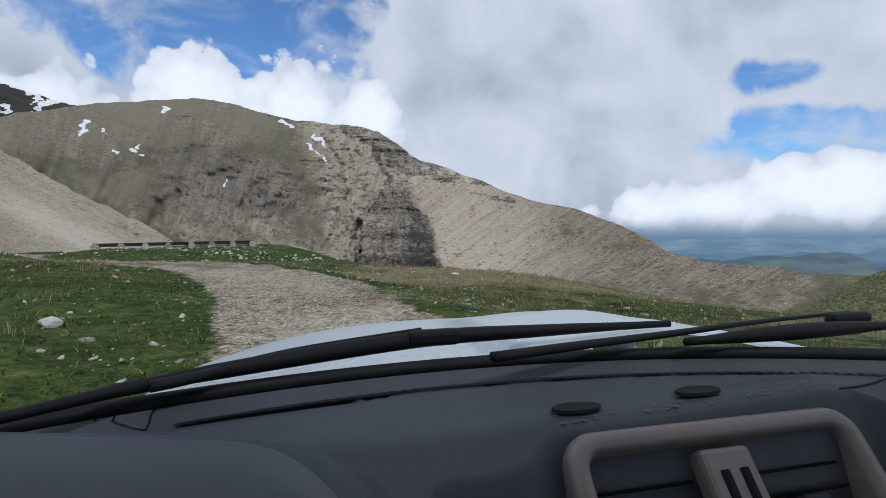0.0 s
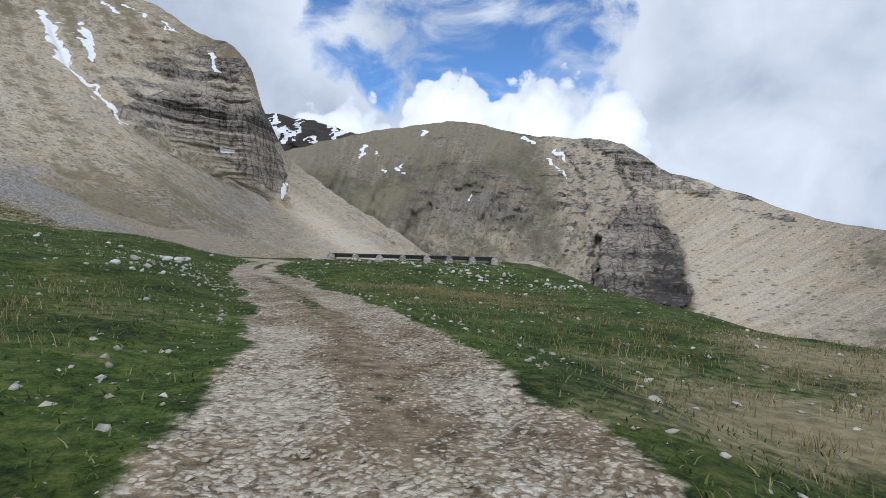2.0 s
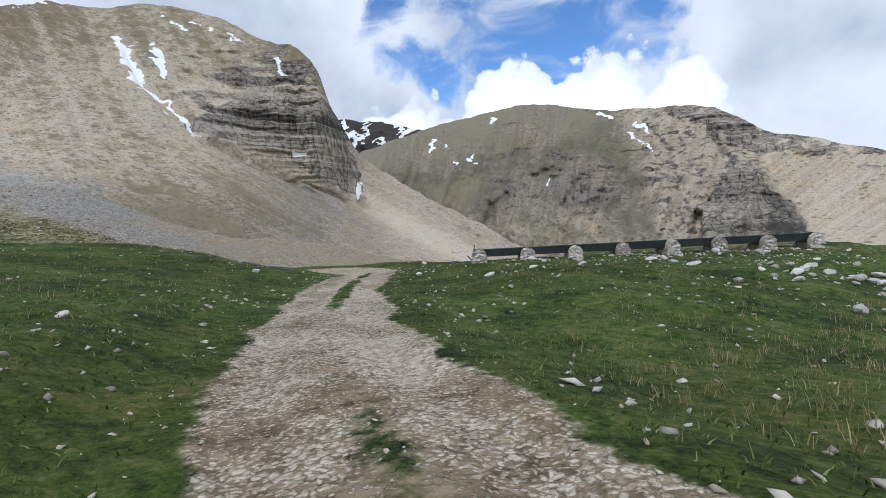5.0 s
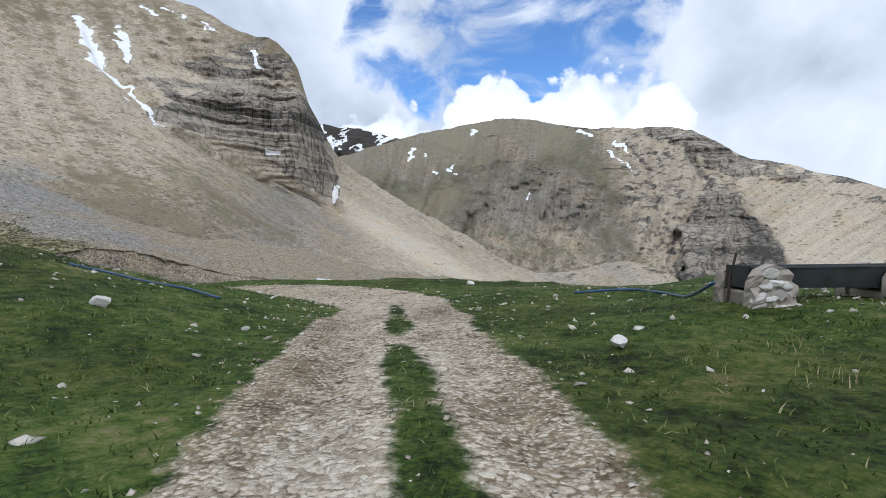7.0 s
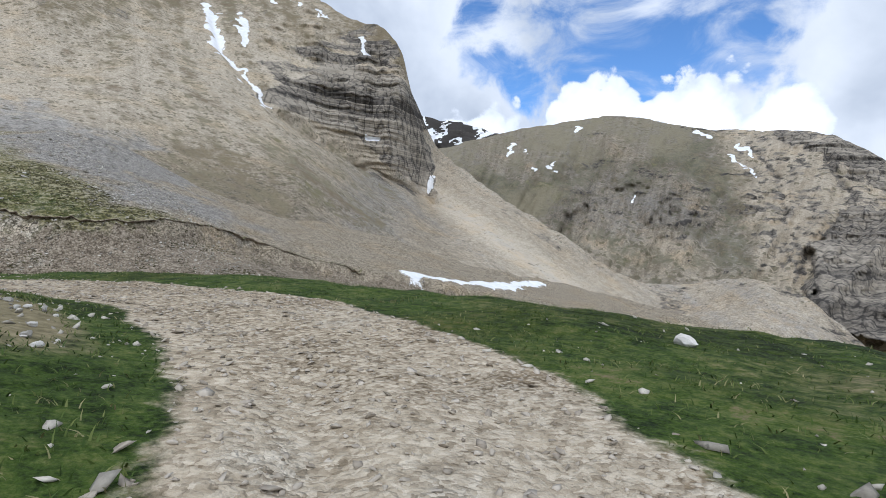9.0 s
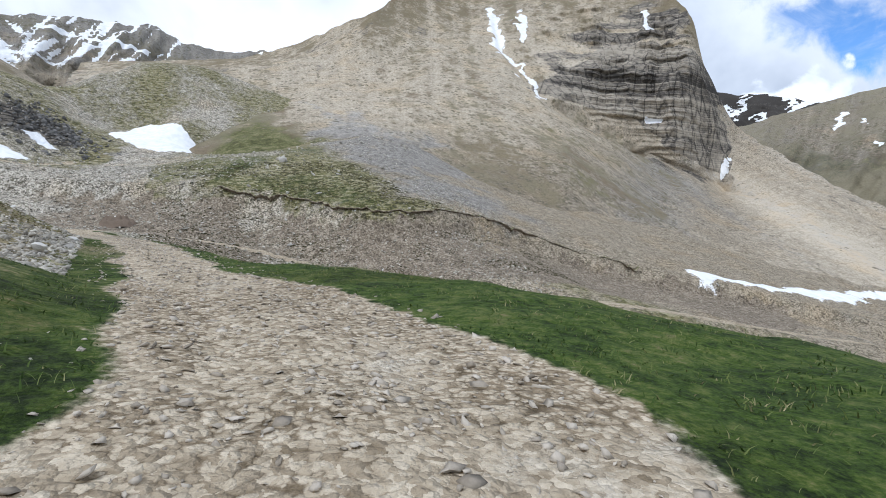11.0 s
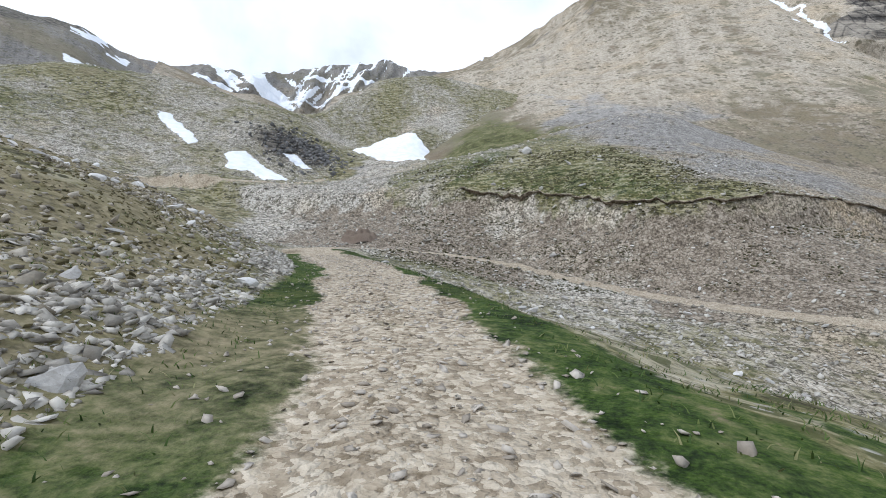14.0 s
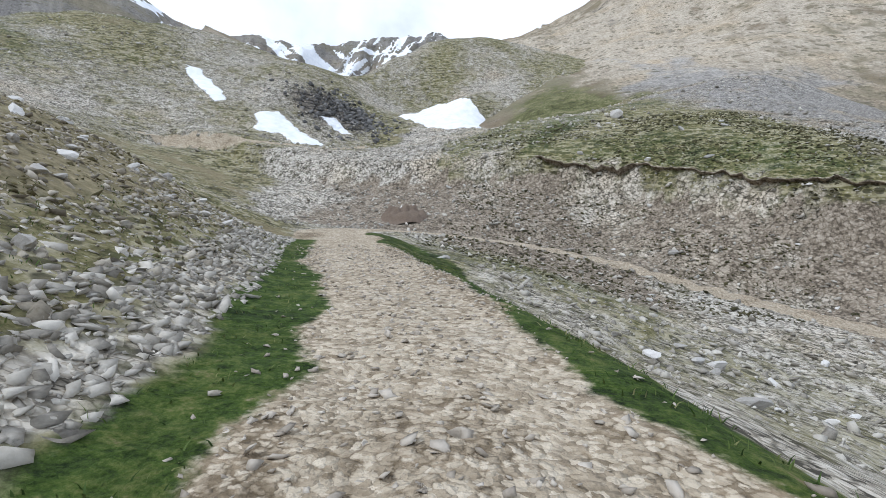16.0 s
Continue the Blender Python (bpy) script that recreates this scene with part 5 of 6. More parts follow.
def scatter(name, pts, size, mat, label, sink=0.25, squash=1.0):
    """Many loose stones as one object."""
    r = np.random.default_rng(len(pts))
    z, _ = ground_height(pts[:, 0], pts[:, 1])
    which = r.integers(0, len(SMALL), len(pts))
    cos, tris, base = [], [], 0
    for k, (co, tri) in enumerate(SMALL):
        sel = np.where(which == k)[0]
        a = r.random(len(sel)) * 2 * math.pi
        tilt = r.normal(0, 0.25, (len(sel), 2))
        s = size[sel][:, None]
        x = co[None, :, 0] * (0.8 + 0.5 * r.random((len(sel), 1)))
        y = co[None, :, 1] * (0.8 + 0.4 * r.random((len(sel), 1)))
        w = co[None, :, 2] * (0.7 + 0.7 * r.random((len(sel), 1))) * squash
        w = w + x * tilt[:, :1] + y * tilt[:, 1:]
        X = pts[sel, 0:1] + s * (x * np.cos(a)[:, None] - y * np.sin(a)[:, None])
        Y = pts[sel, 1:2] + s * (x * np.sin(a)[:, None] + y * np.cos(a)[:, None])
        Z = z[sel][:, None] + s * (w + 0.30 * squash - sink * squash)
        cos.append(np.stack((X, Y, Z), -1).reshape(-1, 3))
        tris.append((tri[None] + (np.arange(len(sel)) * len(co))[:, None, None] + base).reshape(-1, 3))
        base += len(sel) * len(co)
    ob = mesh_object(name, np.vstack(cos), np.vstack(tris), mat, False)
    return tagged(ob, label, "stones", kind="stuff")


def sizes(r, n, lo, hi, power=2.2):
    return lo + (hi - lo) * r.random(n) ** power


def along(r, line, n, first, last, lo, hi, side=0):
    """Random places beside a line: between its fractions first and last, lo to hi away."""
    i = (first + (last - first) * r.random(n)) * (len(line) - 3)
    j = i.astype(int)
    d = line[j + 1, :2] - line[j, :2]
    d /= np.linalg.norm(d, axis=1)[:, None]
    off = lo + (hi - lo) * r.random(n)
    sg = np.where(r.random(n) < 0.5, 1, -1) if side == 0 else side
    return line[j, :2] + d * (i - j)[:, None] + np.stack((-d[:, 1], d[:, 0]), -1) * (off * sg)[:, None]


# ---- the water trough on its stone piers ----
M_TROUGH = simple("dark_sheet_metal", (0.055, 0.060, 0.062), 0.45, 0.6, 0.35, 6.0)
M_RUST = simple("weathered_steel", (0.07, 0.055, 0.045), 0.6, 0.5, 0.3, 12.0)
M_HOSE = simple("blue_pipe", (0.025, 0.065, 0.16), 0.4, 0.0, 0.2, 5.0)
T_A, T_B = np.array((-26.25, 38.1, 0.48)), np.array((-16.6, 44.55, 0.36))
t_len = float(np.linalg.norm(T_B - T_A))
t_dir = (T_B - T_A) / t_len
t_yaw = math.degrees(math.atan2(t_dir[1], t_dir[0]))
trough = thing("water_trough", "long dark sheet-metal water trough resting on stone piers", "trough", m=Matrix.Translation(T_A) @ Matrix.Rotation(radians(t_yaw), 4, "Z") @ Matrix.Rotation(-math.asin(t_dir[2]), 4, "Y"))
SECTIONS = 4
for k in range(SECTIONS):
    bm = bmesh.new()
    x0, x1 = k * t_len / SECTIONS + 0.004, (k + 1) * t_len / SECTIONS - 0.004
    prof = ((-0.21, 0.0), (-0.18, -0.24), (0.18, -0.24), (0.21, 0.0), (0.24, 0.0), (0.24, -0.02), (0.225, -0.02), (0.19, -0.255), (-0.19, -0.255), (-0.225, -0.02), (-0.24, -0.02), (-0.24, 0.0))
    a = [bm.verts.new((x0, y, z)) for y, z in prof]
    b = [bm.verts.new((x1, y, z)) for y, z in prof]
    for i in range(len(prof)):
        j = (i + 1) % len(prof)
        bm.faces.new((a[i], b[i], b[j], a[j]))
    part("channel", bm, M_TROUGH, trough)
for x in (0.0, t_len):
    bm = box(bmesh.new(), (x - 0.006, -0.215, -0.25), (x + 0.006, 0.215, 0.012), 0.003)
    part("end_plate", bm, M_TROUGH, trough)
bm = bmesh.new()
tube(bm, [(0, 0, 0), (0.03, 0, 0.3), (0.09, 0.0, 0.62)], 0.014, 6)
rod = part("metal_rod", bm, M_RUST, None)
zr = float(surface_at(T_A[0] - 0.1, T_A[1])[0][0])
rod.location = (T_A[0] - 0.12, T_A[1] + 0.1, zr - 0.02)
rod.scale = (1.2, 1.2, 1.0)
tagged(rod, "thin leaning steel rod beside the trough's end", "rod")
M_MORTAR = stone_material("rubble_mortar", (0.22, 0.19, 0.155), (0.56, 0.50, 0.43))
PIERS = 8
rp = np.random.default_rng(5)


def arch_slab(seed, wide, tall, thick):
    """A rough round-topped slab of masonry standing on z = 0, facing along y."""
    r = np.random.default_rng(seed)
    off = Vector(r.random(3) * 40)
    bm = bmesh.new()
    n_u, n_v = 13, 10
    rings = []
    for side in (-1, 1):
        grid = []
        for j in range(n_v):
            v = j / (n_v - 1)
            half = wide / 2 * (1.05 - 0.12 * v) * math.sqrt(max(0.0, 1 - max(0.0, (v - 0.45) / 0.55) ** 2.4))
            grid.append([bm.verts.new((half * (2 * i / (n_u - 1) - 1), side * thick / 2, tall * v)) for i in range(n_u)])
        rings.append(grid)
    a, b = rings
    for j in range(n_v - 1):
        for i in range(n_u - 1):
            bm.faces.new((a[j][i], a[j][i + 1], a[j + 1][i + 1], a[j + 1][i]))
            bm.faces.new((b[j][i + 1], b[j][i], b[j + 1][i], b[j + 1][i + 1]))
        bm.faces.new((b[j][0], a[j][0], a[j + 1][0], b[j + 1][0]))
        bm.faces.new((a[j][-1], b[j][-1], b[j + 1][-1], a[j + 1][-1]))
    bmesh.ops.remove_doubles(bm, verts=bm.verts, dist=0.004)
    for v in bm.verts:
        c = v.co.copy()
        k = 0.05 * noise.noise(c * 7 + off) + 0.03 * noise.noise(c * 19 + off)
        v.co += Vector((0.8 * k, (1 if c.y > 0 else -1) * 1.2 * k, 0.4 * k))
    return bm


for k in range(PIERS):
    c = T_A + t_dir * (0.18 + (t_len - 0.36) * k / (PIERS - 1))
    gz = float(surface_at(c[0], c[1])[0][0])
    tall = max(c[2] - gz, 0.3) + 0.08 + 0.04 * rp.random()
    pier = thing("stone_pier", "squat round-topped pier of mortared pale limestone rubble", "pier", "piers under the trough", pose(c[0], c[1], gz - 0.08, rz=t_yaw + rp.normal(0, 3)))
    part("base", box(bmesh.new(), (-0.20, -0.28, 0.0), (0.20, 0.28, tall - 0.31), 0.03), M_MORTAR, pier)
    for s in (-1, 1):
        cheek = part("cheek", arch_slab(100 + 2 * k + s, 0.47 + 0.05 * rp.random(), tall, 0.15), M_MORTAR, pier)
        cheek.location = (0, s * 0.335, 0)
        # rubble showing in the mortar
        for row in range(4):
            for e in range(4 if row < 2 else 3 if row < 3 else 2):
                ob = new("stone", STONE_MESHES[rp.integers(0, 8)])
                ob.parent = cheek
                ob.matrix_basis = Matrix.LocRotScale(((e - (1.5 if row < 2 else 1 if row < 3 else 0.5)) * (0.118 - 0.008 * row) + rp.normal(0, 0.015), s * 0.07, tall * (0.12 + 0.235 * row) + rp.normal(0, 0.02)),
                                                     Euler((rp.normal(0, 0.1), rp.normal(0, 0.3), rp.normal(0, 0.2))), (0.13 + 0.08 * rp.random(), 0.13, tall * (0.26 + 0.16 * rp.random())))

for pts, rad in ((((-26.5, 38.1), (-26.9, 39.2), (-27.4, 40.6), (-28.1, 41.1), (-28.9, 40.4)), 0.021), (((-33.6, 36.4), (-34.6, 36.45), (-35.5, 36.3), (-36.0, 35.9), (-36.6, 35.5)), 0.02)):
    xy = np.array(pts)
    zz = surface_at(xy[:, 0], xy[:, 1])[0] + 0.04
    if rad == 0.021:
        zz[0] += 0.22
    bm = bmesh.new()
    tube(bm, bent(np.column_stack((xy, zz)), 8), rad, 8)
    ob = part("hose", bm, M_HOSE, None, "", True)
    tagged(ob, "blue plastic water pipe lying on the grass", "hose", "water pipes")

# ---- single stones in the meadow and beside the track ----
rs = np.random.default_rng(21)
STONES = [(-17.9, 20.2, 0.40), (-19.0, 21.5, 0.36), (-19.6, 22.0, 0.46), (-17.5, 19.0, 0.34), (-18.6, 21.1, 0.28), (-16.2, 18.5, 0.26), (-3.5, 4.5, 0.20), (-3.4, 6.15, 0.16), (-16.3, 34.9, 0.4), (-14.6, 40.6, 0.5), (-18.3, 36.4, 0.35), (-17.2, 38.5, 0.4), (-4.4, 8.3, 0.4), (-3.8, 10.6, 0.25),
          (-27.2, 36.2, 0.3), (-29.9, 33.7, 0.22), (-33.2, 34.4, 0.32), (-31.8, 35.5, 0.2), (-26.4, 48.0, 0.5), (-58.4, 34.7, 0.42), (-49.6, 36.8, 0.5), (-47.7, 38.1, 0.4), (-52.6, 36.4, 0.3), (-106.8, 42.9, 1.6), (-131.3, 78.0, 1.0), (-33.6, 45.2, 0.35)]
near_l = along(rs, TRACK_LINE, 40, 0.28, 0.46, 3.0, 13.0, 1)
near_r = along(rs, TRACK_LINE, 45, 0.22, 0.5, 3.5, 17.0, -1)
by_trough = T_A[:2] + (t_dir[:2] * (rs.random((48, 1)) * t_len)) + np.array((t_dir[1], -t_dir[0])) * (0.5 + 3.5 * rs.random((48, 1)) ** 1.5)
field = np.array((-18.5, 38.0)) + rs.random((72, 1)) * np.array((9.5, 3.6)) + rs.normal(0, 0.75, (72, 2))
bank_rocks = np.stack((rs.normal(-17.3, 1.5, 42), rs.normal(20.2, 1.1, 42)), -1)
bend = np.stack((rs.normal(-38.0, 1.1, 16), rs.normal(39.45, 0.45, 16)), -1)
for places, lo, hi in ((near_l, 0.08, 0.26), (near_r, 0.08, 0.30), (by_trough, 0.08, 0.36), (field, 0.12, 0.46), (bank_rocks, 0.07, 0.19), (bend, 0.07, 0.17)):
    for x, y in places:
        STONES.append((x, y, float(lo + (hi - lo) * rs.random() ** 1.8)))
sx = np.array(STONES)
sz, _, sr = surface_at(sx[:, 0], sx[:, 1])
for i, (x, y, s) in enumerate(STONES):
    if sr[0][i] > 0.15 or sr[3][i] < 1.9:
        continue
    ob = new("stone", STONE_MESHES[rs.integers(0, 8)])
    ob.matrix_basis = Matrix.LocRotScale((x, y, sz[i] + s * 0.12), Euler((rs.normal(0, 0.12), rs.normal(0, 0.12), rs.random() * 6.3)), (s, s * (0.75 + 0.4 * rs.random()), s * (0.75 + 0.5 * rs.random())))
    tagged(ob, "pale grey limestone boulder half sunk in the turf" if s > 0.45 else "pale limestone rock lying in the short grass", "rock", "rocks in the meadow")

# ---- turf lip over the cut bank ----
lip_n = len(BANK_LINE)
l_pts = BANK_LINE[6:lip_n - 4]
l_t = np.gradient(l_pts, axis=0)
l_t /= np.linalg.norm(l_t, axis=1)[:, None]
l_n = np.stack((-l_t[:, 1], l_t[:, 0]), -1)          # towards the slope above
fine_i = np.linspace(0, len(l_pts) - 1, len(l_pts) * 4)
lx, ly = [np.interp(fine_i, np.arange(len(l_pts)), l_pts[:, k]) for k in (0, 1)]
nx, ny = [np.interp(fine_i, np.arange(len(l_pts)), l_n[:, k]) for k in (0, 1)]
wave = 0.35 * fbm(lx, ly, 4.0, 3, 5) + 0.26 * fbm(lx, ly, 0.9, 3, 3)
rows = []
# back under the turf, up to the turf, out to the edge, round the edge and back under
for out_by, up in ((1.6, -0.3), (1.1, -0.03), (0.7, -0.02), (0.42, -0.05), (0.33, -0.09), (0.37, -0.14), (0.55, -0.18), (1.0, -0.6)):
    ox, oy = lx + nx * (out_by + wave), ly + ny * (out_by + wave)
    gx, gy = lx + nx * (0.9 + wave), ly + ny * (0.9 + wave)
    gz = ground_height(gx, gy)[0]
    rows.append(np.stack((ox, oy, gz + up + 0.09 * fbm(ox * 1.3, oy * 1.3, 0.5, 3, 4)), -1))
lip_co = np.stack(rows)
bank_lip = mesh_object("bank_lip", lip_co.reshape(-1, 3), grid_faces(lip_co.shape[0], lip_co.shape[1]), M_LAND)
lip_grass = np.where(np.arange(lip_co.shape[0]) < 4, 0.75, 0.0)[:, None] + 0 * lip_co[:, :, 0]
put_masks(bank_lip, grass=lip_grass, dry=0.1 + 0 * lip_grass, earth=1.0 - lip_grass, heath=1.0 + 0 * lip_grass)
tagged(bank_lip, "overhanging dark turf edge above the cut bank", "bank", kind="structure")

# ---- loose stones ----
rl = np.random.default_rng(33)


def fbm_of(pts):
    return fbm(pts[:, 0], pts[:, 1], 3.5, 3, 2)


def pick(r, pts, keep):
    z, m, raw = surface_at(pts[:, 0], pts[:, 1])
    return pts[keep(z, m, raw, r.random(len(pts)))]


bed = np.vstack((along(rl, TRACK_LINE, 17000, 0.02, 0.97, 0.0, 1.6), along(rl, LOWER_LINE, 3000, 0.25, 0.75, 0.0, 1.8)))
bed = pick(rl, bed, lambda z, m, raw, u: (m["gravel"] > 0.45) | (u < 0.25))
big_bed = smooth(-27, -36, bed[:, 0])
scatter("track_stones", bed, sizes(rl, len(bed), 0.022, 0.075, 2.2) * (1 + 0.7 * big_bed), M_CHIP, "pale gravel and broken stone on the track bed", 0.2, 0.55)
turf_pts = np.vstack((along(rl, TRACK_LINE, 9500, 0.05, 0.6, 1.6, 17.0), along(rl, TRACK_LINE, 1500, 0.05, 0.6, 1.3, 2.6), np.stack((rl.normal(-38.8, 1.3, 170), rl.normal(39.6, 0.4, 170)), -1), np.stack((rl.normal(-14, 3.4, 900), rl.normal(40, 1.5, 900)), -1), T_A[:2] + t_dir[:2] * (rl.random((1500, 1)) * t_len) + np.array((t_dir[1], -t_dir[0])) * (0.2 + 3.8 * rl.random((1500, 1)) ** 1.4), np.stack((rl.normal(-17.3, 1.6, 900), rl.normal(20.3, 1.2, 900)), -1)))
turf_pts = pick(rl, turf_pts, lambda z, m, raw, u: (z > -2.6) & (u < 0.35 + 0.6 * (fbm_of(turf_pts) > 0.15)))
scatter("meadow_stones", turf_pts, sizes(rl, len(turf_pts), 0.03, 0.17, 2.6), M_LOOSE, "small pale stones strewn through the short grass", 0.25, 0.8)
pile = np.vstack((along(rl, TRACK_LINE, 6200, 0.69, 1.0, 1.85, 2.9, 1), along(rl, TRACK_LINE, 3000, 0.69, 1.0, 2.4, 4.2, 1)))
pile = pick(rl, pile, lambda z, m, raw, u: (m["gravel"] < 0.3) & (u < 0.75 + 0.7 * fbm_of(pile)))
scatter("rubble_slope", pile, sizes(rl, len(pile), 0.07, 0.28, 2.0), M_LOOSE, "pale angular rubble in a band beside the track", 0.36, 0.66)
sunk = np.vstack((along(rl, TRACK_LINE, 5600, 0.69, 1.0, 2.5, 7.0, 1), along(rl, TRACK_LINE, 5000, 0.69, 1.0, 6.0, 16.0, 1)))
sunk = pick(rl, sunk, lambda z, m, raw, u: (m["snow"] < 0.4) & (m["gravel"] < 0.3) & (u < 0.7 + 0.6 * fbm_of(sunk)))
scatter("heath_stones", sunk, sizes(rl, len(sunk), 0.06, 0.30, 2.4), M_BUFF, "buff stones half sunk in the brown heath slope", 0.36, 0.75)
low_pts = np.stack((rl.uniform(-112, -58, 19000), rl.uniform(18, 66, 19000)), -1)
low_pts = pick(rl, low_pts, lambda z, m, raw, u: (m["grass"] < 0.55 + 0.3 * u) & (m["gravel"] < 0.3) & (m["snow"] < 0.4) & (raw[3] > 4.5) & (z < 6))
scatter("rubble_hollow", low_pts, sizes(rl, len(low_pts), 0.08, 0.42, 2.8), M_LOOSE, "broken stone lying over the hollow and the cut bank", 0.2, 0.85)
far_pts = np.stack((rl.uniform(-160, -100, 6000), rl.uniform(-36, 60, 6000)), -1)
far_pts = pick(rl, far_pts, lambda z, m, raw, u: (m["grass"] < 0.55 + 0.4 * u) & (m["snow"] < 0.35))
scatter("rubble_hillside", far_pts, sizes(rl, len(far_pts), 0.15, 0.7, 3.0), M_LOOSE, "scattered rocks on the far hillside", 0.25, 0.9)

# ---- boulders on the slope and in the hollow, the dark outcrop and the heap of earth ----
rb = np.random.default_rng(64)
lumps = np.vstack((along(rb, TRACK_LINE, 130, 0.69, 1.0, 3.0, 13.0, 1), np.stack((rb.uniform(-104, -66, 110), rb.uniform(26, 60, 110)), -1)))
lumps = pick(rb, lumps, lambda z, m, raw, u: (m["gravel"] < 0.2) & (m["snow"] < 0.3) & (raw[3] > 2.8) & (z < 7))
lump_z = surface_at(lumps[:, 0], lumps[:, 1])[0]
for (x, y), z in zip(lumps, lump_z):
    s = 0.24 + 0.34 * rb.random() ** 2.2
    ob = new("boulder", STONE_MESHES[rb.integers(0, 8)])
    ob.matrix_basis = Matrix.LocRotScale((x, y, z + s * 0.08), Euler((rb.normal(0, 0.3), rb.normal(0, 0.3), rb.random() * 6.3)), (s * 1.25, s * (0.7 + 0.4 * rb.random()), s * (0.6 + 0.5 * rb.random())))
    tagged(ob, "angular pale limestone block lying on the stony slope", "boulder", "blocks on the stony slope")
M_CRAG = stone_material("dark_outcrop_rock", (0.06, 0.058, 0.055), (0.26, 0.25, 0.235), True)
crag = np.stack((rb.normal(-129, 2.8, 620), rb.normal(9.5, 3.6, 620)), -1)
crag = pick(rb, crag, lambda z, m, raw, u: m["snow"] < 0.35)
ob = scatter("outcrop_blocks", crag, sizes(rb, len(crag), 0.35, 1.2, 2.0), M_CRAG, "dark broken rock outcrop between patches of snow", 0.25, 1.0)
tagged(ob, category="outcrop")
M_SOIL = stone_material("bare_red_brown_soil", (0.085, 0.060, 0.044), (0.30, 0.235, 0.175))
bm = bmesh.new()
bmesh.ops.create_grid(bm, x_segments=36, y_segments=28, size=0.5)
for v in bm.verts:
    d = math.hypot(v.co.x, v.co.y) * 2
    h = max(0.0, 1 - d ** 1.6)
    v.co = Vector((v.co.x * 4.6, v.co.y * 3.2, 0.62 * h ** 0.8 * (1 + 0.9 * noise.noise(v.co * 7)) + 0.17 * noise.noise(v.co * 24) * (h > 0) - 0.10 - 1.2 * max(0.0, d - 0.85)))
mound = part("earth_mound", bm, M_SOIL, None, "", True)
mound.matrix_basis = pose(-91.5, 28.0, float(surface_at(-91.5, 28.0)[0][0]) - 0.02, rz=25)
tagged(mound, "low heap of bare red-brown earth beside the road", "mound")

M_TUSSOCK = stone_material("heath_tussock", (0.035, 0.035, 0.016), (0.115, 0.10, 0.05), True)
heath = np.stack((rl.uniform(-106, -80, 20000), rl.uniform(31, 72, 20000)), -1)
heath = pick(rl, heath, lambda z, m, raw, u: (m["gravel"] < 0.3) & (m["snow"] < 0.3) & (raw[3] > 2.6) & ((raw[2] > 0.05) | (m["grass"] > 0.4)) & (fbm_of(heath) > -0.25))
ob = scatter("heath_tussocks", heath, sizes(rl, len(heath), 0.10, 0.34, 2.2), M_TUSSOCK, "dark low heath and dead turf clumps on the bank and slope", 0.3, 0.75)
tagged(ob, category="heath")
M_OLIVE = stone_material("olive_heath", (0.058, 0.050, 0.023), (0.19, 0.16, 0.078), True)
cover = np.vstack((along(rl, TRACK_LINE, 5400, 0.69, 1.0, 2.4, 7.0, 1), along(rl, TRACK_LINE, 5400, 0.69, 1.0, 6.0, 15.0, 1)))
cover = pick(rl, cover, lambda z, m, raw, u: (m["gravel"] < 0.3) & (m["snow"] < 0.3) & (raw[3] > 2.3) & (u < 0.8 - 0.7 * fbm_of(cover)))
ob = scatter("olive_heath_clumps", cover, sizes(rl, len(cover), 0.06, 0.21, 1.8), M_OLIVE, "olive-brown heath clumps between stones on the slope", 0.42, 0.85)
tagged(ob, category="heath")


# ---- grass ----
def grass_material(name, stops):
    m, t, b = material(name)
    rnd = t.nodes.new("ShaderNodeNewGeometry").outputs["Random Per Island"]
    f = calc(t, "ADD", calc(t, "MULTIPLY", rnd, 0.6), calc(t, "MULTIPLY", grain(t, place(t), 0.5, 4), 0.5))
    wire(t, b.inputs["Base Color"], ramp(t, f, *stops))
    b.inputs["Roughness"].default_value = 0.8
    b.inputs["Specular IOR Level"].default_value = 0.2
    return m


M_BLADE = grass_material("grass_blades", ((0.25, (0.030, 0.055, 0.012)), (0.5, (0.064, 0.104, 0.022)), (0.72, (0.13, 0.155, 0.045)), (0.9, (0.32, 0.28, 0.15))))
M_STRAW = grass_material("dry_grass", ((0.25, (0.10, 0.10, 0.035)), (0.5, (0.24, 0.20, 0.09)), (0.85, (0.42, 0.35, 0.19))))


def blades(name, pts, height, width, mat, label, lean=0.5):
    r = np.random.default_rng(len(pts))
    z, _ = ground_height(pts[:, 0], pts[:, 1])
    n = len(pts)
    a = r.random(n) * 2 * math.pi
    h = height * (0.5 + r.random(n))
    ux, uy = np.cos(a) * width * (0.6 + 0.8 * r.random(n)), np.sin(a) * width * (0.6 + 0.8 * r.random(n))
    lx, ly = r.normal(0, lean, n) * h, r.normal(0, lean, n) * h
    base = np.column_stack((pts, z - 0.01))
    v = np.empty((n, 5, 3))
    v[:, 0] = base + np.column_stack((-ux, -uy, 0 * h))
    v[:, 1] = base + np.column_stack((ux, uy, 0 * h))
    mid = base + np.column_stack((lx * 0.35, ly * 0.35, h * 0.6))
    v[:, 2] = mid + np.column_stack((ux, uy, 0 * h)) * 0.7
    v[:, 3] = mid - np.column_stack((ux, uy, 0 * h)) * 0.7
    v[:, 4] = base + np.column_stack((lx, ly, h))
    k = (np.arange(n) * 5)[:, None, None]
    tri = np.array(((0, 1, 2), (0, 2, 3), (3, 2, 4)))[None] + k
    ob = mesh_object(name, v.reshape(-1, 3), tri.reshape(-1, 3), mat, False)
    return tagged(ob, label, "grass", kind="stuff")


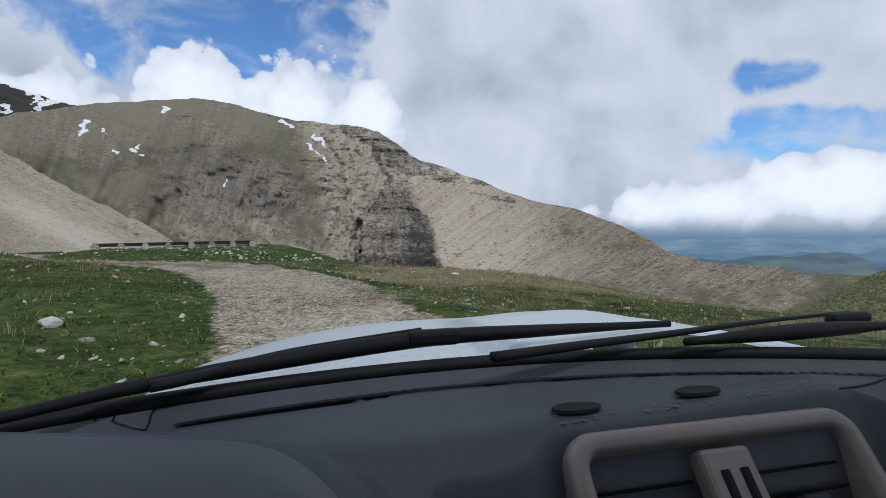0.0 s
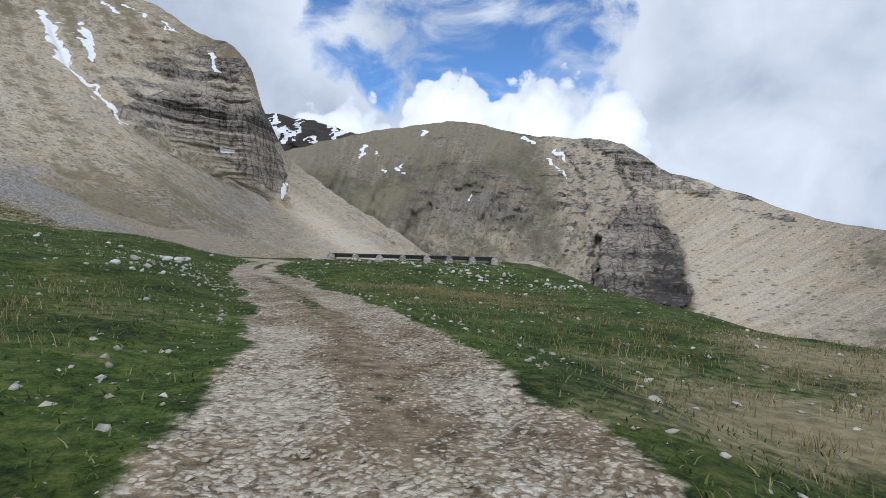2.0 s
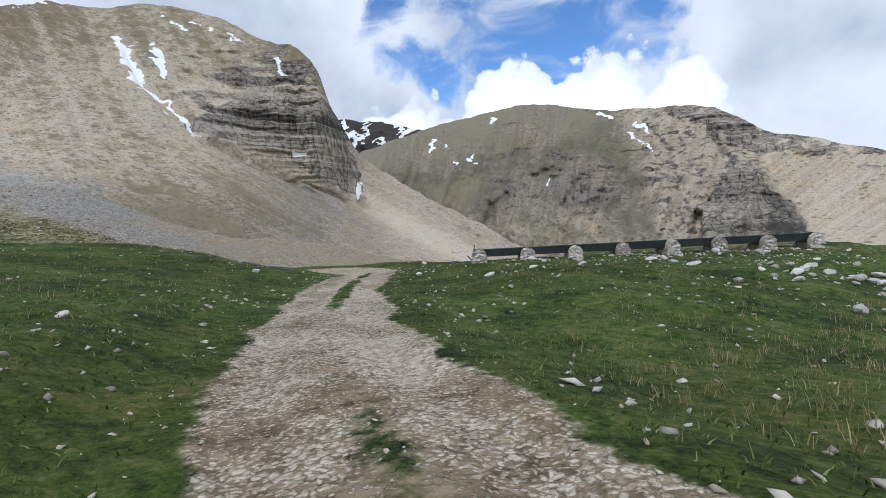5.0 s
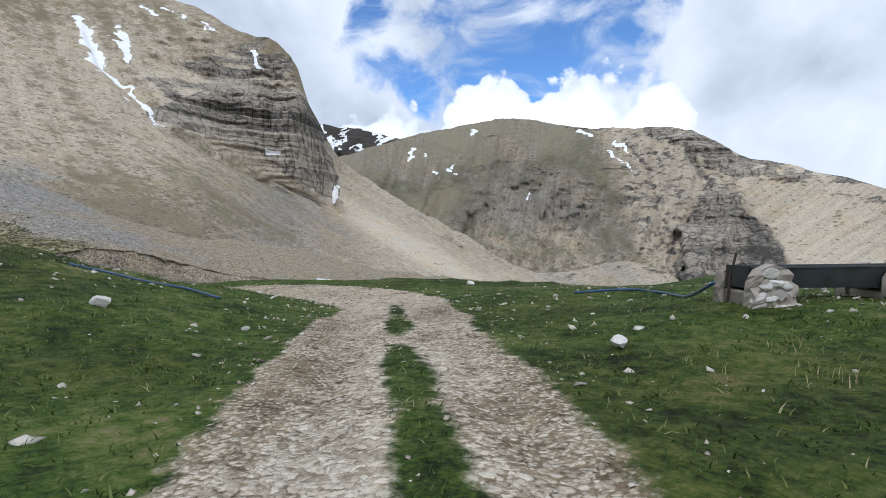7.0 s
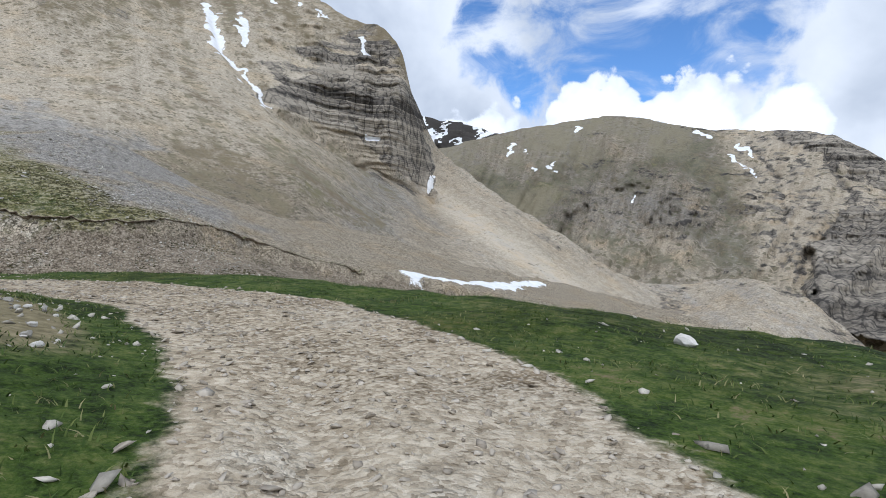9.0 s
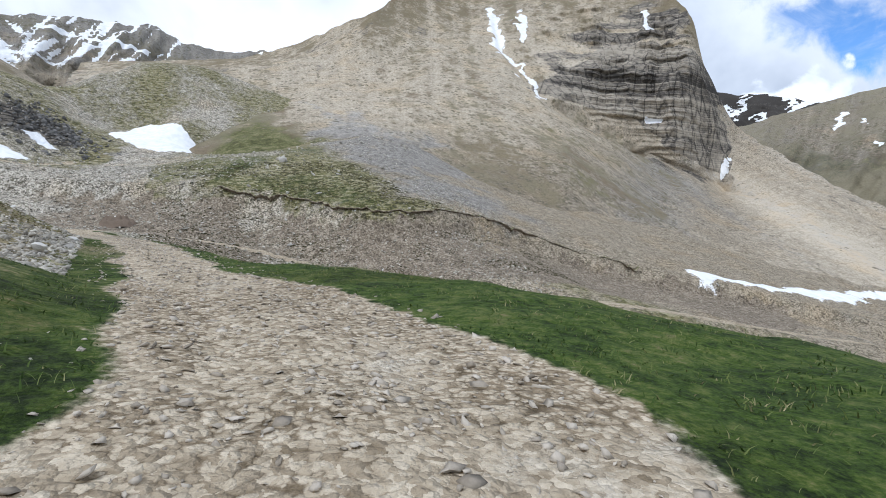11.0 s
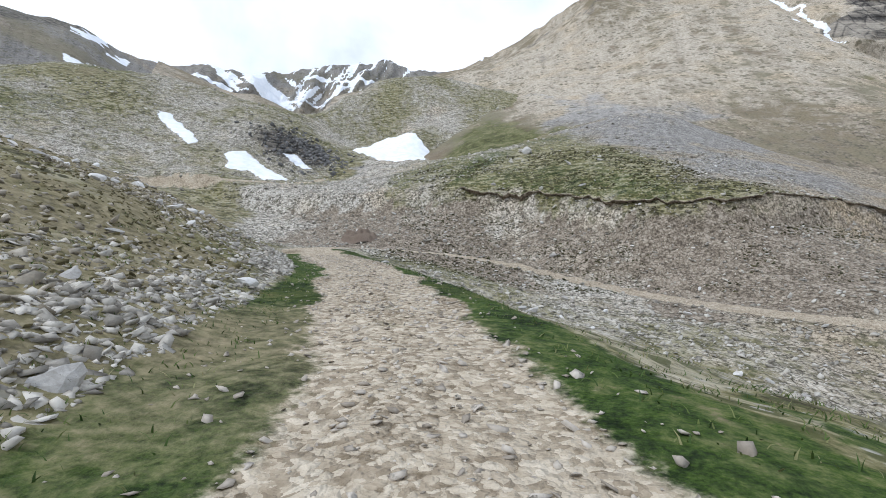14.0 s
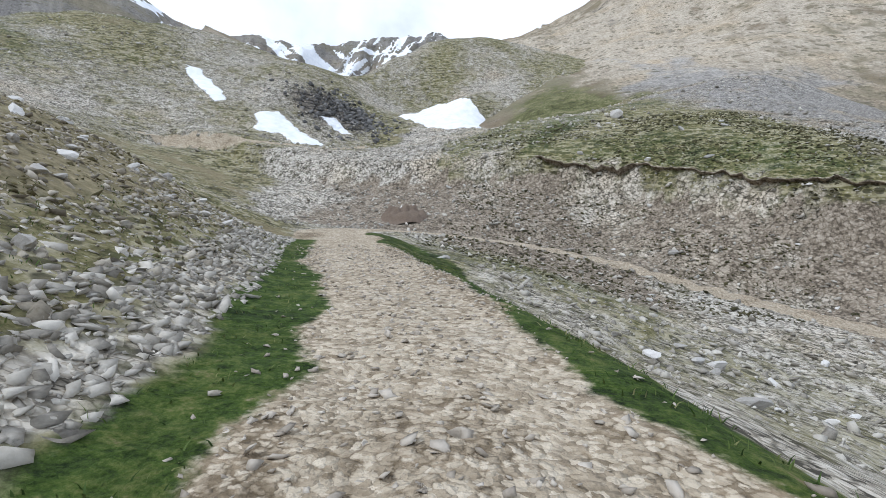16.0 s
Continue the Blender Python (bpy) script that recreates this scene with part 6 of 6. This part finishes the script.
rg = np.random.default_rng(55)
tuft = np.repeat(np.vstack((along(rg, TRACK_LINE, 21000, 0.0, 0.64, 1.2, 11.0), along(rg, TRACK_LINE, 13000, 0.0, 0.97, 1.2, 4.6), along(rg, TRACK_LINE, 1800, 0.1, 0.9, 0.0, 0.3))), 4, axis=0)
tuft = tuft + rg.normal(0, 0.06, tuft.shape)
tuft = pick(rg, tuft, lambda z, m, raw, u: (m["grass"] > 0.5) & (m["gravel"] < 0.45) & (m["dry"] < 0.8))
blades("meadow_grass", tuft, 0.045, 0.006, M_BLADE, "short green alpine grass beside the track", 0.9)
tall = np.repeat(np.vstack((np.stack((rg.normal(2, 7, 2200), rg.normal(17, 7, 2200)), -1), np.stack((rg.normal(-13, 2.4, 1100), rg.normal(30, 3.0, 1100)), -1), along(rg, TRACK_LINE, 500, 0.02, 0.5, 2.2, 9.0))), 15, axis=0)
tall = tall + rg.normal(0, 0.11, tall.shape)
tall = pick(rg, tall, lambda z, m, raw, u: (m["grass"] > 0.5) & (raw[3] > 2.4) & (z > -3.5))
blades("dry_grass", tall, 0.11, 0.004, M_STRAW, "tall straw-coloured dry grass in the meadow", 0.35)


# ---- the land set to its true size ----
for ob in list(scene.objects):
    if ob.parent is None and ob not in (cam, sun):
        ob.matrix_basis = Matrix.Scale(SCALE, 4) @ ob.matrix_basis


# ---- the car, standing at the start of the track ----
M_DASH = simple("grained_black_plastic", (0.050, 0.055, 0.066), 0.58, 0.0, 0.15, 60.0, 0.08, 0.3)
M_DASH_PAD = simple("dark_soft_plastic", (0.024, 0.026, 0.030), 0.65, 0.0, 0.15, 80.0, 0.05, 0.3)
M_HOOD = simple("satin_grey_plastic", (0.045, 0.050, 0.056), 0.42, 0.0, 0.12, 50.0, 0.04, 0.4)
M_BLACK = simple("black_rubber", (0.008, 0.008, 0.009), 0.6, 0.0, 0.2, 40.0, 0.0, 0.18)
M_PIT = simple("black_plastic_vent_shade", (0.006, 0.006, 0.007), 0.8, 0.0, 0.2, 40.0, 0.0, 0.1)
M_BRONZE = simple("bronze_plastic", (0.21, 0.172, 0.155), 0.45, 0.2, 0.12, 50.0)
M_PAINT = simple("silver_white_paint", (0.52, 0.57, 0.59), 0.28, 0.1, 0.02, 3.0)
M_TYRE = simple("tyre_rubber", (0.02, 0.02, 0.02), 0.85, 0.0, 0.2, 30.0)
M_RIM = simple("wheel_alloy", (0.42, 0.43, 0.44), 0.35, 0.8, 0.08, 30.0)
M_CHALK = simple("chalky_dust", (0.12, 0.125, 0.13), 0.9, 0.0, 0.3, 40.0)
M_STEEL = simple("brushed_disc", (0.20, 0.23, 0.24), 0.4, 0.7, 0.1, 30.0)
CAR_YAW, CAR_MID, UP = 12.0, 0.30, 1.5
car = thing("car", "silver-white off-road car with a dusty black dashboard", "car", m=pose(0, 0, 0.6, rz=CAR_YAW))


def screen_line(x):
    """How far ahead the windscreen's foot lies at x across the car."""
    return 0.855 - 0.30 * (x - 0.24) ** 2


def sheet(xs, n, place_of):
    """A grid over xs and 0..1 whose points place_of(x, s) gives."""
    bm = bmesh.new()
    vs = [[bm.verts.new(place_of(x, k / (n - 1))) for k in range(n)] for x in xs]
    for a, b in zip(vs[:-1], vs[1:]):
        for k in range(n - 1):
            bm.faces.new((a[k], b[k], b[k + 1], a[k + 1]))
    return bm


def sstep(a, b, x):
    u = min(1.0, max(0.0, (x - a) / (b - a)))
    return u * u * (3 - 2 * u)


def dash_point(x, s):
    y0 = screen_line(x) - 0.012
    cowl = 1 - sstep(0.03, 0.12, x)
    rear = 0.60 + 0.045 * sstep(0.22, 0.29, x) * (1 - sstep(0.79, 0.84, x)) - 0.20 * cowl
    if s < 0.62:
        y = y0 + (rear - y0) * (s / 0.62)
        z = -0.252 - 0.27 * (y0 - y)
        if y > y0 - 0.05:
            z -= 0.012 * sstep(0.0, 0.025, y0 - y)
        hu, hv = max(0.0, (x + 0.42) / 0.51), max(0.0, (y - 0.40) / (0.285 - 0.06 * (x + 0.2)))
        z += 0.050 * (1 - sstep(0.84, 1.0, (hu ** 5 + hv ** 5) ** 0.2)) + 0.016 * sstep(0.15, 0.30, x) * (1 - sstep(0.72, 0.86, x)) * sstep(0.02, 0.09, 0.745 - y)
    else:
        u = (s - 0.62) / 0.38
        zt = dash_point(x, 0.6199)[2] - UP
        y = rear - 0.10 * math.sin(u * math.pi / 2) * (1 - 0.6 * cowl)
        z = zt - 0.42 * u ** 1.35
    return (x, y, UP + z)


dash = part("dashboard", sheet(np.linspace(-0.46, 1.06, 110), 70, dash_point), M_DASH, car, "grained blue-black plastic dashboard", True)


def on_dash(x, y, lift=0.002):
    best = min((dash_point(x, k / 300) for k in range(190)), key=lambda p: abs(p[1] - y))
    return (x, y, best[2] + lift)


# demister slot with fine bars
bm = bmesh.new()
for i in range(60):
    x0, x1 = -0.22 + 1.14 * i / 60, -0.22 + 1.14 * (i + 1) / 60
    q = []
    for x, dy in ((x0, -0.035), (x1, -0.035), (x1, -0.060), (x0, -0.060)):
        q.append(bm.verts.new(on_dash(x, screen_line(x) + dy - 0.004, 0.003)))
    bm.faces.new(q)
part("demister_slot", bm, M_BLACK, dash, "long black demister slot")
bm = bmesh.new()
for i in range(64):
    x = -0.19 + 1.08 * i / 63
    a, b = on_dash(x, screen_line(x) - 0.040, 0.0035), on_dash(x + 0.004, screen_line(x) - 0.062, 0.0035)
    tube(bm, [a, b], 0.0011, 4)
part("slot_bars", bm, M_DASH_PAD, dash)
# chalky worn patch, pads, seams and the small lid
bm = bmesh.new()
rc = np.random.default_rng(3)
for i in range(110):
    x, y = 0.30 + 0.48 * rc.random(), 0.655 + 0.05 * rc.random() ** 2
    c = on_dash(x, y, 0.0025)
    w, d = 0.0012 + 0.006 * rc.random() ** 3, 0.0008 + 0.0015 * rc.random()
    bm.faces.new([bm.verts.new((c[0] + w * math.cos(a), c[1] + d * math.sin(a), c[2])) for a in np.linspace(0, 2 * math.pi, 7)[:-1]])
part("dust_marks", bm, M_CHALK, dash, "pale scuffs of dust on the dashboard top")
for x, y in ((0.346, 0.690), (0.555, 0.692)):
    c = on_dash(x, y, 0.0)
    bm = bmesh.new()
    bmesh.ops.create_cone(bm, cap_ends=True, segments=28, radius1=0.040, radius2=0.038, depth=0.005)
    for v in bm.verts:
        v.co.y *= 0.45
    bmesh.ops.translate(bm, verts=bm.verts, vec=(c[0], c[1], c[2] + 0.007))
    part("mount_pad", bm, M_BLACK, dash, "flat black oval stick-on pad")
for pts in (((0.775, 0.645), (0.90, 0.66), (1.04, 0.665)), ((-0.318, 0.745), (-0.322, 0.815)), ((-0.298, 0.748), (-0.298, 0.812), (-0.252, 0.808), (-0.256, 0.742), (-0.298, 0.748))):
    bm = bmesh.new()
    tube(bm, [on_dash(a[0] + (b[0] - a[0]) * u, a[1] + (b[1] - a[1]) * u, 0.001) for a, b in zip(pts[:-1], pts[1:]) for u in np.linspace(0, 1, 8)[:-1]] + [on_dash(*pts[-1], 0.001)], 0.0016, 4)
    part("seam", bm, M_BLACK, dash)

# instrument hood and wheel


def hood_point(x, s):
    u = (x + 0.47) / 0.55
    edge = 0.655 - 0.05 * u - 0.30 * max(0.0, (u - 0.55) / 0.45) ** 3
    y = edge - (0.30 - 0.02 * u) * s
    return (x, y, on_dash(x, max(y, 0.41), 0.0)[2] + 0.002 + 0.016 * math.sin(min(1.0, s * 3.2) * math.pi / 2) * (1 - sstep(0.86, 1.0, u)) - 0.05 * sstep(0.75, 1.0, s))


part("hood_pad", sheet(np.linspace(-0.47, 0.08, 36), 20, hood_point), M_HOOD, dash, "smooth grey-black cover over the instruments", True)
bm = bmesh.new()
tube(bm, bent([(-0.44, 0.43, UP - 0.335), (-0.2, 0.40, UP - 0.322), (0.03, 0.40, UP - 0.335), (0.085, 0.44, UP - 0.38), (0.10, 0.45, UP - 0.50)], 6), 0.016, 8)
part("instrument_hood", bm, M_DASH_PAD, dash, "", True)
wheel = new("steering_wheel")
wheel.parent = car
wheel.matrix_basis = Matrix.Translation((-0.20, 0.26, UP - 0.50)) @ Matrix.Rotation(radians(62), 4, "X")
bm = bmesh.new()
tube(bm, [(0.185 * math.cos(a), 0.185 * math.sin(a), 0) for a in np.linspace(0, 2 * math.pi, 41)], 0.015, 8)
part("rim", bm, M_DASH_PAD, wheel, "", True)
bm = bmesh.new()
bmesh.ops.create_cone(bm, cap_ends=True, segments=24, radius1=0.07, radius2=0.055, depth=0.05)
part("hub", bm, M_DASH_PAD, wheel)
for a in (200, 340, 270):
    bm = box(bmesh.new(), (0.05, -0.014, -0.008), (0.18, 0.014, 0.008), 0.004, Matrix.Rotation(radians(a), 4, "Z"))
    part("spoke", bm, M_DASH_PAD, wheel)

# centre vents in their bronze surround
vents = new("centre_vents")
vents.parent = car
tagged(vents, "bronze-coloured plastic vent surround with black louvres")
vents.matrix_basis = Matrix.Translation((0.288, 0.632, UP - 0.292)) @ Matrix.Rotation(radians(52), 4, "X") @ Matrix.Rotation(radians(0), 4, "Z")
# local: x across, y up the face, z out of it
FW, FH = 0.47, 0.22


def frame_piece(name, lo, hi, mat=M_BRONZE, bevel=0.006, label=""):
    return part(name, box(bmesh.new(), lo, hi, bevel), mat, vents, label, False)


def rounded(x0, y0, x1, y1, r, z, n=7):
    """A loop of points round a rectangle with round corners."""
    out = []
    for cx, cy, a0 in ((x1 - r, y1 - r, 0), (x0 + r, y1 - r, 90), (x0 + r, y0 + r, 180), (x1 - r, y0 + r, 270)):
        out += [(cx + r * math.cos(radians(a0 + 90 * k / (n - 1))), cy + r * math.sin(radians(a0 + 90 * k / (n - 1))), z) for k in range(n)]
    return out


bm = bmesh.new()
loops = []
for inset, r, z in ((0.0, 0.045, -0.04), (0.0, 0.045, 0.004), (0.004, 0.043, 0.013), (0.009, 0.038, 0.018), (0.021, 0.028, 0.018), (0.027, 0.024, 0.014), (0.031, 0.020, 0.004), (0.034, 0.018, -0.09)):
    loops.append([bm.verts.new(q) for q in rounded(inset, -FH - 0.03 + inset, FW - inset, -inset, r, z)])
for a, b in zip(loops[:-1], loops[1:]):
    for k in range(len(a)):
        bm.faces.new((a[k], a[(k + 1) % len(a)], b[(k + 1) % len(a)], b[k]))
part("surround", bm, M_BRONZE, vents, "", True)
frame_piece("bridge", (FW / 2 - 0.045, -FH, -0.02), (FW / 2 + 0.035, -0.040, 0.016), bevel=0.008)
# near-black sheet puts the duct's shade behind the black louvres
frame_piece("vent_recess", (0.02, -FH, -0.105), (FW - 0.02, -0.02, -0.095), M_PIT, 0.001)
for x in (FW / 2 - 0.018, FW / 2 + 0.012):
    bm = bmesh.new()
    tube(bm, [(x, -0.07, 0.013), (x, -0.13, 0.013)], 0.008, 10)
    part("slot_button", bm, M_BLACK, vents)
for x0, x1 in ((0.045, FW / 2 - 0.05), (FW / 2 + 0.04, FW - 0.045)):
    for k in range(5):
        y = -0.075 - 0.031 * k
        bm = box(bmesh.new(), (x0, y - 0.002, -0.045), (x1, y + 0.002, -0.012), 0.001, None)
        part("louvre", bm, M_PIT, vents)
    bm = box(bmesh.new(), ((x0 + x1) / 2 - 0.02, -0.135, -0.02), ((x0 + x1) / 2 + 0.02, -0.112, 0.004), 0.004)
    part("vent_tab", bm, M_DASH_PAD, vents)
bm = bmesh.new()
bmesh.ops.create_cone(bm, cap_ends=True, segments=32, radius1=0.030, radius2=0.030, depth=0.012)
bmesh.ops.translate(bm, verts=bm.verts, vec=(0.185, -0.155, 0.045))
tube(bm, [(0.185, -0.155, 0.04), (0.185, -0.155, -0.03)], 0.008, 8)
part("phone_mount", bm, M_STEEL, vents, "round magnetic phone mount clipped to the louvres")

# windscreen seal, scuttle, bonnet
bm = bmesh.new()
tube(bm, [(x, screen_line(x) + 0.004, UP - 0.247) for x in np.linspace(-0.47, 1.07, 40)], 0.013, 8)
part("windscreen_seal", bm, M_BLACK, car, "black rubber windscreen seal", True)


def scuttle_point(x, s):
    y = screen_line(x) + 0.015 + 0.12 * s
    return (x, y, UP - 0.262 - 0.05 * s)


part("scuttle_panel", sheet(np.linspace(-0.47, 1.07, 40), 6, scuttle_point), M_BLACK, car)


def bonnet_point(x, s):
    y = screen_line(x) + 0.07 + 1.05 * s
    w = abs(x - CAR_MID) / 0.78
    z = -0.292 + 0.024 * sstep(0.1, 0.4, x - CAR_MID) - (0.10 if x < CAR_MID else 0.035) * w ** 2.5 - 0.045 * s - 0.16 * sstep(0.72, 1.0, s) ** 1.4
    dome = sstep(0.0, 0.04, x - CAR_MID - 0.02) * (1 - 0.8 * sstep(0.30, 0.70, x - CAR_MID)) * (1 - sstep(0.35, 0.75, s))
    z += 0.052 * dome
    return (x, y, UP + z)


part("bonnet", sheet(np.linspace(CAR_MID - 0.78, CAR_MID + 0.78, 80), 50, bonnet_point), M_PAINT, car, "glossy silver-white bonnet with a raised scoop", True)

# wipers
for blade, arm, joint in ((((-0.40, 0.655), (-0.215, 0.785), (0.136, 0.925), (0.40, 0.935), (0.673, 0.924)), ((-0.25, 0.745), (-0.197, 0.776), (-0.073, 0.891), (0.165, 1.010)), (0.175, 0.915)),
                          (((0.597, 0.775), (0.80, 0.788), (1.10, 0.787)), ((0.24, 0.762), (0.40, 0.795), (0.597, 0.830), (0.85, 0.88), (1.12, 0.915)), (1.02, 0.835))):
    wiper = new("wiper")
    wiper.parent = car
    bm = bmesh.new()
    n_b = len(bent([(x, y, 0) for x, y in blade], 6))
    tube(bm, [(x, y, UP - 0.214) for x, y, _ in bent([(x, y, 0) for x, y in blade], 6)], [0.005 + 0.011 * math.sin(math.pi * min(0.93, max(0.07, k / (n_b - 1)))) for k in range(n_b)], 8, 1.0)
    part("blade", bm, M_BLACK, wiper, "", True)
    bm = bmesh.new()
    line = bent([(x, y, 0) for x, y in arm], 6)
    tube(bm, [(x, y, UP - 0.212) for x, y, _ in line], [0.013 - 0.008 * k / (len(line) - 1) for k in range(len(line))], 8, 0.7)
    part("arm", bm, M_BLACK, wiper, "", True)
    bm = box(bmesh.new(), (-0.048, -0.014, -0.012), (0.048, 0.014, 0.018), 0.009, Matrix.Translation((joint[0], joint[1], UP - 0.212)))
    part("joint", bm, M_BLACK, wiper)


# shell: wings, sides, roof and pillars
def body_box(name, lo, hi, bevel, mat=M_PAINT):
    return part(name, box(bmesh.new(), lo, hi, bevel), mat, car)


for s in (-1, 1):
    x = CAR_MID + s * 0.80
    body_box("wing", (x - 0.05, 0.45, 0.58), (x + 0.05, 1.95, 0.98), 0.04)
    body_box("door", (x - 0.04, -0.75, 0.36), (x + 0.04, 0.44, 1.08), 0.03)
    body_box("rear_quarter", (x - 0.05, -2.1, 0.40), (x + 0.05, -0.76, 1.08), 0.04)
    bm = bmesh.new()
    tube(bm, [(x - s * 0.02, 0.62, 1.08), (x - s * 0.10, 0.22, 1.72)], 0.035, 8)
    part("pillar", bm, M_PAINT, car)
    bm = bmesh.new()
    tube(bm, [(x - s * 0.02, -2.0, 1.06), (x - s * 0.10, -1.9, 1.72)], 0.045, 8)
    part("pillar", bm, M_PAINT, car)
    for y in (1.35, -1.35):
        hub = new("wheel")
        hub.parent = car
        hub.matrix_basis = Matrix.Translation((x - s * 0.02, y, 0.36)) @ Matrix.Rotation(radians(90), 4, "Y")
        bm = bmesh.new()
        tube(bm, [(0.27 * math.cos(a), 0.27 * math.sin(a), 0) for a in np.linspace(0, 2 * math.pi, 33)], 0.095, 10, 1.0)
        part("tyre", bm, M_TYRE, hub, "", True)
        bm = bmesh.new()
        bmesh.ops.create_cone(bm, cap_ends=True, segments=28, radius1=0.20, radius2=0.19, depth=0.12)
        part("wheel_rim", bm, M_RIM, hub)
body_box("roof", (CAR_MID - 0.72, -2.0, 1.70), (CAR_MID + 0.72, 0.24, 1.76), 0.025)
body_box("nose", (CAR_MID - 0.74, 1.86, 0.50), (CAR_MID + 0.74, 2.0, 1.00), 0.05)
body_box("floor_pan", (CAR_MID - 0.76, -2.05, 0.34), (CAR_MID + 0.76, 1.80, 0.40), 0.02, M_BLACK)
body_box("tailgate", (CAR_MID - 0.74, -2.14, 0.45), (CAR_MID + 0.74, -2.06, 1.10), 0.03)
